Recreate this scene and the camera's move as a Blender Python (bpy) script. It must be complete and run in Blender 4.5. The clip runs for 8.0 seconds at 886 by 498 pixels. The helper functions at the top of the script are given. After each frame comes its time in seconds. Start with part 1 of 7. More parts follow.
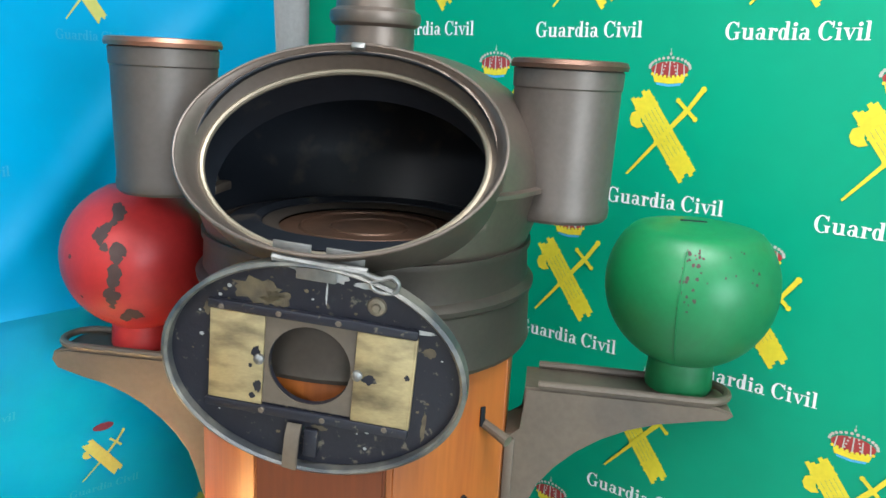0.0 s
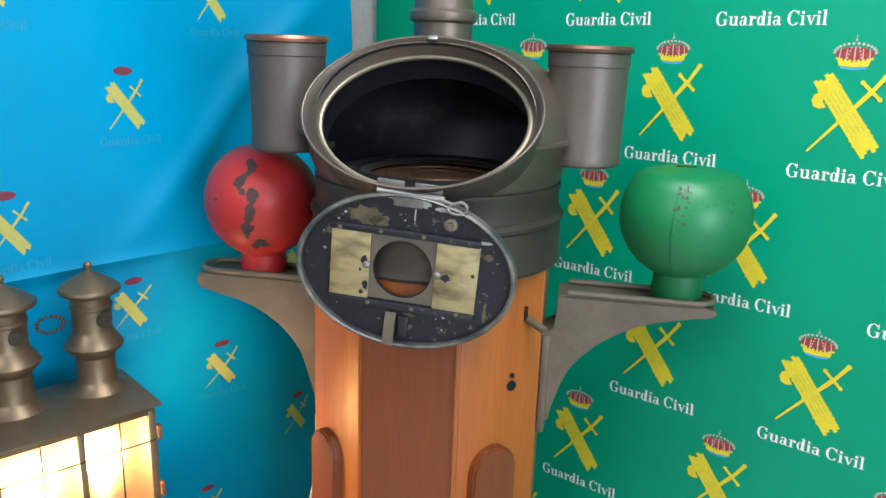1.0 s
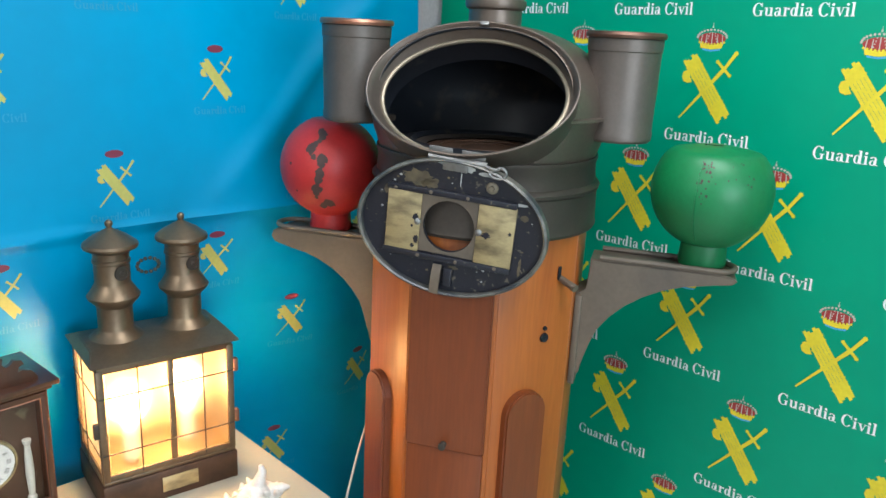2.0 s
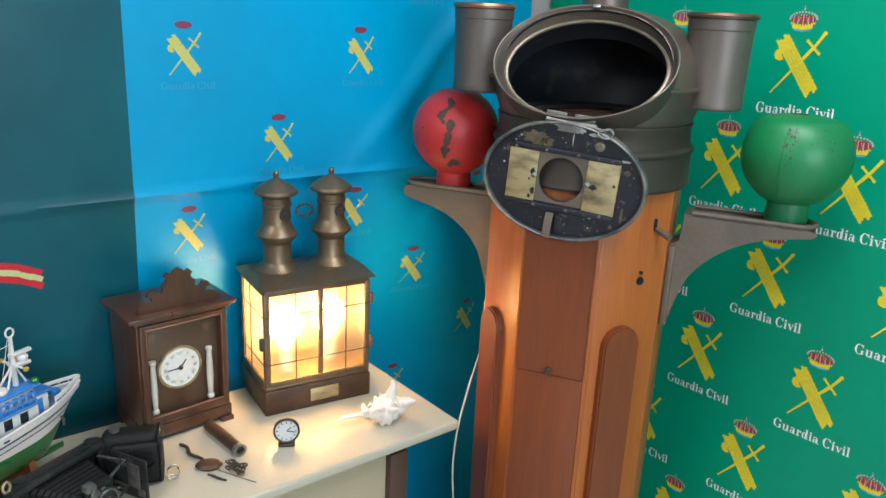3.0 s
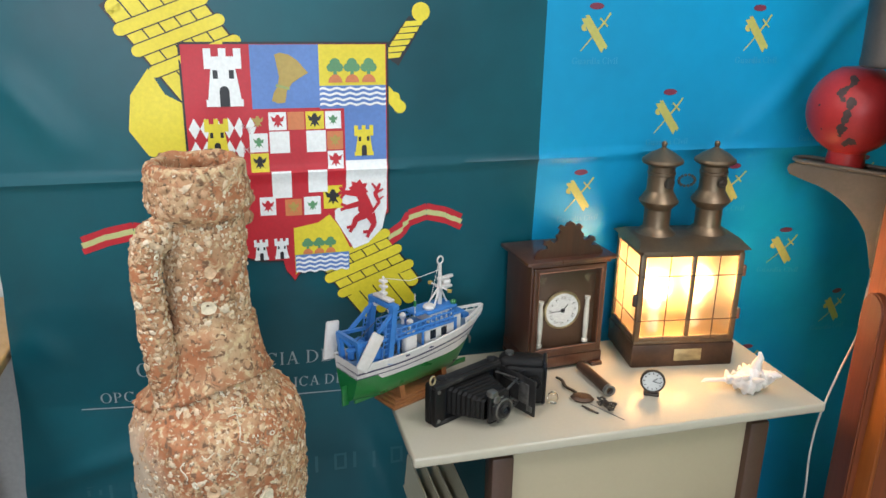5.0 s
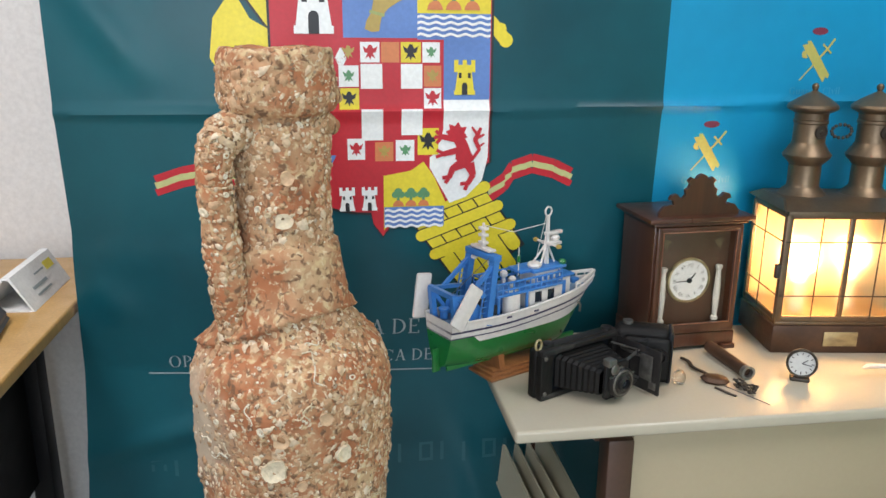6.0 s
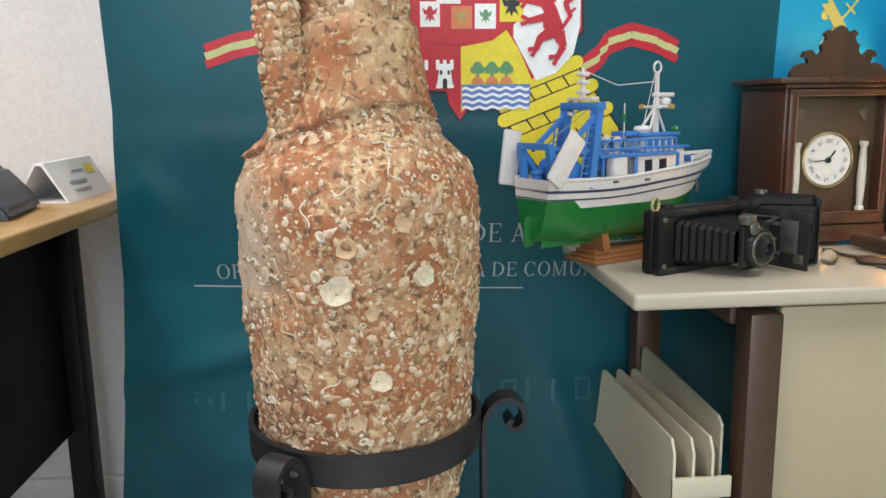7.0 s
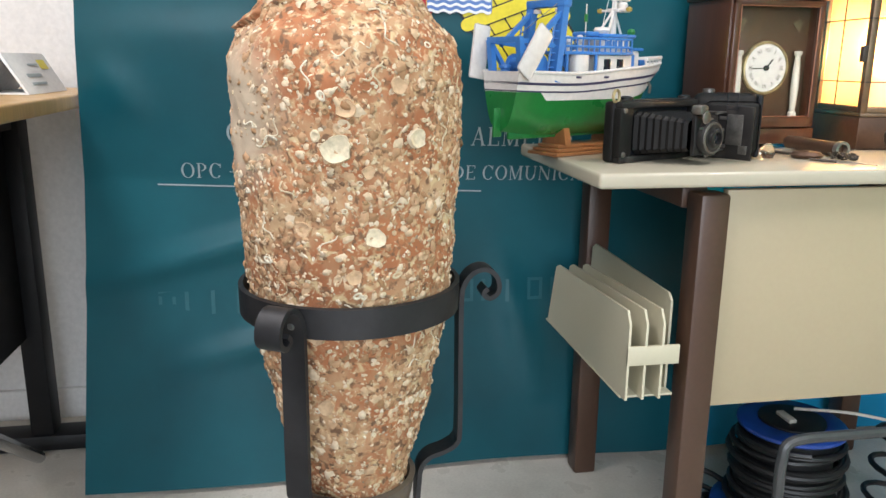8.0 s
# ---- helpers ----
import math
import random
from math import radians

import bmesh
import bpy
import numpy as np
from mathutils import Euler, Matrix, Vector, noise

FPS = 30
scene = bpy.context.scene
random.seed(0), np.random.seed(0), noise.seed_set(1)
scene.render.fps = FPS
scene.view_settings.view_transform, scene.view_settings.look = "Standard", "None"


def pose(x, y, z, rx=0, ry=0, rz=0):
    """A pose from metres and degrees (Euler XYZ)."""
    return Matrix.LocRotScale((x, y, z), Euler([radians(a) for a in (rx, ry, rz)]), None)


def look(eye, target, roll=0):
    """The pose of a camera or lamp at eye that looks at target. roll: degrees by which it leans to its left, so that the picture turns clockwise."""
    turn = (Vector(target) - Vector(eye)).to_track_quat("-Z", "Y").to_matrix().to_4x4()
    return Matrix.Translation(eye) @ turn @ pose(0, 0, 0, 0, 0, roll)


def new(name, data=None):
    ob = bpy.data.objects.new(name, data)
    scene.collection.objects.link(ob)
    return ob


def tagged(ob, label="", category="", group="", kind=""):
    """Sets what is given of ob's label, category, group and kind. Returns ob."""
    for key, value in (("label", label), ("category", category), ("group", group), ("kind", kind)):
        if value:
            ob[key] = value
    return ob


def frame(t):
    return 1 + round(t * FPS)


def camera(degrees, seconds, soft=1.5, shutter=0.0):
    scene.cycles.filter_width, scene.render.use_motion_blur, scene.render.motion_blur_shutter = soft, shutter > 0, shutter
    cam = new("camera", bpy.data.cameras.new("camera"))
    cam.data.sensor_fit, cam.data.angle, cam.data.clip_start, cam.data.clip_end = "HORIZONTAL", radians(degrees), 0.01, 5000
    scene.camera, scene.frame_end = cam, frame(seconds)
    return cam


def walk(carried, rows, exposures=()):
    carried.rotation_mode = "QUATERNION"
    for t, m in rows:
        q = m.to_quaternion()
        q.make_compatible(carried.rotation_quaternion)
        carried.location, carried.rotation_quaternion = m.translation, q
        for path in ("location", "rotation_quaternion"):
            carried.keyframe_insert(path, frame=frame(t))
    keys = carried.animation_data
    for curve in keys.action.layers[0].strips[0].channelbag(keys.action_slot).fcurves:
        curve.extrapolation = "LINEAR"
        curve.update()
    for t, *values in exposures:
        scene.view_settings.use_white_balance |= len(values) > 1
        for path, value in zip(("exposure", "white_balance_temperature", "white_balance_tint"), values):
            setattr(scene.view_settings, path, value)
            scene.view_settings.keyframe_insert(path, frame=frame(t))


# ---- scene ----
cam = camera(59.8, 8.0)
PATH = [
    (0, (0.0926, 0.1331, 1.6747), (-0.8543, 1.4315, 1.2843), 3.1),
    (0.5, (0.1819, -0.0025, 1.6788), (-0.7972, 1.2653, 1.2653), 2.6),
    (1, (0.2704, -0.1555, 1.6813), (-0.7286, 1.0908, 1.2529), 2.0),
    (2.3, (0.4606, -0.2969, 1.6672), (-0.6806, 0.8063, 1.2041), 3.1),
    (2.5, (0.4945, -0.3465, 1.6598), (-0.669, 0.7302, 1.1909), 3.1),
    (3, (0.5665, -0.4788, 1.659), (-0.6558, 0.526, 1.1752), 2.7),
    (3.5, (0.6178, -0.5731, 1.6614), (-0.6773, 0.3333, 1.176), 2.3),
    (4, (0.655, -0.6227, 1.6648), (-0.7228, 0.1497, 1.1735), 2.0),
    (4.5, (0.6823, -0.6351, 1.6532), (-0.7732, -0.0397, 1.1413), 1.6),
    (5, (0.6558, -0.6839, 1.6399), (-0.8593, -0.2804, 1.114), 0.9),
    (5.2, (0.6351, -0.7079, 1.6275), (-0.8998, -0.3705, 1.1123), 0.7),
    (6.3, (0.4474, -0.6814, 1.2595), (-1.1413, -0.4846, 0.846), 0.0),
    (6.5, (0.4201, -0.6897, 1.1669), (-1.181, -0.5235, 0.7865), -0.5),
    (7, (0.344, -0.7211, 0.9965), (-1.2777, -0.6045, 0.6963), -0.9),
    (7.5, (0.3606, -0.7526, 0.918), (-1.2521, -0.5739, 0.5938), -0.4),
    (8, (0.4152, -0.8121, 0.8981), (-1.1677, -0.5309, 0.5078), 0.6),
]
EXPOSURES = [(0.0, 0.45, 6200, 10), (1.0, 0.18, 6150, 10), (2.5, 0.02, 6100, 10), (4.0, -0.11, 6330, 13), (4.5, -0.15, 6400, 14), (5.2, -0.18, 6450, 14), (6.5, -0.20, 6600, 16), (7.2, 0.02, 6650, 16), (8.0, 0.33, 6650, 16)]
walk(cam, [(t, look(eye, target, roll)) for t, eye, target, roll in PATH],
     exposures=EXPOSURES)

# ---------------------------------------------------------------- light
world = bpy.data.worlds.new("world")
scene.world = world
world.use_nodes = True
wn = world.node_tree.nodes
sky = wn.new("ShaderNodeTexSky")
sky.sky_type, sky.sun_disc = "NISHITA", False
sky.sun_elevation, sky.sun_rotation = radians(40), radians(120)
world.node_tree.links.new(sky.outputs[0], wn["Background"].inputs[0])
wn["Background"].inputs[1].default_value = 0.1


def area_lamp(name, m, w, h, watts, colour):
    lamp = bpy.data.lights.new(name, "AREA")
    lamp.shape, lamp.size, lamp.size_y = "RECTANGLE", w, h
    lamp.energy, lamp.color = watts, colour
    ob = new(name, lamp)
    ob.matrix_world = m
    return ob


# daylight through the window in the east wall, and the two ceiling fittings
area_lamp("window_daylight", look((3.55, -1.0, 1.75), (0, -0.2, 1.2)), 2.2, 1.3, 96, (0.80, 0.92, 1.0))
area_lamp("ceiling_lamp", look((0.12, 0.50, 2.60), (0.11, 0.50, 0)), 0.55, 1.15, 27, (0.98, 0.98, 0.97))
area_lamp("ceiling_lamp", look((-0.05, -1.75, 2.60), (-0.06, -1.75, 0)), 0.55, 1.15, 39, (0.98, 0.98, 0.97))


# ---------------------------------------------------------------- materials
def mat(name, colour, rough=0.5, metal=0.0, second=None, scale=8.0, amount=0.5, grain=120.0, bump=0.1, bump_scale=None,
        stretch=(1, 1, 1), coat=0.0, sharp=0.18, spec=0.5, rough_var=0.12, speck=0.06, bias=0.0):
    """Procedural surface: two colours mixed by patchy noise, fine grain, bump, uneven gloss."""
    m = bpy.data.materials.new(name)
    m.use_nodes = True
    nt = m.node_tree
    n, ln = nt.nodes, nt.links.new
    b = n["Principled BSDF"]
    if second is None:
        second = tuple(c * 0.72 for c in colour)
    tc = n.new("ShaderNodeTexCoord")
    mp = n.new("ShaderNodeMapping")
    mp.inputs["Scale"].default_value = stretch
    ln(tc.outputs["Object"], mp.inputs[0])
    big = n.new("ShaderNodeTexNoise")
    big.inputs["Scale"].default_value, big.inputs["Detail"].default_value = scale, 6
    ln(mp.outputs[0], big.inputs[0])
    ramp = n.new("ShaderNodeMapRange")
    ramp.inputs[1].default_value, ramp.inputs[2].default_value = 0.5 + bias - sharp, 0.5 + bias + sharp
    ramp.inputs[4].default_value = amount
    ln(big.outputs[0], ramp.inputs[0])
    mix = n.new("ShaderNodeMix")
    mix.data_type = "RGBA"
    mix.inputs[6].default_value, mix.inputs[7].default_value = (*colour, 1), (*second, 1)
    ln(ramp.outputs[0], mix.inputs[0])
    fine = n.new("ShaderNodeTexNoise")
    fine.inputs["Scale"].default_value, fine.inputs["Detail"].default_value = grain, 3
    ln(mp.outputs[0], fine.inputs[0])
    val = n.new("ShaderNodeMapRange")
    val.inputs[1].default_value, val.inputs[2].default_value = 0.3, 0.7
    val.inputs[3].default_value, val.inputs[4].default_value = 1 - speck, 1 + speck
    ln(fine.outputs[0], val.inputs[0])
    mul = n.new("ShaderNodeVectorMath")
    mul.operation = "SCALE"
    ln(mix.outputs[2], mul.inputs[0])
    ln(val.outputs[0], mul.inputs[3])
    ln(mul.outputs[0], b.inputs["Base Color"])
    rv = n.new("ShaderNodeMapRange")
    rv.inputs[3].default_value, rv.inputs[4].default_value = max(0.02, rough - rough_var), min(1, rough + rough_var)
    ln(big.outputs[0], rv.inputs[0])
    ln(rv.outputs[0], b.inputs["Roughness"])
    b.inputs["Metallic"].default_value = metal
    b.inputs["Coat Weight"].default_value = coat
    b.inputs["Specular IOR Level"].default_value = spec
    if bump:
        bp = n.new("ShaderNodeBump")
        bp.inputs["Strength"].default_value, bp.inputs["Distance"].default_value = bump, 0.002
        if bump_scale:
            third = n.new("ShaderNodeTexNoise")
            third.inputs["Scale"].default_value, third.inputs["Detail"].default_value = bump_scale, 5
            ln(mp.outputs[0], third.inputs[0])
            ln(third.outputs[0], bp.inputs["Height"])
        else:
            ln(fine.outputs[0], bp.inputs["Height"])
        ln(bp.outputs[0], b.inputs["Normal"])
    return m


def wood(name, light, dark, rough=0.35, coat=0.3, scale=1.0):
    return mat(name, light, rough, 0, dark, 7 * scale, 0.85, 60 * scale, 0.06, stretch=(3, 3, 0.22), coat=coat, sharp=0.24, speck=0.10)


def vinyl(name, colour, second, rough=0.42):
    return mat(name, colour, rough, 0, second, 2.6, 0.75, 25, 0.9, bump_scale=7, sharp=0.22, rough_var=0.14, speck=0.02, spec=0.28)


def glow(name, colour, strength):
    m = bpy.data.materials.new(name)
    m.use_nodes = True
    b = m.node_tree.nodes["Principled BSDF"]
    b.inputs["Base Color"].default_value = (*colour, 1)
    b.inputs["Emission Color"].default_value = (*colour, 1)
    b.inputs["Emission Strength"].default_value = strength
    return m


def clear(name, rough=0.05, colour=(1, 1, 1), ior=1.45, wavy=0.2):
    m = bpy.data.materials.new(name)
    m.use_nodes = True
    nt = m.node_tree
    b = nt.nodes["Principled BSDF"]
    b.inputs["Base Color"].default_value = (*colour, 1)
    b.inputs["Transmission Weight"].default_value = 1
    b.inputs["Roughness"].default_value = rough
    b.inputs["IOR"].default_value = ior
    tc, nz, bp = nt.nodes.new("ShaderNodeTexCoord"), nt.nodes.new("ShaderNodeTexNoise"), nt.nodes.new("ShaderNodeBump")
    nz.inputs["Scale"].default_value = 18
    bp.inputs["Strength"].default_value, bp.inputs["Distance"].default_value = wavy, 0.003
    nt.links.new(tc.outputs["Object"], nz.inputs[0])
    nt.links.new(nz.outputs[0], bp.inputs["Height"])
    nt.links.new(bp.outputs[0], b.inputs["Normal"])
    return m


M = dict(
    pot=mat("sooty_sheet_bronze", (0.128, 0.108, 0.094), 0.48, 0.55, (0.088, 0.078, 0.070), 5, 0.8, 150, 0.06, bump_scale=9),
    old_copper=mat("darkened_copper_rim", (0.13, 0.070, 0.048), 0.45, 0.7, (0.09, 0.058, 0.044), 12, 0.7, 120, 0.05),
    crown_red=mat("print_crown_red", (0.34, 0.035, 0.035), 0.45, bump=0),
    ribbon_mid=mat("print_ribbon_yellow", (0.50, 0.52, 0.22), 0.45, bump=0),
    worn_black=mat("worn_black_paint", (0.014, 0.013, 0.013), 0.45, 0, (0.05, 0.045, 0.04), 30, 0.7, 200, 0.1, sharp=0.06, bias=0.1, spec=0.35),
    floor=mat("terrazzo_floor", (0.64, 0.60, 0.54), 0.3, 0, (0.54, 0.50, 0.45), 14, 0.8, 160, 0.03),
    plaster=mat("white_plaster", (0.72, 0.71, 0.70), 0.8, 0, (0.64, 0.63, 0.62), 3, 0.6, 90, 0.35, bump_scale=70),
    # plaster made darker for the unseen walls, so less light bounces back
    low_bounce_paint=mat("low_bounce_wall_paint", (0.46, 0.45, 0.43), 0.8, 0, (0.40, 0.39, 0.37), 3, 0.6, 90, 0.3, bump_scale=70),
    ceiling=mat("ceiling_paint", (0.66, 0.66, 0.65), 0.85, bump=0.15),
    green_vinyl=vinyl("green_banner_vinyl", (0.004, 0.30, 0.165), (0.003, 0.25, 0.14)),
    blue_vinyl=vinyl("blue_banner_vinyl", (0.002, 0.28, 0.52), (0.002, 0.225, 0.42)),
    # second, lighter teal paints in some of the window's sheen as patches
    teal_vinyl=vinyl("dark_teal_banner_vinyl", (0.003, 0.051, 0.070), (0.004, 0.108, 0.138), 0.36),
    yellow=mat("print_yellow", (0.72, 0.60, 0.03), 0.45, second=(0.60, 0.47, 0.02), bump=0),
    pale_yellow=mat("print_faded_yellow", (0.44, 0.44, 0.12), 0.45, second=(0.46, 0.37, 0.08), bump=0),
    gold=mat("print_gold", (0.42, 0.30, 0.07), 0.45, bump=0),
    red=mat("print_red", (0.50, 0.012, 0.025), 0.45, bump=0),
    dull_red=mat("print_faded_red", (0.19, 0.030, 0.06), 0.45, bump=0),
    white=mat("print_white", (0.78, 0.80, 0.80), 0.45, second=(0.7, 0.72, 0.73), bump=0),
    silver=mat("print_silver", (0.48, 0.47, 0.42), 0.45, bump=0),
    faint=mat("print_faint", (0.03, 0.30, 0.50), 0.45, bump=0),
    grey_text=mat("print_grey", (0.30, 0.36, 0.38), 0.45, bump=0),
    dim=mat("print_show_through", (0.008, 0.098, 0.125), 0.45, bump=0),
    black=mat("print_black", (0.012, 0.012, 0.015), 0.45, bump=0),
    print_blue=mat("print_blue", (0.10, 0.21, 0.52), 0.45, bump=0),
    sky_blue=mat("print_light_blue", (0.08, 0.42, 0.70), 0.45, bump=0),
    print_green=mat("print_green", (0.10, 0.28, 0.13), 0.45, bump=0),
    orange=mat("print_orange", (0.62, 0.20, 0.07), 0.45, bump=0),
    olive=mat("print_olive", (0.30, 0.36, 0.12), 0.45, bump=0),
    bronze=mat("dull_bronze", (0.170, 0.132, 0.106), 0.43, 0.7, (0.120, 0.102, 0.090), 6, 0.8, 140, 0.05),
    bronze_dark=mat("dark_bronze", (0.072, 0.058, 0.046), 0.5, 0.5, (0.042, 0.036, 0.031), 7, 0.8, 140, 0.06),
    rim=mat("worn_brass_rim", (0.32, 0.27, 0.20), 0.46, 0.75, (0.19, 0.165, 0.125), 10, 0.8, 160, 0.05),
    copper=mat("copper", (0.36, 0.165, 0.105), 0.4, 0.85, (0.24, 0.13, 0.09), 12, 0.7, 120, 0.05),
    # near-black with sparse brown patches: hood inside, slots, camera parts
    near_black=mat("near_black_surface", (0.008, 0.010, 0.014), 0.5, 0, (0.05, 0.042, 0.032), 16, 0.6, 90, 0.1, sharp=0.06, bias=0.13, spec=0.3),
    navy=mat("chipped_navy_paint", (0.010, 0.011, 0.018), 0.42, 0, (0.14, 0.12, 0.085), 110, 0.8, 160, 0.25, sharp=0.04, bias=0.165),
    navy_edge=mat("worn_navy_edge", (0.060, 0.064, 0.068), 0.45, 0.4, (0.19, 0.18, 0.15), 22, 0.8, 160, 0.15, sharp=0.1),
    brass=mat("scratched_brass", (0.47, 0.385, 0.21), 0.44, 0.65, (0.13, 0.105, 0.065), 22, 0.85, 170, 0.15, stretch=(1, 1, 2.4), sharp=0.16, bias=0.09),
    lime=mat("grey_lime_scale", (0.40, 0.40, 0.38), 0.7, 0, (0.24, 0.25, 0.25), 60, 0.8, 200, 0.4),
    tan=mat("worn_bare_brass", (0.17, 0.135, 0.08), 0.5, 0.4, (0.055, 0.048, 0.04), 50, 0.8, 200, 0.3),
    zinc=mat("worn_zinc", (0.30, 0.30, 0.29), 0.42, 0.8, (0.14, 0.14, 0.135), 30, 0.7, 160, 0.1),
    oak=wood("orange_varnished_wood", (0.38, 0.108, 0.017), (0.28, 0.068, 0.010), 0.40, 0.06),
    mahogany=wood("reddish_wood", (0.185, 0.044, 0.010), (0.125, 0.029, 0.009), 0.42, 0.04),
    red_iron=mat("red_painted_iron", (0.47, 0.028, 0.026), 0.42, 0, (0.33, 0.016, 0.018), 6, 0.7, 110, 0.12),
    green_iron=mat("green_painted_iron", (0.007, 0.19, 0.058), 0.42, 0, (0.008, 0.125, 0.043), 5, 0.8, 110, 0.12),
    rust=mat("bare_iron", (0.075, 0.042, 0.036), 0.7, 0.1, (0.045, 0.028, 0.026), 40, 0.7, 160, 0.3),
    bracket=mat("weathered_grey_metal", (0.150, 0.118, 0.086), 0.55, 0.25, (0.085, 0.072, 0.060), 7, 0.8, 120, 0.12),
    cream=mat("cream_laminate", (0.47, 0.425, 0.335), 0.2, 0, (0.43, 0.385, 0.295), 3, 0.5, 120, 0.02, speck=0.012),
    cream_panel=mat("cream_painted_steel", (0.43, 0.355, 0.235), 0.42, 0, (0.395, 0.325, 0.21), 2.5, 0.5, 140, 0.03, speck=0.012),
    cream_rack=mat("cream_plastic", (0.56, 0.52, 0.39), 0.4, 0, (0.50, 0.46, 0.34), 5, 0.5, 140, 0.03, speck=0.012),
    brown=mat("brown_enamelled_steel", (0.072, 0.036, 0.022), 0.4, 0, (0.055, 0.026, 0.016), 5, 0.6, 120, 0.04),
    pine=wood("beech_tabletop", (0.62, 0.36, 0.115), (0.52, 0.29, 0.085), 0.35, 0.2),
    black_metal=mat("black_table_steel", (0.009, 0.009, 0.010), 0.45, 0, bump=0.05, spec=0.25),
    grey_panel=mat("charcoal_panel", (0.012, 0.012, 0.013), 0.6, 0, bump=0.1, spec=0.25),
    chrome=mat("dull_chrome", (0.45, 0.45, 0.45), 0.25, 0.9, bump=0),
    phone=mat("slate_plastic", (0.030, 0.037, 0.050), 0.4, 0, bump=0.05),
    card=mat("white_card", (0.78, 0.78, 0.77), 0.7, second=(0.72, 0.72, 0.72), bump=0.03),
    walnut=wood("dark_walnut", (0.085, 0.030, 0.014), (0.040, 0.015, 0.009), 0.32, 0.35),
    clock_back=mat("dark_dial_board", (0.075, 0.038, 0.022), 0.4, second=(0.045, 0.024, 0.015)),
    dial=mat("enamel_dial", (0.55, 0.56, 0.55), 0.3, second=(0.55, 0.53, 0.48), bump=0),
    lantern=mat("aged_copper_brass", (0.215, 0.150, 0.090), 0.42, 0.75, (0.135, 0.098, 0.068), 12, 0.8, 140, 0.08),
    plinth=mat("stained_copper_base", (0.12, 0.065, 0.04), 0.5, 0.6, (0.055, 0.035, 0.025), 16, 0.8, 120, 0.15),
    pane=clear("wavy_lantern_glass", 0.33, (1.0, 0.88, 0.66), 1.3, 0.5),
    reflector=mat("whitened_reflector", (0.72, 0.54, 0.32), 0.5, 0.1, (0.52, 0.34, 0.17), 9, 0.7),
    bulb=glow("lit_bulb", (1.0, 0.62, 0.27), 74.0),
    ceramic=mat("white_ceramic", (0.7, 0.68, 0.62), 0.3),
    shell=mat("white_sea_shell", (0.74, 0.69, 0.64), 0.5, 0, (0.62, 0.53, 0.47), 30, 0.6, 180, 0.3),
    hull_white=mat("model_white", (0.70, 0.66, 0.63), 0.4, bump=0.03),
    hull_green=mat("model_green", (0.010, 0.17, 0.035), 0.3, bump=0.03, coat=0.3),
    hull_blue=mat("model_blue", (0.045, 0.20, 0.55), 0.4, bump=0.03),
    hull_stripe=mat("model_stripe", (0.05, 0.045, 0.10), 0.4, bump=0),
    deck=mat("model_deck", (0.20, 0.33, 0.5), 0.5, bump=0.05),
    dark_glass=mat("dark_window", (0.015, 0.02, 0.03), 0.15, bump=0),
    base_wood=wood("model_base_wood", (0.30, 0.125, 0.045), (0.21, 0.08, 0.028), 0.35, 0.3, 2),
    leather=mat("black_leatherette", (0.007, 0.0065, 0.0065), 0.55, 0, (0.012, 0.011, 0.010), 25, 0.6, 400, 0.35, spec=0.22),
    nickel=mat("worn_nickel", (0.27, 0.26, 0.245), 0.4, 0.8, (0.08, 0.075, 0.07), 60, 0.7, 300, 0.1),
    clay=None,
    iron=mat("black_wrought_iron", (0.016, 0.016, 0.018), 0.48, 0.3, (0.032, 0.032, 0.035), 18, 0.7, 120, 0.3, bump_scale=60),
    reel_blue=mat("blue_plastic", (0.010, 0.055, 0.30), 0.35, bump=0.04),
    cable=mat("black_rubber_cable", (0.011, 0.011, 0.012), 0.5, bump=0.05),
    tube=mat("grey_tube", (0.085, 0.09, 0.095), 0.4, 0.5, bump=0.05),
    cord=mat("white_flex", (0.62, 0.58, 0.52), 0.5, bump=0.03),
)


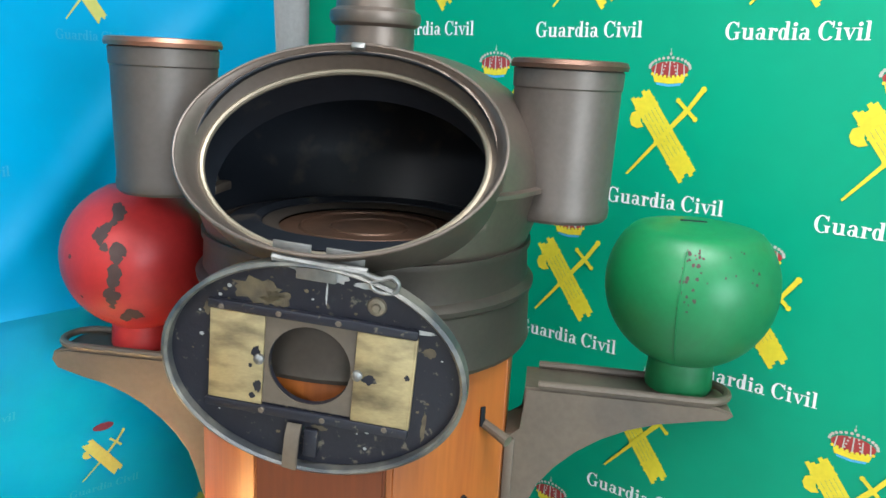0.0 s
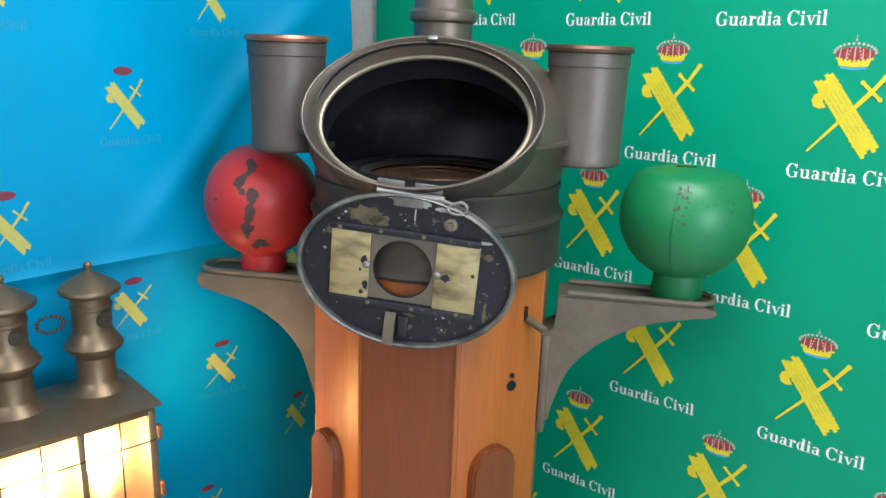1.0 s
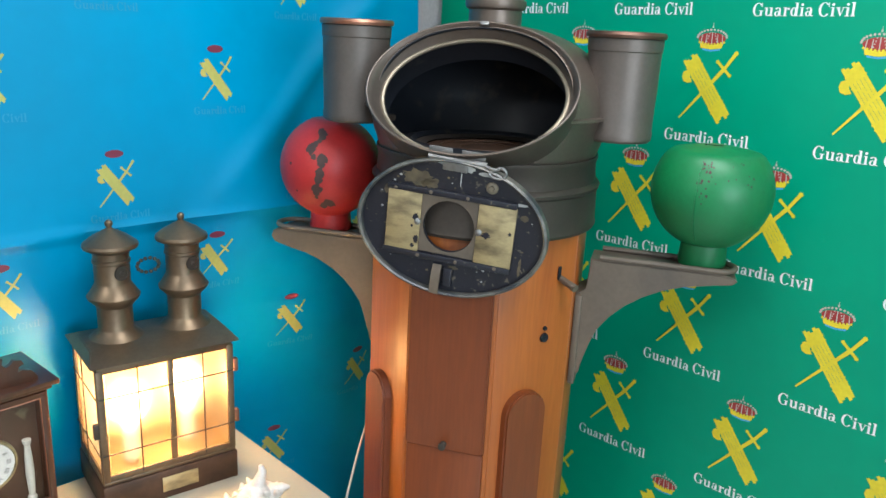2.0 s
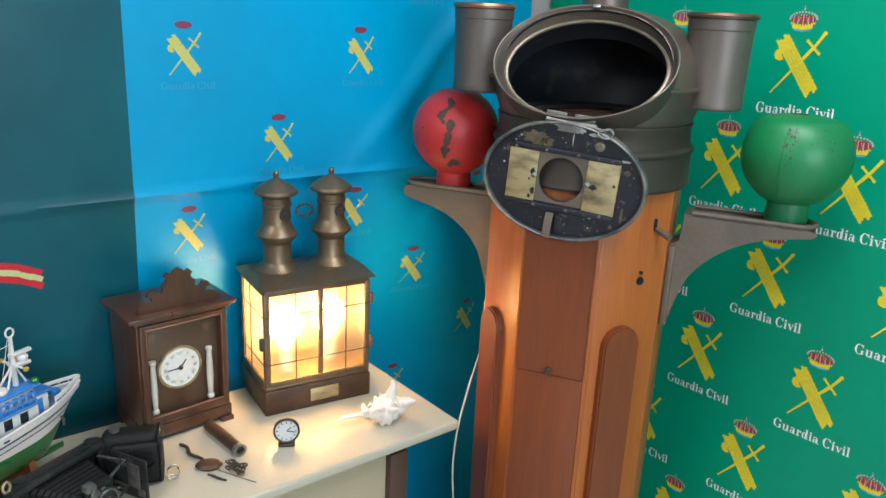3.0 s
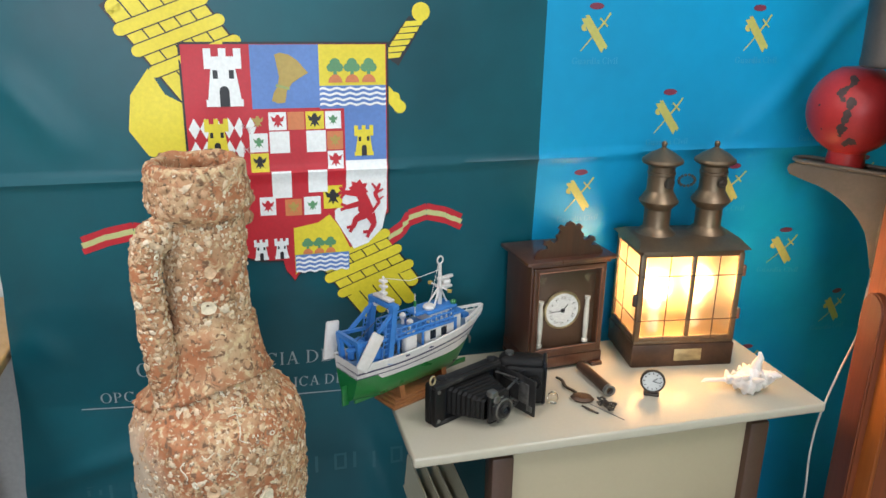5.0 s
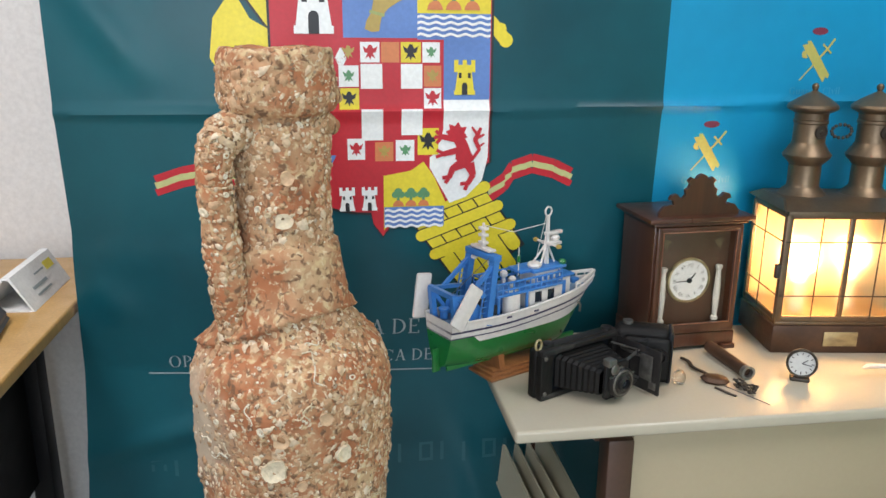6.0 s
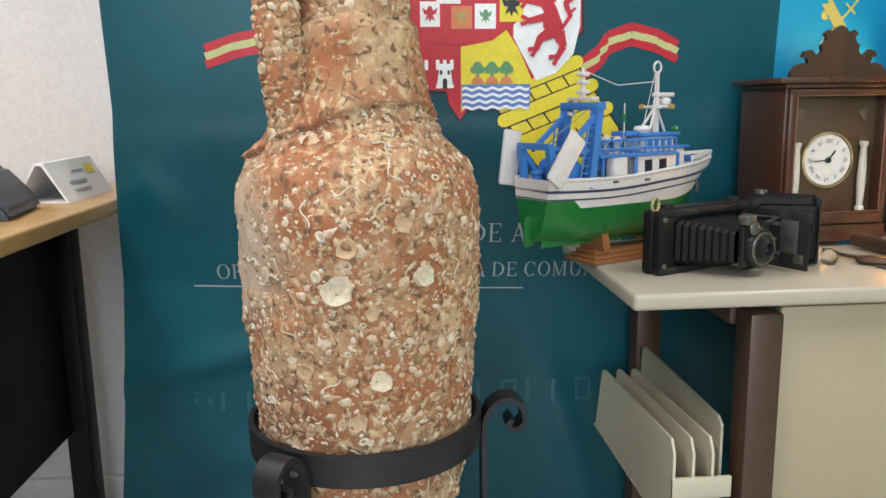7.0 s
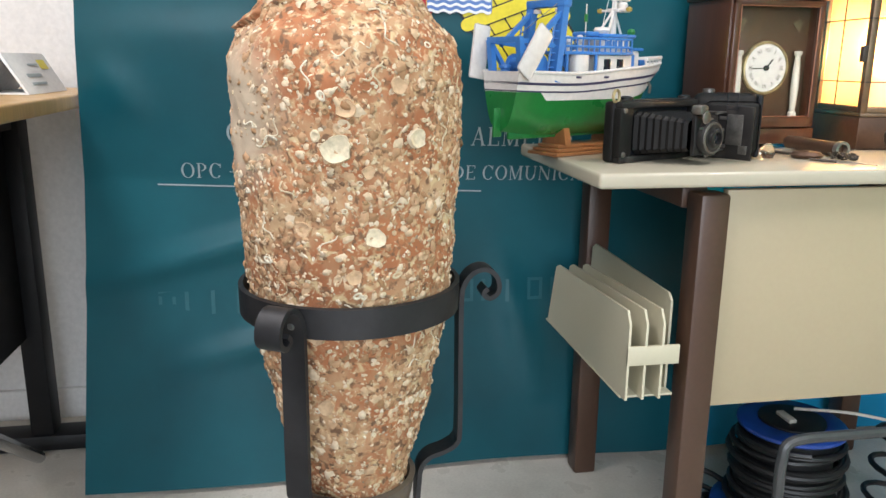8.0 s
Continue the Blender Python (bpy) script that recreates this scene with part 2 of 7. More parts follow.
def clay():
    """Sea-worn terracotta with pale lime crust in patches."""
    m = mat("encrusted_terracotta", (0.42, 0.158, 0.066), 0.85, 0, (0.28, 0.102, 0.045), 9, 0.8, 60, 0.8, bump_scale=45)
    nt = m.node_tree
    n, ln = nt.nodes, nt.links.new
    b = n["Principled BSDF"]
    old = b.inputs["Base Color"].links[0].from_socket
    tc = n.new("ShaderNodeTexCoord")
    prev = old
    for scale, lo, hi, colour in ((14, 0.43, 0.67, (0.47, 0.305, 0.170)), (60, 0.53, 0.65, (0.56, 0.41, 0.23)), (120, 0.58, 0.67, (0.60, 0.48, 0.31)), (85, 0.54, 0.64, (0.16, 0.085, 0.045))):
        nz, mr, mx = n.new("ShaderNodeTexNoise"), n.new("ShaderNodeMapRange"), n.new("ShaderNodeMix")
        nz.inputs["Scale"].default_value, nz.inputs["Detail"].default_value = scale, 8
        nz.inputs["Distortion"].default_value = 0.6
        ln(tc.outputs["Object"], nz.inputs[0])
        mr.inputs[1].default_value, mr.inputs[2].default_value = lo, hi
        ln(nz.outputs[0], mr.inputs[0])
        mx.data_type = "RGBA"
        ln(mr.outputs[0], mx.inputs[0])
        ln(prev, mx.inputs[6])
        mx.inputs[7].default_value = (*colour, 1)
        prev = mx.outputs[2]
    # smooth grey lime patch on one shoulder
    far, mr, mx = n.new("ShaderNodeVectorMath"), n.new("ShaderNodeMapRange"), n.new("ShaderNodeMix")
    far.operation = "DISTANCE"
    far.inputs[1].default_value = (0.045, -0.140, 0.835)
    ln(tc.outputs["Object"], far.inputs[0])
    mr.inputs[1].default_value, mr.inputs[2].default_value = 0.115, 0.055
    ln(far.outputs["Value"], mr.inputs[0])
    mx.data_type = "RGBA"
    ln(mr.outputs[0], mx.inputs[0])
    ln(prev, mx.inputs[6])
    mx.inputs[7].default_value = (0.47, 0.37, 0.27, 1)
    ln(mx.outputs[2], b.inputs["Base Color"])
    return m


def shell_mix(name, stops):
    """Shell surface whose tint differs from one shell to the next."""
    m = mat(name, (0.5, 0.4, 0.3), 0.78, 0, None, 40, 0.5, 200, 0.5)
    nt = m.node_tree
    n, ln = nt.nodes, nt.links.new
    geo, ramp, mx = n.new("ShaderNodeNewGeometry"), n.new("ShaderNodeValToRGB"), n.new("ShaderNodeMix")
    els = ramp.color_ramp.elements
    while len(els) < len(stops):
        els.new(0.5)
    for e, (pos, colour) in zip(els, stops):
        e.position, e.color = pos, (*colour, 1)
    ln(geo.outputs["Random Per Island"], ramp.inputs[0])
    nz = n.new("ShaderNodeTexNoise")
    nz.inputs["Scale"].default_value = 150
    tc = n.new("ShaderNodeTexCoord")
    ln(tc.outputs["Object"], nz.inputs[0])
    mx.data_type, mx.blend_type = "RGBA", "MULTIPLY"
    mx.inputs[0].default_value = 0.55
    ln(ramp.outputs[0], mx.inputs[6])
    ln(nz.outputs[0], mx.inputs[7])
    sc_ = n.new("ShaderNodeVectorMath")
    sc_.operation = "SCALE"
    sc_.inputs[3].default_value = 1.3
    ln(mx.outputs[2], sc_.inputs[0])
    ln(sc_.outputs[0], n["Principled BSDF"].inputs["Base Color"])
    return m


M["shellwhite"] = shell_mix("encrusted_shell", ((0.0, (0.31, 0.17, 0.08)), (0.35, (0.50, 0.30, 0.165)), (0.7, (0.60, 0.43, 0.27)), (1.0, (0.70, 0.58, 0.43))))
M["shellpale"] = shell_mix("encrusted_white_shell", ((0.0, (0.56, 0.44, 0.28)), (0.5, (0.64, 0.54, 0.38)), (1.0, (0.72, 0.66, 0.53))))
M["shellgrey"] = shell_mix("encrusted_dark_shell", ((0.0, (0.16, 0.085, 0.045)), (0.6, (0.30, 0.20, 0.12)), (1.0, (0.42, 0.34, 0.25))))
M["clay"] = clay()


# ---------------------------------------------------------------- mesh helpers
def finish(name, bm, material, smooth=0.6):
    me = bpy.data.meshes.new(name)
    bmesh.ops.recalc_face_normals(bm, faces=bm.faces[:])
    for f in bm.faces:
        f.smooth = True
    for e in bm.edges:
        if len(e.link_faces) == 2 and e.calc_face_angle(0) > smooth:
            e.smooth = False
    bm.to_mesh(me)
    bm.free()
    for m in material if isinstance(material, (list, tuple)) else [material]:
        me.materials.append(m)
    return me


def part(name, bm, material, parent, label="", smooth=0.6):
    ob = new(name, finish(name, bm, material, smooth))
    ob.parent = parent
    return tagged(ob, label)


def single(name, bm, material, label, category, kind="", smooth=0.6, m=None):
    ob = new(name, finish(name, bm, material, smooth))
    if m is not None:
        ob.matrix_world = m
    return tagged(ob, label, category, kind=kind)


def thing(name, m, label, category, group="", kind=""):
    ob = new(name)
    ob.empty_display_size = 0.05
    ob.matrix_world = m
    return tagged(ob, label, category, group, kind)


def box(bm, c, s, bevel=0.0, m=None, seg=2):
    r = bmesh.ops.create_cube(bm, size=1, matrix=Matrix.Translation(c) @ Matrix.Diagonal((*s, 1)))
    vs = r["verts"]
    if bevel:
        es = {e for v in vs for e in v.link_edges}
        out = bmesh.ops.bevel(bm, geom=list(es), offset=bevel, segments=seg, affect="EDGES", profile=0.5)
        vs = list({v for f in out["faces"] for v in f.verts} | {v for v in vs if v.is_valid})
    if m is not None:
        bmesh.ops.transform(bm, matrix=m, verts=vs)
    return bm


def lathe(bm, profile, n=48, m=None, squash=(1, 1), index=None):
    """Turn (r, z) pairs round z; r = 0 ends close to a point. index: material index per ring band."""
    rings = []
    for r, z in profile:
        if r < 1e-6:
            rings.append([bm.verts.new((0, 0, z))])
        else:
            rings.append([bm.verts.new((r * squash[0] * math.cos(2 * math.pi * i / n), r * squash[1] * math.sin(2 * math.pi * i / n), z)) for i in range(n)])
    for k in range(len(rings) - 1):
        a, b = rings[k], rings[k + 1]
        for i in range(n):
            j = (i + 1) % n
            if len(a) == 1 and len(b) == 1:
                continue
            if len(a) == 1:
                f = bm.faces.new((a[0], b[j], b[i]))
            elif len(b) == 1:
                f = bm.faces.new((a[i], a[j], b[0]))
            else:
                f = bm.faces.new((a[i], a[j], b[j], b[i]))
            if index:
                f.material_index = index[k]
    if m is not None:
        bmesh.ops.transform(bm, matrix=m, verts=[v for ring in rings for v in ring])
    return bm


def tube(bm, pts, r, n=10, closed=False, flat=None, ends=True):
    """A round rod (or a flat strip, flat=(width, thick)) along points; r may be a list."""
    pts = [Vector(p) for p in pts]
    count = len(pts)
    rings = []
    normal = None
    for i, p in enumerate(pts):
        if closed:
            d = pts[(i + 1) % count] - pts[i - 1]
        else:
            d = pts[min(i + 1, count - 1)] - pts[max(i - 1, 0)]
        d.normalize()
        if normal is None:
            ref = Vector((0, 0, 1)) if abs(d.z) < 0.9 else Vector((1, 0, 0))
            normal = d.cross(ref).normalized()
        else:
            normal = (normal - d * normal.dot(d)).normalized()
        other = d.cross(normal)
        rr = r[i] if isinstance(r, (list, tuple)) else r
        if flat:
            w, t = flat
            corners = [(-w, -t), (w, -t), (w, t), (-w, t)]
            rings.append([bm.verts.new(p + normal * a / 2 + other * b / 2) for a, b in corners])
        else:
            rings.append([bm.verts.new(p + (normal * math.cos(2 * math.pi * k / n) + other * math.sin(2 * math.pi * k / n)) * rr) for k in range(n)])
    m = len(rings[0])
    for i in range(count if closed else count - 1):
        a, b = rings[i], rings[(i + 1) % count]
        for k in range(m):
            bm.faces.new((a[k], a[(k + 1) % m], b[(k + 1) % m], b[k]))
    if not closed and ends:
        bm.faces.new(rings[0][::-1])
        bm.faces.new(rings[-1])
    return bm


def spline(keys, n):
    """Catmull-Rom through keys."""
    keys = [Vector(k) for k in keys]
    keys = [keys[0] * 2 - keys[1]] + keys + [keys[-1] * 2 - keys[-2]]
    out = []
    for i in range(1, len(keys) - 2):
        for j in range(n):
            t = j / n
            p0, p1, p2, p3 = keys[i - 1:i + 3]
            out.append(0.5 * ((2 * p1) + (p2 - p0) * t + (2 * p0 - 5 * p1 + 4 * p2 - p3) * t * t + (3 * p1 - p0 - 3 * p2 + p3) * t ** 3))
    return out + [keys[-2]]


def prism(bm, poly, depth, m=None):
    """A flat polygon in x, z with thickness along y."""
    a = [bm.verts.new((x, -depth / 2, z)) for x, z in poly]
    b = [bm.verts.new((x, depth / 2, z)) for x, z in poly]
    n = len(poly)
    bm.faces.new(a)
    bm.faces.new(b[::-1])
    for i in range(n):
        bm.faces.new((a[i], b[i], b[(i + 1) % n], a[(i + 1) % n]))
    if m is not None:
        bmesh.ops.transform(bm, matrix=m, verts=a + b)
    return bm


def text_mesh(words, size, bold=0.0, m=None):
    cu = bpy.data.curves.new("lettering", "FONT")
    cu.body, cu.size, cu.offset, cu.align_x, cu.resolution_u = words, size, bold, "CENTER", 2
    ob = bpy.data.objects.new("lettering", cu)
    me = bpy.data.meshes.new_from_object(ob)
    bpy.data.objects.remove(ob)
    bm = bmesh.new()
    bm.from_mesh(me)
    bpy.data.meshes.remove(me)
    bpy.data.curves.remove(cu)
    if m is not None:
        bmesh.ops.transform(bm, matrix=m, verts=bm.verts[:])
    return bm


BM = bmesh.new


# ---------------------------------------------------------------- the room
def slab(name, c, s, material, label, category):
    return single(name, box(BM(), c, s), material, label, category, "structure")


slab("floor", (1.0, -1.1, -0.05), (5.6, 5.4, 0.1), M["floor"], "pale grey terrazzo floor", "floor")
slab("ceiling", (1.0, -1.1, 2.72), (5.6, 5.4, 0.1), M["ceiling"], "plain white ceiling", "ceiling")
slab("wall_west", (-1.62, -1.1, 1.335), (0.12, 5.4, 2.67), M["plaster"], "white textured plaster wall", "wall")
slab("wall_north", (1.0, 1.405, 1.335), (5.1, 0.12, 2.67), M["plaster"], "white plaster wall behind the green banner", "wall")
# unseen south and east walls, kept dark to deepen the room's shade
slab("wall_south", (1.0, -3.66, 1.335), (5.1, 0.12, 2.67), M["low_bounce_paint"], "unseen plain wall, darkened to cut bounced light", "wall")
bm = BM()
box(bm, (3.66, -1.1, 0.53), (0.12, 5.4, 1.06))
box(bm, (3.66, -1.1, 2.56), (0.12, 5.4, 0.22))
box(bm, (3.66, 0.85, 1.755), (0.12, 1.5, 1.39))
box(bm, (3.66, -2.95, 1.755), (0.12, 1.7, 1.39))
single("wall_east", bm, M["low_bounce_paint"], "unseen wall with a window opening, darkened to cut bounced light", "wall", "structure")
bm = BM()
box(bm, (-1.552, -1.1, 0.04), (0.016, 5.0, 0.08), 0.003)
single("baseboard", bm, M["plaster"], "low white skirting along the wall", "baseboard", "structure")


# ---------------------------------------------------------------- banners
def blue_x(y, z):
    """Depth of the hanging blue banner: flat above, falling back below, with creases."""
    crease = 1.246 + 0.010 * math.sin(y * 2.1)
    x = -1.108 - (0.060 + 0.11 * max(0.0, min(1.0, (y + 0.05) / 0.35))) * max(0.0, min(0.25, crease - z)) - 0.012 * max(0.0, min(0.5, z - crease)) + 0.0065 * math.exp(-((z - crease) / 0.009) ** 2)
    x -= 0.042 * max(0.0, min(1.0, (0.95 - z) / 0.28)) ** 1.3 - 0.034 * max(0.0, (0.42 - z) / 0.42)
    x += 0.012 * math.sin(y * 6.1 + 0.8) * max(0.0, min(1, (1.2 - z))) + 0.006 * math.sin(y * 3.3 + z * 4.0)
    x += 0.028 * math.sin((y - 0.55) * 9 + (z - 1.2) * 5) * max(0.0, min(1, (y - 0.5) / 0.4))
    for y0, z0, y1, z1, h in ((-1.34, 0.42, -0.70, 0.60, 0.013), (-1.10, 0.26, -0.60, 0.40, 0.010), (-1.19, 0.90, -1.10, 0.78, 0.008), (-0.42, 0.52, -0.30, 0.14, 0.016), (-0.22, 0.62, -0.12, 0.30, 0.014), (-1.18, 1.50, -1.02, 1.28, 0.010), (0.55, 1.25, 1.15, 1.85, 0.016), (0.75, 1.05, 1.15, 1.60, -0.014), (-0.30, 0.55, -0.18, 0.20, 0.006)):
        a = Vector((y1 - y0, z1 - z0))
        s = max(0.0, min(1.0, ((y - y0) * a.x + (z - z0) * a.y) / a.length_squared))
        far = math.hypot(y - y0 - a.x * s, z - z0 - a.y * s)
        x += h * math.sin(math.pi * min(1, max(0.05, s))) * math.exp(-(far / 0.030) ** 2)
    return x


def green_y(x, z):
    return 1.325 + 0.003 * math.sin(x * 4 + z * 2.5)


def sheet(place, u0, u1, z0, z1, nu, nz, thick):
    bm = BM()
    grid = [[bm.verts.new(place(u0 + (u1 - u0) * i / nu, z0 + (z1 - z0) * j / nz)) for j in range(nz + 1)] for i in range(nu + 1)]
    faces = [bm.faces.new((grid[i][j], grid[i + 1][j], grid[i + 1][j + 1], grid[i][j + 1])) for i in range(nu) for j in range(nz)]
    return bm


def backed(bm, offset):
    """Give a sheet its thickness."""
    r = bmesh.ops.extrude_face_region(bm, geom=bm.faces[:])
    bmesh.ops.translate(bm, vec=offset, verts=[v for v in r["geom"] if isinstance(v, bmesh.types.BMVert)])
    return bm


def on_blue(bm, lift=0.001, m=None):
    """Lay flat artwork (x across, y up) on the blue banner: world y = x, z = y."""
    if m is not None:
        bmesh.ops.transform(bm, matrix=m, verts=bm.verts[:])
    for v in bm.verts:
        v.co = Vector((blue_x(v.co.x, v.co.y) + lift + v.co.z, v.co.x, v.co.y))
    return bm


def on_green(bm, lift=0.001, m=None):
    if m is not None:
        bmesh.ops.transform(bm, matrix=m, verts=bm.verts[:])
    for v in bm.verts:
        v.co = Vector((v.co.x, green_y(v.co.x, v.co.y) - lift - v.co.z, v.co.y))
    return bm


def flat(*polys, cut=0.0):
    """Flat artwork from polygons in x, y; cut: split it at this pitch so that it can follow a surface."""
    bm = BM()
    for poly in polys:
        bm.faces.new([bm.verts.new((x, y, 0)) for x, y in poly])
    if cut:
        xs, ys = [v.co.x for v in bm.verts], [v.co.y for v in bm.verts]
        for axis, lo, hi in ((0, min(xs), max(xs)), (1, min(ys), max(ys))):
            k = math.floor(lo / cut) + 1
            while k * cut < hi:
                co, no = [0, 0, 0], [0, 0, 0]
                co[axis], no[axis] = k * cut, 1
                bmesh.ops.bisect_plane(bm, geom=bm.verts[:] + bm.edges[:] + bm.faces[:], plane_co=co, plane_no=no)
                k += 1
    return bm


def rect(x0, y0, x1, y1):
    return [(x0, y0), (x1, y0), (x1, y1), (x0, y1)]


def disc(x, y, r, n=14, sy=1.0):
    return [(x + r * math.cos(2 * math.pi * i / n), y + sy * r * math.sin(2 * math.pi * i / n)) for i in range(n)]


def bar(x0, y0, x1, y1, w, w2=None):
    d = Vector((x1 - x0, y1 - y0)).normalized()
    p = Vector((-d.y, d.x)) / 2
    w2 = w if w2 is None else w2
    return [(x0 + p.x * w, y0 + p.y * w), (x0 - p.x * w, y0 - p.y * w), (x1 - p.x * w2, y1 - p.y * w2), (x1 + p.x * w2, y1 + p.y * w2)]


# emblem artwork, unit: the crown's middle at the origin, metres at the green banner's size
def emblem_bundle():
    a, b = (-0.044, -0.040), (0.044, -0.160)
    polys = []
    d = Vector((b[0] - a[0], b[1] - a[1])).normalized()
    p = Vector((-d.y, d.x))
    steps = [0.004 * ((k * 7) % 3 - 1) for k in range(5)]
    edge = [a_ for k in range(5) for a_ in (((k - 2.5) * 0.0068, steps[k]), ((k - 1.5) * 0.0068, steps[k]))]
    start = [(a[0] + p.x * o + d.x * s, a[1] + p.y * o + d.y * s) for o, s in edge]
    end = [(b[0] + p.x * o - d.x * s, b[1] + p.y * o - d.y * s) for o, s in edge]
    polys.append(start + end[::-1])
    return polys


def emblem_bands():
    a, b = Vector((-0.044, -0.040)), Vector((0.044, -0.160))
    d = (b - a).normalized()
    p = Vector((-d.y, d.x))
    polys = []
    for t in (0.1, 0.17, 0.78, 0.85):
        c = a.lerp(b, t)
        polys.append(bar(*(c - p * 0.0185), *(c + p * 0.0185), 0.004))
    for t in (0.25, 0.5):
        polys.append(bar(*(a.lerp(b, t) - p * 0.018), *(a.lerp(b, t + 0.22) + p * 0.018), 0.0032))
    return polys


def emblem_lines():
    a, b = Vector((-0.044, -0.040)), Vector((0.044, -0.160))
    d = (b - a).normalized()
    p = Vector((-d.y, d.x))
    return [bar(*(a.lerp(b, 0.2) + p * o), *(a.lerp(b, 0.76) + p * o), 0.0007) for o in (-0.0102, -0.0034, 0.0034, 0.0102)]


EMBLEM_SWORD = [
    bar(-0.056, -0.167, 0.034, -0.060, 0.0035, 0.0085), bar(0.036, -0.058, 0.055, -0.030, 0.0065, 0.0075), disc(0.057, -0.027, 0.005, 8),
    bar(0.020, -0.046, 0.047, -0.071, 0.006), disc(0.019, -0.045, 0.0042, 8), disc(0.048, -0.072, 0.0042, 8),
]
EMBLEM_AXE = [[(-0.040, -0.066), (-0.046, -0.064), (-0.056, -0.068), (-0.059, -0.078), (-0.055, -0.088), (-0.045, -0.092), (-0.034, -0.089), (-0.040, -0.080)]]
CROWN_RED = [disc(0, 0.001, 0.030, 18, 0.42)]
CROWN_PEARL = [disc(0.032 * math.cos(a), 0.004 + 0.015 * math.sin(a), 0.0026, 6) for a in [math.pi * k / 13 for k in range(14)]] + \
              [disc(s * (0.006 + 0.0016 * k), 0.012 - k * 0.0055, 0.0016, 6) for s in (-1, 1) for k in range(4)] + [disc(0, 0.025, 0.0022, 6), bar(0, 0.022, 0, 0.033, 0.0012)]
CROWN_ARCH = [bar(x0, -0.008, x1, 0.010, 0.0022, 0.0016) for x0, x1 in ((-0.024, -0.022), (-0.013, -0.012), (0.013, 0.012), (0.024, 0.022))] + [bar(0, -0.010, 0, 0.014, 0.0022)]
CROWN_PEARL = CROWN_PEARL + CROWN_ARCH
CROWN_BAND = [[(-0.026, -0.008), (-0.023, -0.018), (0, -0.0205), (0.023, -0.018), (0.026, -0.008), (0, -0.012)]] + \
             [disc(-0.027 + 0.0068 * k, -0.006 - 0.004 * math.sin(math.pi * k / 8), 0.0026, 6) for k in range(9)]
CROWN_BLUE = [[(-0.021, -0.0185), (-0.019, -0.0225), (0, -0.025), (0.019, -0.0225), (0.021, -0.0185), (0, -0.0212)]]


# heavy serif lettering, capital height 1
def arc_band(cx, cy, rx, ry, tx, ty, a0, a1, n=20):
    """Quads along part of an oval stroke, thick at the sides and thin at top and foot."""
    pts = [radians(a0 + (a1 - a0) * k / n) for k in range(n + 1)]
    out = [(cx + rx * math.cos(t), cy + ry * math.sin(t)) for t in pts]
    ins = [(cx + (rx - tx) * math.cos(t), cy + (ry - ty) * math.sin(t)) for t in pts]
    return out + ins[::-1] if abs(a1 - a0) < 359 else None, out, ins


def ring_quads(*args):
    _, out, ins = arc_band(*args)
    return [[out[k], out[k + 1], ins[k + 1], ins[k]] for k in range(len(out) - 1)]


S = 0.17
FOOT = lambda x: rect(x - 0.08, 0, x + S + 0.09, 0.055)
HEAD = lambda x, y: rect(x - 0.09, y - 0.055, x + S * 0.5, y)
GLYPHS = {
    "G": (0.98, [ring_quads(0.45, 0.5, 0.43, 0.53, 0.19, 0.06, 42, 300), [rect(0.64, 0.02, 0.81, 0.40)], [rect(0.55, 0.38, 0.90, 0.435)], [rect(0.72, 0.68, 0.785, 1.02)]]),
    "C": (0.90, [ring_quads(0.45, 0.5, 0.43, 0.53, 0.19, 0.06, 42, 322), [rect(0.73, 0.68, 0.795, 1.02)]]),
    "u": (0.80, [[rect(0.09, 0.15, 0.26, 0.66)], [HEAD(0.09, 0.66)], [rect(0.48, 0, 0.65, 0.66)], [HEAD(0.48, 0.66)], [rect(0.60, 0, 0.74, 0.055)], ring_quads(0.33, 0.17, 0.24, 0.18, 0.16, 0.09, 180, 345)]),
    "a": (0.70, [ring_quads(0.25, 0.19, 0.22, 0.20, 0.14, 0.05, 0, 360), [rect(0.37, 0.04, 0.53, 0.50)], ring_quads(0.29, 0.46, 0.24, 0.21, 0.15, 0.06, 0, 165), [rect(0.50, 0, 0.65, 0.06)]]),
    "r": (0.56, [[rect(0.09, 0, 0.26, 0.66)], [FOOT(0.09)], [HEAD(0.09, 0.66)], [rect(0.22, 0.55, 0.42, 0.63)], [disc(0.44, 0.55, 0.10, 12)]]),
    "d": (0.74, [ring_quads(0.28, 0.33, 0.25, 0.34, 0.16, 0.05, 0, 360), [rect(0.42, 0, 0.59, 1.02)], [HEAD(0.42, 1.02)], [rect(0.55, 0, 0.68, 0.055)]]),
    "i": (0.40, [[rect(0.09, 0, 0.26, 0.66)], [FOOT(0.09)], [HEAD(0.09, 0.66)], [disc(0.17, 0.86, 0.11, 12)]]),
    "v": (0.66, [[[(0.04, 0.63), (0.23, 0.63), (0.40, 0.10), (0.32, 0.0)]], [bar(0.34, 0.02, 0.54, 0.63, 0.06)], [rect(-0.02, 0.61, 0.30, 0.66)], [rect(0.42, 0.61, 0.66, 0.66)]]),
    "l": (0.38, [[rect(0.09, 0, 0.26, 1.02)], [FOOT(0.09)], [HEAD(0.09, 1.02)]]),
}


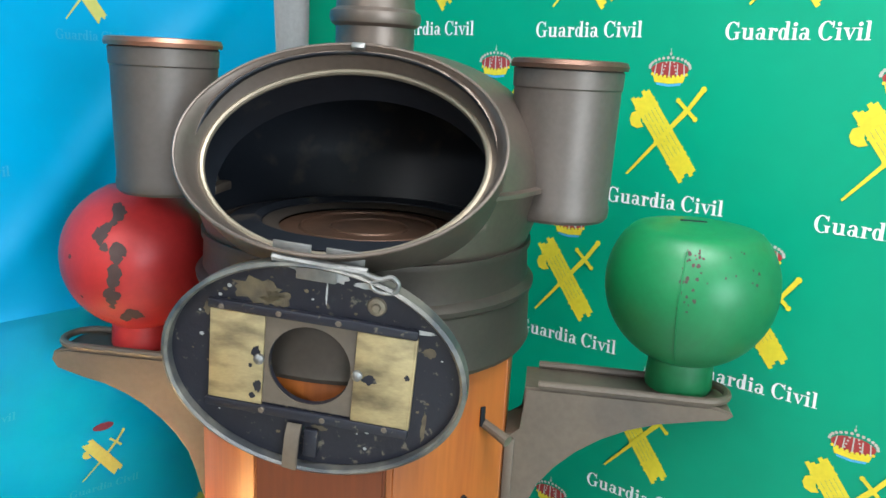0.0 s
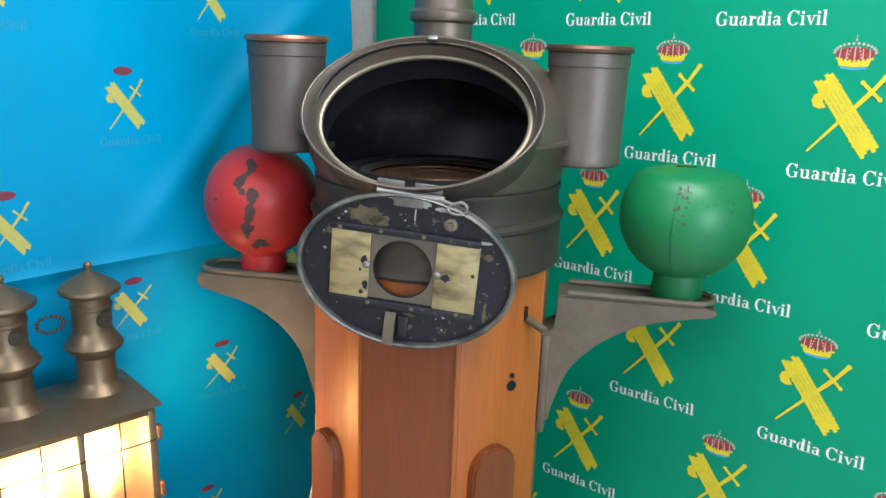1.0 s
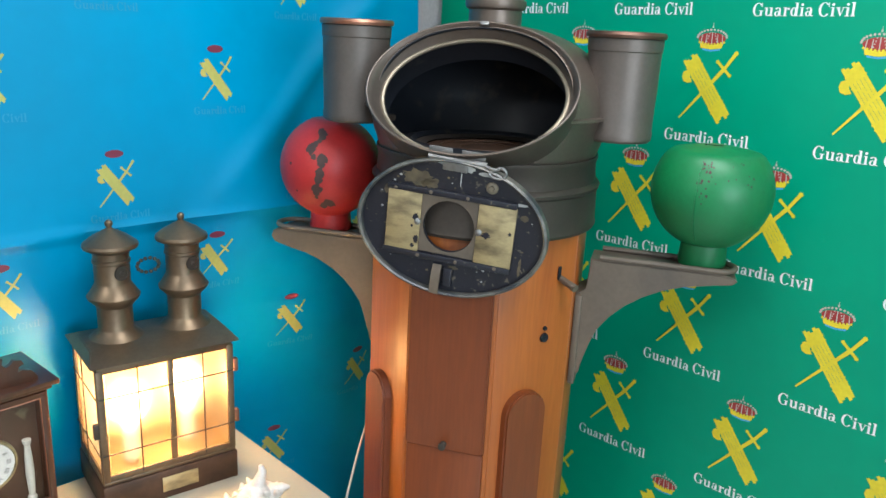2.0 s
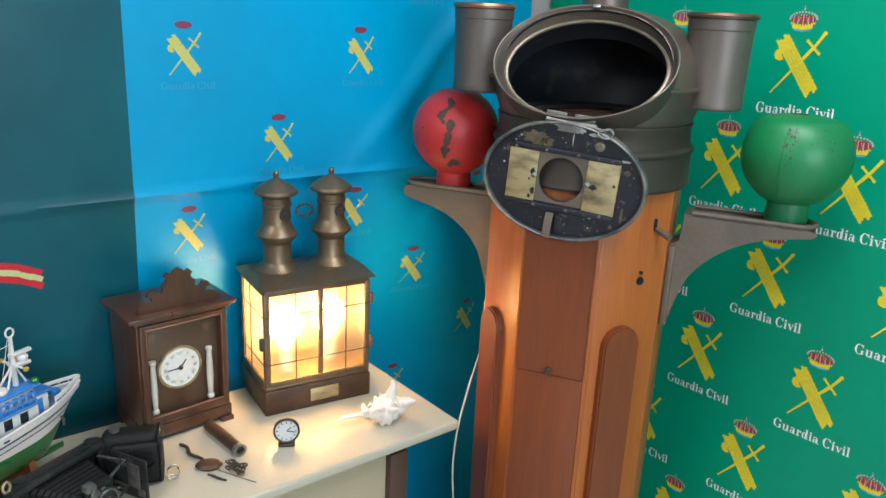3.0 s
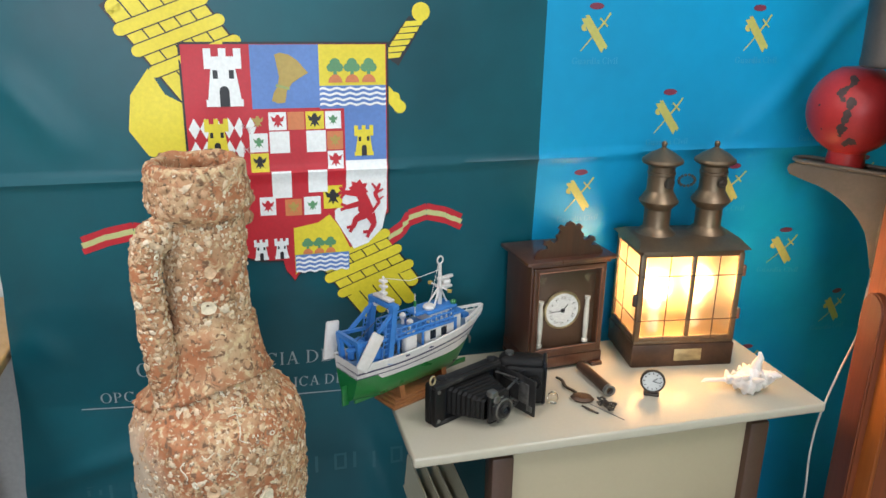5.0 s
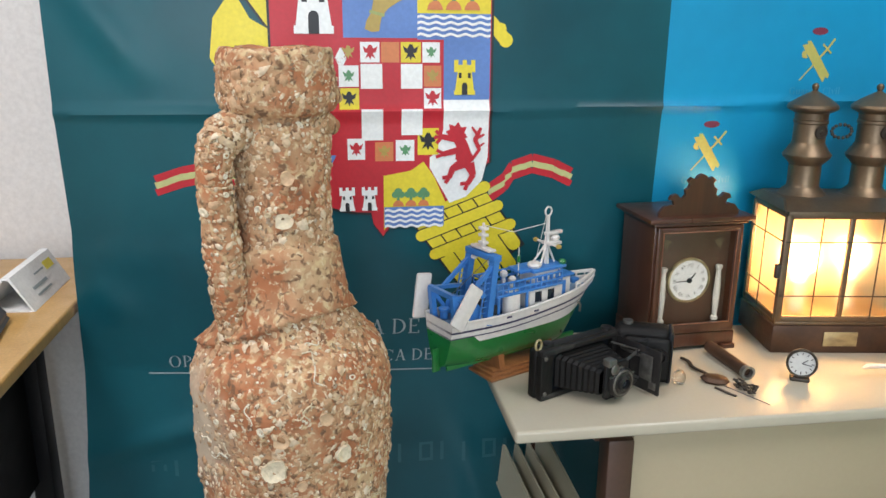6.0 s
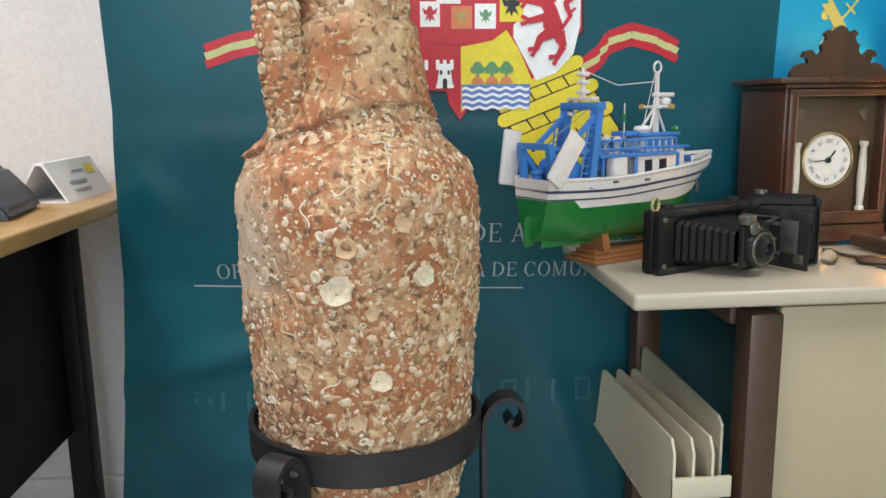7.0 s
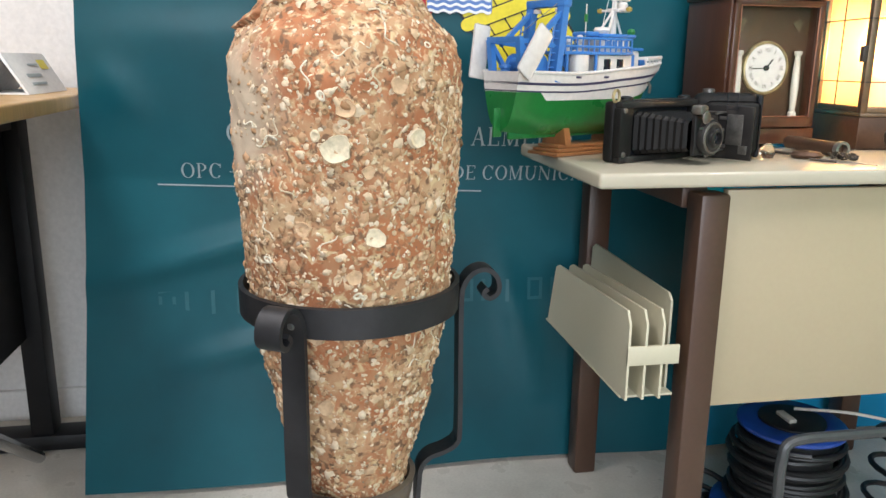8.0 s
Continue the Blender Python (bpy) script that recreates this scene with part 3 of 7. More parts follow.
# lighter book-face capitals for the title lines
T = 0.12
POST = lambda x: [[rect(x, 0, x + T, 1)], [rect(x - 0.08, 0, x + T + 0.08, 0.045)], [rect(x - 0.08, 0.955, x + T + 0.08, 1)]]
HAIR = lambda x: [[rect(x, 0, x + 0.05, 1)], [rect(x - 0.09, 0, x + 0.14, 0.045)]]
ARM = lambda x, y, w, d: [[rect(x, y, x + w, y + 0.05)], [rect(x + w - 0.05, min(y, y + d), x + w, max(y + 0.05, y + d))]]
ACCENT = lambda x: [[bar(x - 0.04, 1.08, x + 0.12, 1.28, 0.05, 0.10)]]
TITLE = {
    "C": (0.86, [ring_quads(0.44, 0.5, 0.40, 0.52, 0.14, 0.045, 42, 318), [rect(0.71, 0.70, 0.76, 1.0)]]),
    "O": (0.94, [ring_quads(0.46, 0.5, 0.42, 0.52, 0.14, 0.045, 0, 360)]),
    "M": (1.08, HAIR(0.12) + POST(0.80) + [[bar(0.15, 1.0, 0.49, 0.04, 0.11)], [bar(0.49, 0.02, 0.82, 1.0, 0.05)], [rect(0.02, 0.955, 0.2, 1)]]),
    "A": (0.86, [[bar(0.12, 0.0, 0.41, 0.98, 0.05)], [bar(0.40, 1.0, 0.70, 0.0, 0.125)], [rect(0.22, 0.32, 0.60, 0.37)], [rect(0.02, 0, 0.24, 0.045)], [rect(0.58, 0, 0.84, 0.045)]]),
    "N": (0.98, HAIR(0.13) + [[rect(0.76, 0, 0.81, 1)], [bar(0.14, 1.0, 0.78, 0.02, 0.125)], [rect(0.67, 0.955, 0.90, 1)], [rect(0.02, 0.955, 0.2, 1)]]),
    "D": (0.92, POST(0.11) + [ring_quads(0.28, 0.5, 0.56, 0.5, 0.14, 0.045, -90, 90)]),
    "I": (0.40, POST(0.13)),
    "E": (0.78, POST(0.11) + ARM(0.2, 0.0, 0.48, 0.22) + ARM(0.2, 0.95, 0.46, -0.18) + ARM(0.2, 0.48, 0.32, 0.12)),
    "F": (0.72, POST(0.11) + ARM(0.2, 0.95, 0.44, -0.20) + ARM(0.2, 0.48, 0.32, 0.12)),
    "L": (0.74, POST(0.11) + ARM(0.2, 0.0, 0.46, 0.24)),
    "P": (0.74, POST(0.11) + [ring_quads(0.28, 0.73, 0.36, 0.27, 0.13, 0.045, -90, 90)]),
    "R": (0.86, POST(0.11) + [ring_quads(0.28, 0.74, 0.36, 0.26, 0.13, 0.045, -90, 90)] + [[bar(0.36, 0.50, 0.70, 0.0, 0.12)], [rect(0.62, 0, 0.84, 0.045)]]),
    "U": (0.94, [[rect(0.12, 0.36, 0.25, 1)], [rect(0.03, 0.955, 0.34, 1)], [rect(0.74, 0.36, 0.79, 1)], [rect(0.65, 0.955, 0.88, 1)], ring_quads(0.455, 0.37, 0.335, 0.39, 0.13, 0.05, 180, 360)]),
    "-": (0.5, [[rect(0.06, 0.40, 0.42, 0.46)]]),
}
for plain, sharp_, at in (("E", "É", 0.34), ("I", "Í", 0.16), ("O", "Ó", 0.44)):
    TITLE[sharp_] = (TITLE[plain][0], TITLE[plain][1] + ACCENT(at))


def serif_words(words, height, glyphs=None, track=0.0, only=None):
    """Centred lettering; only: the number of the one word to draw, in its place in the line."""
    bm = BM()
    x, word = 0.0, 0
    for ch in words:
        if ch == " ":
            x += 0.30 + track
            word += 1
            continue
        w, strokes = (glyphs or GLYPHS)[ch]
        x += track
        for k, polys in enumerate(strokes if only in (None, word) else ()):
            for poly in polys:
                bm.faces.new([bm.verts.new(((x + px) * height, py * height, 0.00007 * k)) for px, py in poly])
        x += w
    for v in bm.verts:
        v.co.x -= x * height / 2
    return bm


def emblem(parent, lay, x, z, s, mats, words, word_mat, turn=0.0, cut=0.0):
    m = Matrix.Translation((x, z, 0)) @ Matrix.Rotation(turn, 4, "Z") @ Matrix.Scale(s, 4)
    for name, polys, key, lift in (("printed_emblem", emblem_bundle(), "body", 0.0010), ("printed_rod_line", emblem_lines(), "line", 0.0013),
                                   ("printed_sword", EMBLEM_SWORD, "body", 0.0021), ("printed_axe", EMBLEM_AXE, "body", 0.0013),
                                   ("printed_crown", CROWN_RED, "red", 0.0010), ("printed_crown_pearl", CROWN_PEARL, "pearl", 0.0016),
                                   ("printed_crown_band", CROWN_BAND, "trim", 0.0016), ("printed_crown_lining", CROWN_BLUE, "blue", 0.0010)):
        if mats.get(key):
            part(name, lay(flat(*polys, cut=cut), lift, m), mats[key], parent)
    if mats.get("line"):
        for band in emblem_bands():
            part("printed_band", lay(flat(band), 0.0016, m), mats["trim"], parent)
    t = m @ Matrix.Translation((0.010, -0.216, 0))
    for k in range(len(words.split())):
        part("lettering", lay(serif_words(words, 0.0245, only=k), 0.0012, t), word_mat, parent)


# green banner on the north wall
green = thing("green_banner", pose(0, 0, 0), "glossy green vinyl backdrop printed with yellow emblems and white lettering", "banner")
part("vinyl_sheet", backed(sheet(lambda u, z: (u, green_y(u, z), z), -1.160, 1.9, 0.04, 2.30, 60, 30, 0), (0, 0.002, 0)), M["green_vinyl"], green)
part("top_rail", tube(BM(), [(-1.17, 1.331, 2.31), (1.91, 1.331, 2.31)], 0.011), M["zinc"], green)
GREEN_INK = dict(body=M["yellow"], trim=M["yellow"], line=M["olive"], red=M["crown_red"], pearl=M["silver"], blue=M["sky_blue"])
for k, (z, x) in enumerate(((1.944, -0.523), (1.680, -0.361), (1.415, -0.186), (1.159, -0.020), (0.897, -0.173), (0.638, -0.326), (0.375, -0.18))):
    for i in range(-4, 5):
        cx = x + 0.3225 * i
        if -1.06 < cx < 0.75:
            emblem(green, on_green, cx, z + 0.012 * (cx + 0.36), 1.0, GREEN_INK, "Guardia Civil", M["white"], 0.02)

# blue and dark teal banner along the west side
blue = thing("blue_banner", pose(0, 0, 0), "blue and dark teal vinyl backdrop with a printed coat of arms", "banner")
SPLIT, LEFT, RIGHT = 0.030, -1.216, 1.172
part("blue_panel", backed(sheet(lambda u, z: (blue_x(u, z), u, z), SPLIT, RIGHT, 0.012, 2.30, 60, 228, 0), (-0.002, 0, 0)), M["blue_vinyl"], blue, "bright blue printed half")
part("teal_panel", backed(sheet(lambda u, z: (blue_x(u, z), u - 0.075 * max(0.0, 1.0 - z) * max(0.0, (-0.5 - u) / 0.716), z), LEFT, SPLIT, 0.012, 2.30, 60, 228, 0), (-0.002, 0, 0)), M["teal_vinyl"], blue, "dark teal printed half")
part("top_rail", tube(BM(), [(-1.125, LEFT - 0.02, 2.305), (-1.125, RIGHT + 0.02, 2.305)], 0.014), M["zinc"], blue)
for y in (LEFT + 0.03, RIGHT - 0.22):
    part("post", tube(BM(), [(-1.25, y, 0), (-1.25, y, 2.28), (-1.125, y, 2.305)], 0.014), M["zinc"], blue)
BLUE_INK = dict(body=M["pale_yellow"], red=M["dull_red"])
for k, (z, y) in enumerate(((1.812, 0.373), (1.610, 0.155), (1.405, 0.373), (1.205, 0.150), (1.007, 0.360), (0.795, 0.590), (0.60, 0.36))):
    for i in (-1, 0, 1, 2):
        cy = y + 0.443 * i
        if 0.08 < cy < 1.13:
            emblem(blue, on_blue, cy, z, 0.62, BLUE_INK, "Guardia Civil", M["faint"], cut=0.02)


# coat of arms on the teal half: x = world y, y = world z
def ink(name, polys, key, lift, cut=0.04):
    heights = [y for poly in polys for x, y in poly]
    if min(heights) < 1.275 and max(heights) > 1.215:
        cut = 0.010  # fine enough to follow the crease
    return part(name, on_blue(flat(*polys, cut=cut), lift), M[key], blue)


def shield(grow):
    x0, x1, xm = -0.797 - grow, -0.353 + grow, -0.580
    right = [(x1, 1.524 + grow), (x1, 1.20), (x1 + 0.002, 1.13)]
    right += [(x1 - 0.02 - (x1 - xm - 0.04) * (1 - math.cos(a)) * 0.92, 1.13 - 0.105 * math.sin(a) - grow) for a in [k * math.pi / 16 for k in range(1, 9)]]
    left = [(2 * xm - x + (x0 + x1 - 2 * xm), y) for x, y in right]
    return right + [(xm + 0.02, 1.000 - grow), (xm, 0.972 - grow), (xm - 0.02, 1.000 - grow)] + left[::-1]


ink("shield_outline", [shield(0.005)], "black", 0.0020)
ink("shield_field", [shield(0.0)], "red", 0.0026)
xa, xb, xc, xd = -0.795, -0.650, -0.500, -0.355
ink("shield_quarter", [rect(xa + 0.14, 1.385, xc - 0.006, 1.523)], "print_blue", 0.0032)
ink("shield_quarter", [rect(xc - 0.006, 1.433, xd, 1.523)], "yellow", 0.0032)
ink("shield_quarter", [rect(xc - 0.006, 1.387, xd, 1.433)], "print_blue", 0.0032)
ink("shield_quarter", [rect(xc - 0.006, 1.262, xd, 1.387)], "print_blue", 0.0032)
ink("shield_quarter", [[(-0.480, 1.262), (xd, 1.262), (xd, 1.14), (-0.366, 1.09), (-0.400, 1.055), (-0.436, 1.042), (-0.480, 1.12)]], "white", 0.0032)
ink("shield_quarter", [[(-0.578, 0.985), (-0.56, 1.003), (-0.50, 1.012), (-0.44, 1.034), (-0.47, 1.10), (-0.508, 1.155), (-0.535, 1.15), (-0.578, 1.105)]], "yellow", 0.0032)
ink("shield_quarter", [[(-0.790, 1.15), (-0.782, 1.12), (-0.755, 1.075), (-0.700, 1.050), (-0.700, 1.10), (-0.675, 1.15)]], "print_blue", 0.0032)
# wavy water
for x0, x1, y0, rows in ((xc - 0.006, xd, 1.394, 4), (-0.576, -0.450, 0.996, 4)):
    for r in range(rows):
        y = y0 + r * 0.0115
        top = [(x0 + (x1 - x0) * i / 24, y + 0.0022 * math.sin(i * 1.3)) for i in range(25)]
        ink("wave", [top + [(x, yy - 0.0052) for x, yy in top[::-1]]], "white", 0.0046, 0)
ink("water", [rect(-0.577, 0.992, -0.448, 1.036)], "print_blue", 0.0040)


def tower(x, y, s, key):
    p = [rect(x - 0.30 * s, y, x + 0.30 * s, y + 0.12 * s), [(x - 0.27 * s, y + 0.12 * s), (x + 0.27 * s, y + 0.12 * s), (x + 0.20 * s, y + 0.62 * s), (x - 0.20 * s, y + 0.62 * s)], rect(x - 0.30 * s, y + 0.62 * s, x + 0.30 * s, y + 0.82 * s)]
    p += [rect(x + (k * 0.24 - 0.06) * s, y + 0.82 * s, x + (k * 0.24 + 0.06) * s, y + 0.95 * s) for k in (-1, 0, 1)]
    ink("tower", p, key, 0.0044, 0)
    ink("tower_door", [rect(x - 0.08 * s, y, x + 0.08 * s, y + 0.26 * s), disc(x, y + 0.26 * s, 0.08 * s, 10), rect(x - 0.17 * s, y + 0.46 * s, x - 0.09 * s, y + 0.60 * s), rect(x + 0.09 * s, y + 0.46 * s, x + 0.17 * s, y + 0.60 * s)], "black", 0.0050, 0)


tower(-0.712, 1.392, 0.130, "white")
tower(-0.408, 1.272, 0.074, "yellow")
tower(-0.655, 1.030, 0.054, "white")
tower(-0.608, 1.030, 0.054, "white")
tower(-0.735, 1.285, 0.085, "yellow")
for i in range(6):
    for y in (1.345, 1.295):
        x = -0.781 + 0.024 * i
        ink("lozenge", [[(x - 0.012, y), (x, y + 0.023), (x + 0.012, y), (x, y - 0.023)]], "white", 0.0038, 0)
ink("sheaf", [[(-0.612, 1.402), (-0.598, 1.396), (-0.583, 1.398), (-0.578, 1.424), (-0.566, 1.440), (-0.548, 1.452), (-0.530, 1.462), (-0.542, 1.476), (-0.554, 1.490), (-0.572, 1.502), (-0.590, 1.506), (-0.602, 1.502), (-0.598, 1.478), (-0.594, 1.455), (-0.598, 1.434), (-0.608, 1.418)]], "gold", 0.0044, 0)
ink("sheaf_band", [bar(-0.602, 1.436, -0.572, 1.428, 0.006)], "olive", 0.0050, 0)
for cx, cy in ((-0.470, 1.470), (-0.432, 1.470), (-0.394, 1.470), (-0.547, 1.060), (-0.520, 1.060), (-0.493, 1.060)):
    s = 1.0 if cy > 1.2 else 0.75
    ink("bush", [disc(cx, cy + 0.012 * s, 0.012 * s, 9), disc(cx - 0.009 * s, cy + 0.003, 0.010 * s, 8), disc(cx + 0.009 * s, cy + 0.003, 0.010 * s, 8), rect(cx - 0.004 * s, cy - 0.014 * s, cx + 0.004 * s, cy)], "print_green", 0.0044, 0)
    ink("mound", [[(cx + 0.016 * s * math.cos(a), cy - 0.030 * s + 0.018 * s * math.sin(a)) for a in [math.pi * k / 8 for k in range(9)]]], "orange", 0.0050, 0)
# small inner shield with the cross
ink("inner_field", [[(-0.680, 1.382), (-0.452, 1.382), (-0.452, 1.20), (-0.470, 1.15), (-0.52, 1.115), (-0.575, 1.105), (-0.64, 1.115), (-0.68, 1.16)]], "red", 0.0038)
for x0, y0, x1, y1, key in (
        (-0.622, 1.285, -0.578, 1.334, "white"), (-0.540, 1.285, -0.496, 1.334, "white"), (-0.622, 1.180, -0.578, 1.244, "white"), (-0.540, 1.190, -0.496, 1.244, "white"),
        (-0.622, 1.337, -0.583, 1.377, "white"), (-0.580, 1.337, -0.543, 1.377, "orange"), (-0.540, 1.337, -0.499, 1.377, "yellow"), (-0.496, 1.337, -0.460, 1.377, "white"),
        (-0.493, 1.289, -0.457, 1.331, "orange"), (-0.493, 1.245, -0.457, 1.286, "white"), (-0.666, 1.289, -0.626, 1.331, "white"), (-0.666, 1.244, -0.626, 1.286, "yellow"),
        (-0.506, 1.148, -0.462, 1.204, "yellow"), (-0.552, 1.136, -0.513, 1.180, "white"), (-0.595, 1.136, -0.557, 1.176, "orange"), (-0.652, 1.140, -0.616, 1.184, "white")):
    ink("inner_quarter", [rect(x0, y0, x1, y1)], key, 0.0044, 0)
for x, y, s, key in ((-0.520, 1.357, 0.016, "black"), (-0.646, 1.265, 0.015, "black"), (-0.484, 1.176, 0.019, "black"), (-0.602, 1.357, 0.015, "red"), (-0.475, 1.265, 0.016, "red"), (-0.478, 1.357, 0.011, "print_green"),
                     (-0.646, 1.310, 0.012, "print_green"), (-0.634, 1.162, 0.014, "red"), (-0.532, 1.158, 0.012, "print_green"), (-0.475, 1.310, 0.013, "gold"), (-0.576, 1.156, 0.013, "gold"), (-0.646, 1.357, 0.013, "gold")):
    # ragged little charge: spread top corners, notched sides, a short foot
    ink("small_charge", [[(x - s, y + s * 0.8), (x - s * 0.45, y + s * 0.45), (x - s * 0.15, y + s), (x + s * 0.2, y + s * 0.95), (x + s * 0.45, y + s * 0.45), (x + s, y + s * 0.8), (x + s * 0.75, y), (x + s * 0.35, y - s * 0.1),
                          (x + s * 0.7, y - s * 0.85), (x + s * 0.2, y - s * 0.5), (x, y - s), (x - s * 0.2, y - s * 0.5), (x - s * 0.7, y - s * 0.85), (x - s * 0.35, y - s * 0.1), (x - s * 0.75, y)]], key, 0.0052, 0)
# red heraldic figure, drawn as a plain ragged shape
FIGURE = [[[(-0.437, 1.190), (-0.412, 1.196), (-0.398, 1.168), (-0.385, 1.135), (-0.404, 1.118), (-0.425, 1.138), (-0.424, 1.165)]],
          [[(-0.447, 1.196), (-0.438, 1.201), (-0.440, 1.212), (-0.428, 1.208), (-0.420, 1.216), (-0.414, 1.205), (-0.402, 1.206), (-0.407, 1.194), (-0.400, 1.184), (-0.416, 1.178), (-0.434, 1.182)]],
          [bar(-0.420, 1.180, -0.457, 1.186, 0.015, 0.011)], [bar(-0.455, 1.184, -0.468, 1.199, 0.007), bar(-0.455, 1.186, -0.471, 1.184, 0.007), bar(-0.455, 1.186, -0.466, 1.172, 0.007)],
          [bar(-0.414, 1.158, -0.452, 1.149, 0.015, 0.011)], [bar(-0.450, 1.150, -0.466, 1.158, 0.007), bar(-0.450, 1.149, -0.467, 1.143, 0.007)],
          [bar(-0.408, 1.130, -0.432, 1.117, 0.024, 0.014), bar(-0.430, 1.120, -0.438, 1.098, 0.014, 0.011)], [bar(-0.437, 1.100, -0.453, 1.098, 0.008), bar(-0.437, 1.100, -0.446, 1.086, 0.008)],
          [bar(-0.396, 1.128, -0.386, 1.102, 0.024, 0.013), bar(-0.386, 1.104, -0.398, 1.083, 0.013, 0.010)], [bar(-0.397, 1.085, -0.414, 1.084, 0.008), bar(-0.397, 1.085, -0.404, 1.070, 0.008)],
          [bar(-0.390, 1.136, -0.374, 1.158, 0.007), bar(-0.374, 1.156, -0.384, 1.180, 0.007, 0.010), bar(-0.384, 1.178, -0.372, 1.204, 0.011, 0.006)], [bar(-0.381, 1.182, -0.364, 1.190, 0.007, 0.004), bar(-0.378, 1.162, -0.364, 1.172, 0.006, 0.003), bar(-0.380, 1.190, -0.392, 1.206, 0.007, 0.004)]]
for k, polys in enumerate(FIGURE):
    ink("red_charge", polys, "red", 0.0044 + 0.0003 * k, 0)
# crossed bundle and sword behind the shield
B0, B1 = Vector((-0.858, 1.628)), Vector((-0.352, 0.915))
bd = (B1 - B0).normalized()
bp_ = Vector((-bd.y, bd.x))
ink("bundle_outline", [bar(*(B0 - bd * 0.03), *(B1 + bd * 0.03), 0.176)], "black", 0.0008, 0.05)
for k in range(5):
    o = (k - 2) * 0.034
    s0, s1 = 0.012 * ((k * 3) % 4 - 1.5), 0.012 * ((k * 5) % 4 - 1.5)
    a, b = B0 + bp_ * o - bd * (0.03 + s0), B1 + bp_ * o + bd * (0.03 + s1)
    ink("bundle_rod", [bar(*a, *b, 0.0310), disc(*a, 0.0155, 12), disc(*b, 0.0155, 12)], "yellow", 0.0012, 0.05)
for t in (0.06, 0.12, 0.18, 0.82, 0.88, 0.94):
    c = B0.lerp(B1, t)
    q = (bp_ * 0.96 + bd * 0.25).normalized()
    ink("bundle_binding", [bar(*(c - q * 0.094), *(c + q * 0.094), 0.030)], "black", 0.0016, 0)
    ink("bundle_binding", [bar(*(c - q * 0.090), *(c + q * 0.090), 0.025), disc(*(c - q * 0.09), 0.0125, 10), disc(*(c + q * 0.09), 0.0125, 10)], "yellow", 0.0019, 0)
ink("axe_blade", [[(-0.865, 1.475), (-0.905, 1.420), (-0.915, 1.345), (-0.880, 1.290), (-0.820, 1.270), (-0.800, 1.275), (-0.800, 1.40), (-0.835, 1.420)]], "yellow", 0.0014)
ink("sword_grip", [bar(-0.345, 1.490, -0.285, 1.575, 0.050, 0.036)], "black", 0.0016, 0)
for k in range(6):
    c = Vector((-0.345, 1.490)).lerp(Vector((-0.285, 1.575)), (k + 0.5) / 6)
    ink("sword_grip_turn", [[(c.x - 0.025, c.y - 0.007), (c.x + 0.018, c.y - 0.003), (c.x + 0.024, c.y + 0.008), (c.x - 0.018, c.y + 0.005)]], "yellow", 0.0019, 0)
ink("sword_pommel", [disc(-0.273, 1.594, 0.021, 18)], "yellow", 0.0016, 0)
ink("sword_guard", [bar(-0.40, 1.47, -0.325, 1.385, 0.026), disc(-0.322, 1.382, 0.015, 10), disc(-0.333, 1.405, 0.012, 8)], "yellow", 0.0016, 0)
# crown above the shield
ink("crown_lining", [[(-0.72, 1.640), (-0.66, 1.622), (-0.575, 1.617), (-0.49, 1.622), (-0.43, 1.640), (-0.575, 1.634)]], "sky_blue", 0.0014)
ink("crown_band", [[(-0.735, 1.690), (-0.72, 1.641), (-0.575, 1.634), (-0.43, 1.641), (-0.415, 1.690), (-0.575, 1.675)]], "yellow", 0.0014)
ink("crown_cap", [[(-0.735, 1.692), (-0.575, 1.677), (-0.415, 1.692), (-0.40, 1.76), (-0.48, 1.80), (-0.575, 1.81), (-0.67, 1.80), (-0.75, 1.76)]], "red", 0.0012)
for k, key in enumerate(("red", "gold", "sky_blue", "gold", "red", "gold", "sky_blue", "gold", "red")):
    ink("crown_jewel", [disc(-0.703 + k * 0.032, 1.660 - 0.004 * math.sin(k * math.pi / 8), 0.010 if key != "gold" else 0.006, 10, 0.7)], key, 0.0019, 0)
# ribbon in three stripes at both sides
for side, pts in ((1, [(-0.350, 1.060), (-0.315, 1.085), (-0.300, 1.110), (-0.255, 1.125), (-0.205, 1.112), (-0.165, 1.092)]), (-1, [(-0.830, 1.080), (-0.880, 1.110), (-0.930, 1.120), (-0.985, 1.110), (-1.040, 1.092)])):
    for row, key, w in ((0.014, "red", 0.015), (0.0, "ribbon_mid", 0.014), (-0.014, "red", 0.015)):
        for a, b in zip(pts, pts[1:]):
            ink("ribbon_stripe", [bar(a[0], a[1] + row, b[0], b[1] + row, w)], key, 0.0010, 0)
# title lines under the arms, and the faint letters of the folded-under half
for words, size, track, x, y in (("COMANDANCIA DE ALMERÍA", 0.0385, 0.060, -0.611, 0.734), ("OPC - OFICINA PERIFÉRICA DE COMUNICACIÓN", 0.0300, 0.050, -0.594, 0.661)):
    line = serif_words(words, size, TITLE, track)
    wide = [v.co.x for v in line.verts]
    line.free()
    want = 0.712 if words[0] == "C" else 0.927
    for k in range(len(words.split())):
        bm = serif_words(words, size, TITLE, track, k)
        bmesh.ops.scale(bm, vec=(want / (max(wide) - min(wide)), 1, 1), verts=bm.verts[:])
        part("lettering", on_blue(bm, 0.0042, Matrix.Translation((x, y, 0)) @ Matrix.Rotation(-0.022, 4, "Z")), M["grey_text"], blue)
ink("title_rule", [bar(-1.104, 0.658, -0.451, 0.633, 0.003)], "grey_text", 0.0025, 0.02)
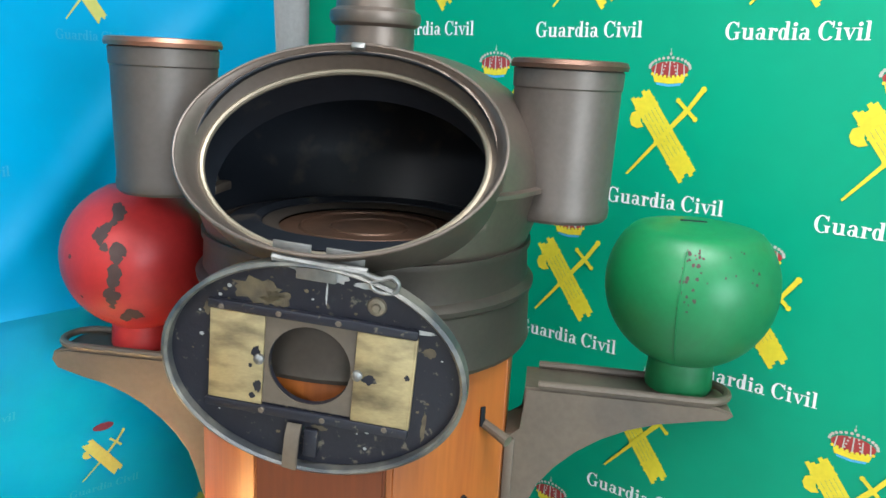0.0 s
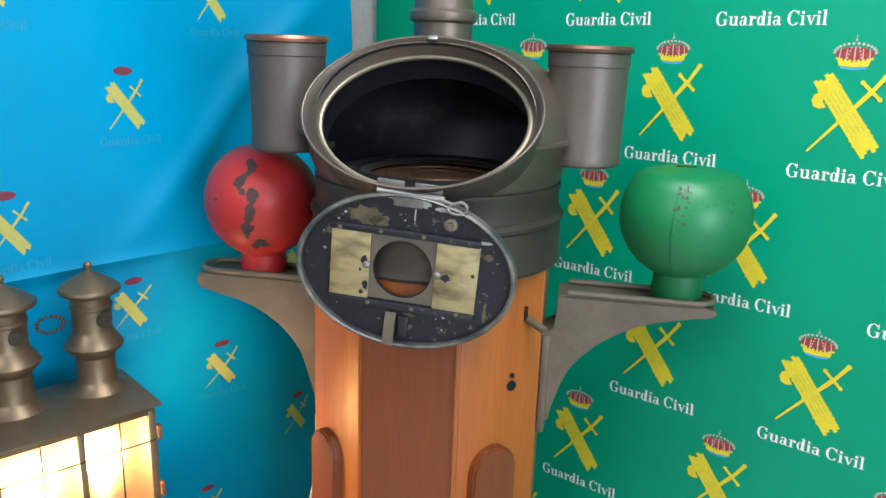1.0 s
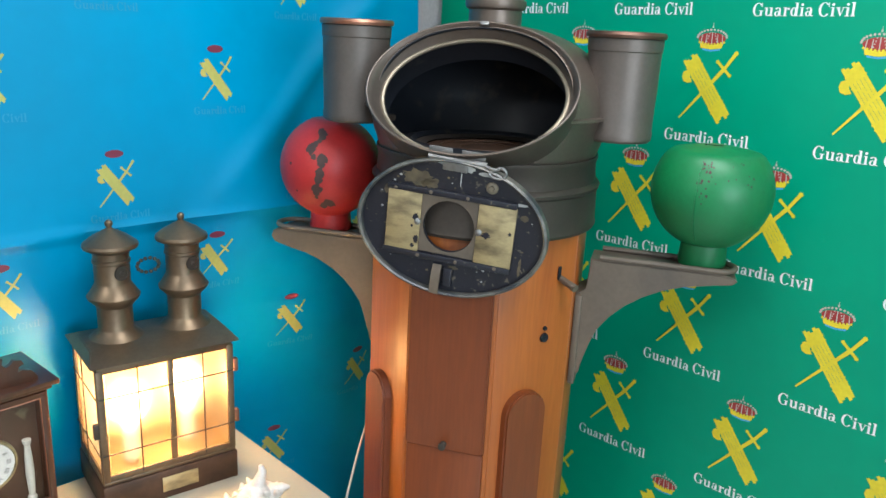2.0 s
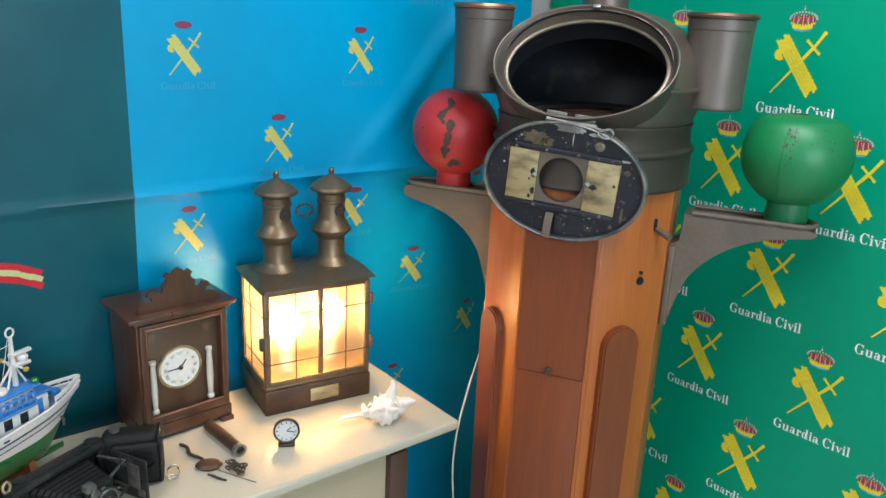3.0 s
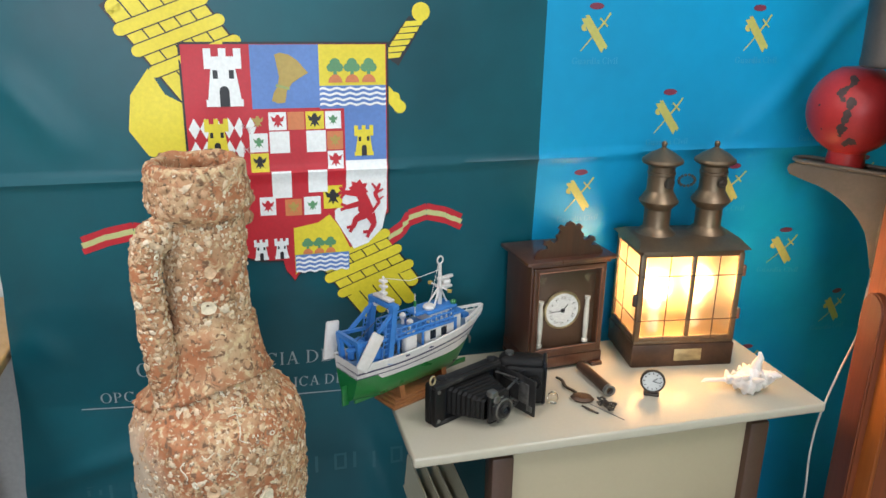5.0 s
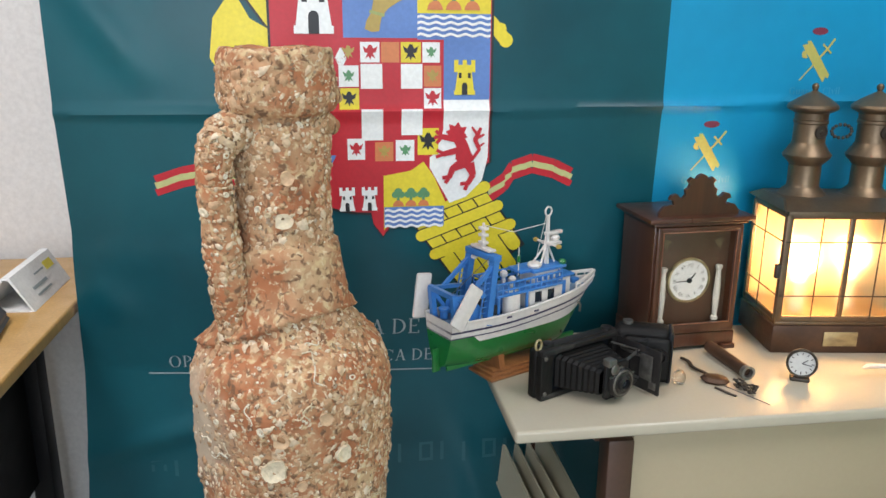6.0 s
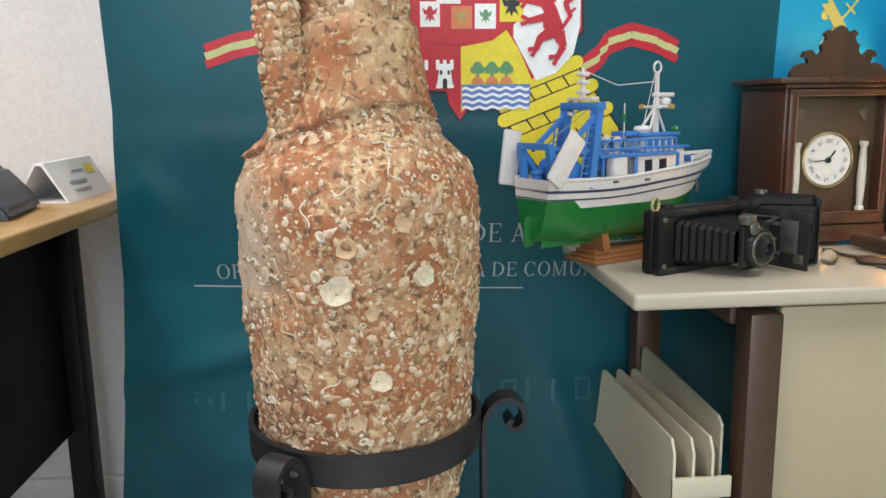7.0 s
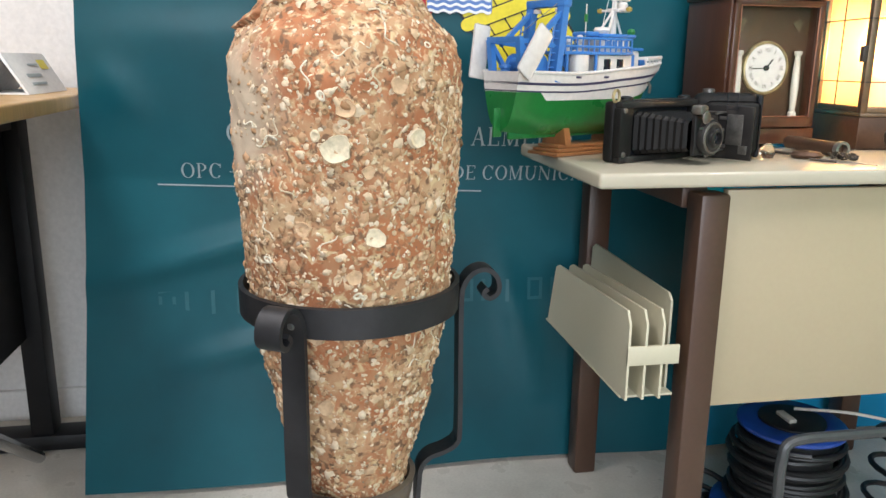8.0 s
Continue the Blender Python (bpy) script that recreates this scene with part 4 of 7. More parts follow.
for k in range(18):
    x = -1.12 + k * 0.052
    ink("show_through_mark", [rect(x, 0.387, x + 0.008, 0.437)] if k % 3 else [rect(x, 0.387, x + 0.034, 0.394), rect(x, 0.430, x + 0.034, 0.437), rect(x, 0.394, x + 0.007, 0.430), rect(x + 0.027, 0.394, x + 0.034, 0.430)], "dim", 0.0010, 0)


# ---------------------------------------------------------------- binnacle: x to its right, -y to its front
BIN = pose(-0.590, 0.897, 0, 0, 0, 28.7)
binn = thing("ship_binnacle", BIN, "wooden ship's binnacle with bronze hood and opened oval door", "binnacle")
APO = 0.204


def octagon(a, turn=22.5):
    r = a / math.cos(radians(22.5))
    return [(r * math.cos(radians(turn + 45 * k)), r * math.sin(radians(turn + 45 * k))) for k in range(8)]


def facet(k):
    """Pose of facet k (0 = front, 1 = front right, -1 = front left): x along it, -y outward."""
    return pose(0, 0, 0, 0, 0, 45 * k) @ Matrix.Translation((0, -APO, 0))


for k in range(8):
    bm = BM()
    w = APO * math.tan(radians(22.5)) * 2
    box(bm, (0, 0.011, 0.69), (w - 0.001, 0.022, 1.30), 0.003, facet(k))
    part("stave", bm, M["oak"], binn)
part("plinth", prism(BM(), octagon(APO + 0.03), 0.05, pose(0, 0, 0.025, -90)), M["mahogany"], binn)
bm = prism(BM(), [(-0.077, 0), (0.077, 0), (0.077, 0.335), (0.072, 0.350), (0.060, 0.357), (-0.060, 0.357), (-0.072, 0.350), (-0.077, 0.335)], 0.014, facet(0) @ Matrix.Translation((0, -0.005, 0.898)))
bmesh.ops.bevel(bm, geom=bm.edges[:], offset=0.003, segments=2, affect="EDGES")
part("front_panel", bm, M["mahogany"], binn, "reddish raised panel with a small knob")
bm = box(BM(), (0, -0.003, 0.4875), (0.152, 0.012, 0.819), 0.003, facet(0))
part("lower_panel", bm, M["mahogany"], binn)
knob = lathe(BM(), [(0, 0), (0.006, 0.001), (0.006, 0.006), (0.004, 0.008), (0.0075, 0.012), (0.007, 0.017), (0, 0.019)], 16, facet(0) @ pose(0.0, -0.012, 0.912, 90))
part("panel_knob", knob, M["bronze_dark"], binn)
for k, off, top in ((1, -0.014, 1.022), (-1, -0.020, 1.000)):
    bm = BM()
    hw = 0.046
    arch = [(off - hw, 0.10), (off + hw, 0.10)] + [(off + hw * math.cos(a), top - hw + hw * math.sin(a)) for a in [math.pi * i / 14 for i in range(15)]]
    prism(bm, arch, 0.022, facet(k) @ Matrix.Translation((0, -0.007, 0)))
    bmesh.ops.bevel(bm, geom=[e for e in bm.edges if e.calc_length() < 5], offset=0.004, segments=2, affect="EDGES")
    part("arched_panel", bm, M["mahogany"], binn)
part("peg", tube(BM(), [facet(1) @ Vector((0.050, 0.004, 1.238)), facet(1) @ Vector((0.056, -0.040, 1.228))], [0.006, 0.0075], 10), M["bracket"], binn, "grey wooden peg in its hole")
part("peg_slot", box(BM(), (0.046, -0.002, 1.248), (0.007, 0.003, 0.026), 0.001, facet(1)), M["near_black"], binn)
for z, r in ((1.122, 0.0085), (1.141, 0.004)):
    bm = lathe(BM(), [(0, 0.001), (r * 0.7, 0.0015), (r * 0.75, 0.003), (r, 0.0035), (r * 1.1, 0.0)], 16, facet(1) @ pose(0.024, 0.0, z, 90))
    part("screw_hole", bm, [M["near_black"]], binn)

# metal drum between wood and hood
drum = [(0.200, 1.318), (0.2215, 1.318), (0.2245, 1.324), (0.2225, 1.332), (0.2205, 1.390), (0.2245, 1.394), (0.2255, 1.400), (0.2215, 1.405), (0.2165, 1.408), (0.2145, 1.442), (0.2175, 1.447), (0.2175, 1.455), (0.200, 1.457), (0.200, 1.318)]
part("drum", lathe(BM(), drum, 80), M["bronze_dark"], binn, "dark bronze drum with rolled joints")

# hood: a hollow dome whose front is cut by an oval
OPEN = Matrix.Translation((0, -0.172, 1.573)) @ pose(0, 0, 0, 51, 0, 0) @ Matrix.Translation((0, 0.010, 0))
outer = [(0.212, 1.452), (0.215, 1.462), (0.225, 1.490), (0.232, 1.520), (0.234, 1.527), (0.243, 1.529), (0.243, 1.534), (0.235, 1.536)]
outer += [(0.235 * math.cos(a) ** 0.88, 1.536 + 0.152 * math.sin(a) ** 0.94) for a in [radians(5 + 5.6 * k) for k in range(13)]] + [(0.051, 1.686)]
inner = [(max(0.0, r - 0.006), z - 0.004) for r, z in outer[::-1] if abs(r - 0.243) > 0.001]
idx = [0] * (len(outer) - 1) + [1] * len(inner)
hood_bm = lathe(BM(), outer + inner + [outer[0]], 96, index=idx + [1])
hood_me = finish("hood", hood_bm, [M["bronze"], M["near_black"]])
hood = new("hood", hood_me)
cut_bm = lathe(BM(), [(0, -0.17), (1, -0.17), (1, 0.2), (0, 0.2)], 96, None, (0.176, 0.129))
bmesh.ops.transform(cut_bm, matrix=OPEN, verts=cut_bm.verts[:])
for f in cut_bm.faces:
    f.material_index = 1
cutter = new("cutter", finish("cutter", cut_bm, [M["bronze"], M["near_black"]]))
mod = hood.modifiers.new("opening", "BOOLEAN")
mod.operation, mod.object, mod.solver = "DIFFERENCE", cutter, "EXACT"
bpy.context.view_layer.update()
cut_me = bpy.data.meshes.new_from_object(hood.evaluated_get(bpy.context.evaluated_depsgraph_get()))
hood.modifiers.clear()
hood.data = cut_me
bpy.data.objects.remove(cutter)
hood.parent = binn
tagged(hood, "dull bronze dome with a near-black inside")
bm = lathe(BM(), [(0.1660, -0.036), (0.1685, -0.031), (0.1720, -0.026), (0.1800, -0.010), (0.1858, 0.0005), (0.1880, 0.0020), (0.1900, 0.0005), (0.1900, -0.004), (0.1870, -0.030), (0.1830, -0.070), (0.176, -0.090)], 96, OPEN, (1.0, 0.735))
part("opening_collar", bm, M["bronze"], hood, "flared bronze collar round the oval opening")
part("rim_bead", tube(BM(), [OPEN @ Vector((0.1675 * math.cos(a), 0.1235 * math.sin(a), -0.031)) for a in [2 * math.pi * k / 96 for k in range(96)]], 0.0042, 8, True), M["rim"], hood, "worn brass bead inside the collar")
part("collar_lining", lathe(BM(), [(0.1662, -0.0365), (0.1790, -0.046), (0.1775, -0.070), (0.1725, -0.092)], 96, OPEN, (1.0, 0.735)), M["near_black"], hood)
part("collar_edge", tube(BM(), [OPEN @ Vector((0.1885 * math.cos(a), 0.1386 * math.sin(a), 0.0005)) for a in [2 * math.pi * k / 96 for k in range(96)]], 0.0024, 8, True), M["bronze"], hood)
part("catch", box(BM(), (0, 0.134, 0.003), (0.016, 0.008, 0.006), 0.001, OPEN), M["zinc"], hood)
neck = [(0.050, 1.680), (0.050, 1.712), (0.056, 1.716), (0.058, 1.722), (0.057, 1.730), (0.050, 1.735), (0.049, 1.748), (0.045, 1.765), (0.034, 1.785), (0.022, 1.796), (0.020, 1.815), (0.026, 1.825), (0.022, 1.842), (0, 1.85)]
part("chimney", lathe(BM(), neck, 48), M["bronze"], hood, "turned bronze cap on the dome")
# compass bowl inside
part("compass_ring", lathe(BM(), [(0.185, 1.440), (0.185, 1.462), (0.150, 1.468), (0.142, 1.462), (0.142, 1.448), (0.185, 1.440)], 64), M["near_black"], binn)
part("compass_bezel", lathe(BM(), [(0.141, 1.452), (0.141, 1.460), (0.134, 1.461), (0.120, 1.455), (0.141, 1.452)], 64), M["bronze_dark"], binn)
part("compass_card", lathe(BM(), [(0, 1.452), (0.05, 1.452), (0.052, 1.454), (0.054, 1.452), (0.09, 1.452), (0.092, 1.455), (0.095, 1.452), (0.1205, 1.452), (0.1205, 1.440), (0, 1.440)], 64), M["plinth"], binn, "brown compass card with raised rings")

# oval door hanging open below the hood
DOOR = Matrix.Translation((-0.003, -0.232, 1.342)) @ pose(0, 0, 0, 3, 0, 0) @ pose(0, 0, 0, 0, 4.0, 0)
door = new("oval_door", None)
bm = BM()
n = 72
hole, edge = [], []
for y in (-0.003, 0.003):
    hole.append([bm.verts.new((-0.004 + 0.046 * math.cos(2 * math.pi * i / n), y, 0.002 + 0.046 * math.sin(2 * math.pi * i / n))) for i in range(n)])
    edge.append([bm.verts.new((0.164 * math.cos(2 * math.pi * i / n), y, 0.117 * math.sin(2 * math.pi * i / n))) for i in range(n)])
for a, b in ((hole[0], edge[0]), (edge[0], edge[1]), (edge[1], hole[1]), (hole[1], hole[0])):
    for i in range(n):
        bm.faces.new((a[i], a[(i + 1) % n], b[(i + 1) % n], b[i]))
bpy.data.objects.remove(door)
bmesh.ops.transform(bm, matrix=DOOR, verts=bm.verts[:])
door = part("oval_door", bm, M["navy"], binn, "chipped navy door with a brass sliding shutter")
bm = lathe(BM(), [(0.1635, 0.005), (0.1635, -0.014), (0.1665, -0.017), (0.171, -0.014), (0.1715, 0.004), (0.1675, 0.007), (0.1635, 0.005)], 96, DOOR @ pose(0, 0, 0, -90) @ Matrix.Diagonal((1, 1, 1, 1)), (1, 0.722))
part("door_rim", bm, M["navy_edge"], door, "worn grey-green rim")
F0 = DOOR @ Matrix.Translation((-0.004, -0.003, 0.002))
for z in (0.058, -0.060):
    part("shutter_rail", box(BM(), (0.0, -0.004, z), (0.232, 0.008, 0.011), 0.002, F0), M["navy"], door)
part("shutter_edge", box(BM(), (0.114, -0.003, -0.001), (0.005, 0.006, 0.108), 0.001, F0), M["brass"], door)
bm = BM()
pts = 40
ring0 = [bm.verts.new((0.0465 * math.cos(2 * math.pi * i / pts), -0.003, 0.0465 * math.sin(2 * math.pi * i / pts))) for i in range(pts)]
ring1 = []
for i in range(pts):
    a = 2 * math.pi * i / pts
    s = min(0.058 / max(abs(math.cos(a)), 1e-6), 0.052 / max(abs(math.sin(a)), 1e-6))
    ring1.append(bm.verts.new((s * math.cos(a), -0.003, s * math.sin(a))))
for i in range(pts):
    bm.faces.new((ring0[i], ring0[(i + 1) % pts], ring1[(i + 1) % pts], ring1[i]))
backed(bm, (0, 0.002, 0))
bmesh.ops.transform(bm, matrix=F0, verts=bm.verts[:])
part("shutter_plate", bm, M["bracket"], door)
for x in (-0.082, 0.082):
    leaf = part("shutter_leaf", box(BM(), (x, -0.005, -0.001), (0.062, 0.003, 0.106), 0.0008, F0), M["brass"], door, "scratched brass shutter leaf")
    part("shutter_knob", lathe(BM(), [(0, 0), (0.006, 0), (0.006, 0.004), (0.003, 0.006), (0, 0.0065)], 12, F0 @ pose(x - math.copysign(0.027, x), -0.0065, 0.002, 90)), M["zinc"], leaf)
for x, z in ((-0.100, 0.056), (-0.036, 0.058), (0.030, 0.058), (0.09, -0.058), (-0.05, -0.060), (0.02, -0.060)):
    part("rail_screw", lathe(BM(), [(0, 0.0015), (0.003, 0.001), (0.0035, 0)], 10, F0 @ pose(x, -0.008, z, 90)), M["bracket"], door)
part("bolt_head", lathe(BM(), [(0, 0.006), (0.004, 0.006), (0.005, 0.003), (0.0095, 0.002), (0.011, 0)], 12, DOOR @ pose(0.064, -0.003, 0.083, 90)), M["rim"], door)
strap = tube(BM(), [DOOR @ Vector(p) for p in ((-0.016, -0.006, -0.070), (-0.016, -0.013, -0.082), (-0.016, -0.017, -0.104), (-0.016, -0.017, -0.121))], 0.005, flat=(0.017, 0.003))
part("latch_strap", strap, M["bracket"], door)
part("latch_block", box(BM(), (0.004, -0.006, -0.090), (0.016, 0.009, 0.034), 0.002, DOOR), M["navy"], door)
rw = random.Random(31)


def worn_patch(cx, cz, rx, rz, lift, material, name="worn_patch"):
    """Bare place in the paint: ragged outline, lying on the door's face."""
    bm = BM()
    n_ = 22
    ring_ = [bm.verts.new(DOOR @ Vector((cx + rx * rw.uniform(0.62, 1.12) * math.cos(2 * math.pi * k / n_), lift, cz + rz * rw.uniform(0.62, 1.12) * math.sin(2 * math.pi * k / n_)))) for k in range(n_)]
    mid = bm.verts.new(DOOR @ Vector((cx, lift, cz)))
    for k in range(n_):
        bm.faces.new((mid, ring_[k], ring_[(k + 1) % n_]))
    part(name, bm, material, door)


for cx, cz, rx, rz, key in ((-0.066, 0.081, 0.034, 0.015, "tan"), (-0.044, 0.074, 0.018, 0.010, "tan"), (-0.122, 0.052, 0.006, 0.010, "tan"), (0.126, 0.040, 0.010, 0.006, "tan"), (0.012, 0.108, 0.026, 0.007, "lime"), (-0.016, 0.113, 0.020, 0.005, "lime"),
                            (0.052, 0.104, 0.018, 0.004, "lime"), (0.009, 0.090, 0.0012, 0.016, "lime"), (0.012, -0.072, 0.010, 0.004, "tan"), (0.128, -0.05, 0.003, 0.020, "tan"), (0.118, 0.062, 0.014, 0.003, "lime")):
    worn_patch(cx, cz, rx, rz, -0.0034, M[key])
for k in range(46):
    a = rw.uniform(0, 6.28)
    q = rw.uniform(0.62, 0.95)
    s = rw.uniform(0.0008, 0.0026)
    worn_patch(0.160 * q * math.cos(a), 0.113 * q * math.sin(a), s * 1.3, s, -0.0036, M["tan"] if k % 3 else M["lime"], "paint_chip")
for cx, cz, rx, rz in ((-0.063, 0.010, 0.006, 0.010), (-0.060, -0.030, 0.005, 0.008), (-0.066, -0.042, 0.004, 0.004), (0.064, 0.000, 0.009, 0.006), (-0.069, -0.006, 0.0025, 0.003), (0.105, 0.010, 0.003, 0.004)):
    worn_patch(cx, cz, rx, rz, -0.0100, M["navy"], "tarnish_spot")
bm = BM()
tube(bm, [DOOR @ Vector((-0.05, -0.010, 0.124)), DOOR @ Vector((0.052, -0.010, 0.121))], 0.0055, 10)
hinge = part("hinge_barrel", bm, M["zinc"], door, "grey hinge barrel with a bent wire pin")
for x in (-0.032, 0.026):
    part("hinge_leaf", box(BM(), (x, -0.003, 0.131), (0.042, 0.003, 0.018), 0.001, DOOR), M["zinc"], hinge)
part("hinge_leaf", box(BM(), (-0.003, -0.006, 0.112), (0.044, 0.003, 0.020), 0.001, DOOR), M["zinc"], hinge)
loop = [(0.050, 0, 0.121), (0.066, 0, 0.118), (0.078, 0, 0.122), (0.086, 0, 0.116), (0.083, 0, 0.106), (0.071, 0, 0.104), (0.062, 0, 0.106), (0.058, 0, 0.112), (0.064, 0, 0.117)]
part("hinge_pin", tube(BM(), [DOOR @ (p + Vector((0, -0.014, 0))) for p in spline(loop, 5)], 0.0028, 8), M["zinc"], hinge)


# side lamp housings on the hood
def lamp_pot(x, f):
    m = Matrix.Translation((x, -f, 0))
    pot = part("side_lamp_housing", lathe(BM(), [(0, 1.492), (0.0595, 1.492), (0.0630, 1.496), (0.0640, 1.508), (0.0625, 1.512), (0.0650, 1.650), (0.0665, 1.652), (0.0670, 1.672), (0.0625, 1.676), (0.0600, 1.600), (0, 1.598)], 48, m), M["pot"], binn, "cylindrical sooty bronze lamp housing with copper rim")
    part("lid", lathe(BM(), [(0.0585, 1.674), (0.0705, 1.674), (0.0715, 1.679), (0.0690, 1.684), (0.0620, 1.685), (0.058, 1.680), (0, 1.679), (0, 1.674)], 48, m), M["copper"] if x < 0 else M["old_copper"], pot)
    s = 1 if x > 0 else -1
    part("bracket_tab", box(BM(), (x - s * 0.05, -f + 0.005, 1.500), (0.05, 0.05, 0.012), 0.003), M["bronze_dark"], pot)


lamp_pot(0.248, 0.025)
lamp_pot(-0.258, 0.055)


# arms with the two iron spheres
def arm(s, reach, top=1.245, tip=0.038, gap=0.0):
    low = top - tip
    prof = [(0.205 + gap, top), (reach - 0.02, top), (reach, top - 0.006), (reach + 0.004, top - 0.5 * tip), (reach - 0.004, low + 0.18 * tip)]
    prof += [(reach - 0.012 - (reach - 0.237) * math.sin(a), low - (low - 1.022) * (1 - math.cos(a))) for a in [radians(9 * k) for k in range(1, 11)]] + [(0.205, 1.005)]
    if gap:
        prof += [(0.205, top - 0.072), (0.205 + gap, top - 0.062)]
    bm = prism(BM(), [(s * x, z) for x, z in prof], 0.078)
    bmesh.ops.bevel(bm, geom=[e for e in bm.edges if abs(e.verts[0].co.y - e.verts[1].co.y) < 1e-4], offset=0.003, segments=2, affect="EDGES")
    a = part("side_arm", bm, M["bracket"], binn, "weathered grey bracket with a curved underside")
    rimpts = []
    for k in range(24):
        t = math.pi * k / 23 - math.pi / 2
        rimpts.append((s * (reach - 0.035 + 0.036 * math.cos(t)), 0.036 * math.sin(t), top + 0.005))
    rail = [(s * (0.222 + gap), -0.036, top + 0.005)] + rimpts + [(s * (0.222 + gap), 0.036, top + 0.005)]
    part("arm_rim", tube(BM(), rail, 0.0055, 8), M["bracket"], a)
    part("arm_plate", box(BM(), (s * 0.212, 0, 1.125 if not gap else 1.092), (0.014, 0.09, 0.25 if not gap else 0.19), 0.003), M["bracket"], a)
    return a


def corrector(x, f, r, material, name, label, zc=1.383, foot=-0.136, steps=26):
    m = Matrix.Translation((x, -f, zc))
    prof = [(0, foot), (0.043, foot), (0.0445, foot + 0.006), (0.042, -0.100)]
    prof += [(r * math.cos(a), r * math.sin(a)) for a in [radians(-62 + 5 * k) for k in range(steps)]]
    ztop = prof[-1][1]
    if steps < 24:
        # worn flat crown with a soft shoulder
        ztop = r * 0.705
        prof += [(r * 0.755, r * 0.640), (r * 0.700, r * 0.675), (r * 0.62, r * 0.695)]
    prof += [(r * 0.40, ztop + 0.0035), (r * 0.32, ztop + 0.0052), (0.018, ztop + 0.0060), (0, ztop + 0.0058)]
    s = part(name, lathe(BM(), prof, 56, m), material, binn, label)
    return s, ztop


arm(1, 0.492, 1.261, 0.022, 0.022)
arm(-1, 0.452)
ball, zt = corrector(0.432, -0.020, 0.1110, M["green_iron"], "green_sphere", "green painted iron sphere with chipped seam", 1.407, -0.144, 20)
part("top_slit", box(BM(), (0.425, 0.018, 1.407 + zt + 0.0055), (0.034, 0.007, 0.003), 0.001), M["near_black"], ball)
part("seam_ridge", tube(BM(), [(0.432 - 0.032 * math.cos(a) * 1.0, 0.020 - 0.1070 * math.cos(a), 1.407 + 0.1112 * math.sin(a)) for a in [radians(-50 + 6 * k) for k in range(15)]], 0.0012, 6), M["green_iron"], ball)
rnd = random.Random(5)


def chips(parent, cx, cy, r, pts, material, cz=1.383):
    """Bare patches: small flat discs lying on the sphere."""
    for az, el, size in pts:
        d = Vector((math.cos(radians(el)) * math.sin(radians(az)), -math.cos(radians(el)) * math.cos(radians(az)), math.sin(radians(el))))
        q = d.to_track_quat("Z", "Y").to_matrix().to_4x4()
        bm = BM()
        vs = [bm.verts.new((size * rnd.uniform(0.6, 1.15) * math.cos(t), size * rnd.uniform(0.6, 1.3) * math.sin(t), -size * size / (2 * r))) for t in [2 * math.pi * k / 11 for k in range(11)]]
        c = bm.verts.new((0, 0, 0))
        for k in range(11):
            bm.faces.new((c, vs[k], vs[(k + 1) % 11]))
        bmesh.ops.transform(bm, matrix=Matrix.Translation(Vector((cx, cy, cz)) + d * (r + 0.0006)) @ q, verts=bm.verts[:])
        part("bare_patch", bm, material, parent)


chips(ball, 0.432, 0.020, 0.1110, [(-12 + rnd.uniform(-5, 5), rnd.uniform(-4, 36), rnd.uniform(0.0012, 0.0030)) for k in range(26)] + [(rnd.uniform(-10, 40), rnd.uniform(14, 36), rnd.uniform(0.001, 0.002)) for k in range(14)], M["rust"], 1.407)
ball, zt = corrector(-0.338, -0.010, 0.1065, M["red_iron"], "red_sphere", "red painted iron sphere with bare streak")
streak = [(6 + 6 * math.sin(k * 0.9) - k * 0.3, 50 - 4.6 * k, 0.0085 + 0.003 * math.sin(k * 1.7)) for k in range(8)]
streak += [(14 - k * 1.0, 16 - 5.5 * k, 0.0085 + 0.004 * math.sin(k * 2.1 + 1)) for k in range(9)] + [(-26, 8, 0.004), (-20, -22, 0.003), (20, -36, 0.012), (14, -40, 0.010), (26, -38, 0.008)]
chips(ball, -0.338, 0.010, 0.1065, streak, M["rust"])


# ---------------------------------------------------------------- desk
desk = thing("desk", pose(0, 0, 0), "small cream laminate desk on brown steel legs", "desk")
DX0, DX1, DY0, DY1 = -1.085, -0.652, -0.390, 0.597
part("desktop", box(BM(), ((DX0 + DX1) / 2, (DY0 + DY1) / 2, 0.729), (DX1 - DX0, DY1 - DY0, 0.024), 0.006, seg=3), M["cream"], desk)
part("modesty_panel", box(BM(), (-0.690, 0.123, 0.525), (0.016, 0.575, 0.366), 0.002), M["cream_panel"], desk)
for x, y in ((-0.690, -0.192), (-0.690, 0.436), (-1.098, -0.218), (-1.098, 0.436)):
    part("leg", box(BM(), (x, y, 0.352), (0.050, 0.050, 0.704), 0.006), M["brown"], desk)
for y in (-0.192, 0.436):
    part("top_bar", box(BM(), (-0.894, y - 0.01, 0.692), (0.356, 0.045, 0.035), 0.004), M["brown"], desk)
part("back_bar", box(BM(), (-1.098, 0.109, 0.692), (0.03, 0.60, 0.035), 0.004), M["brown"], desk)

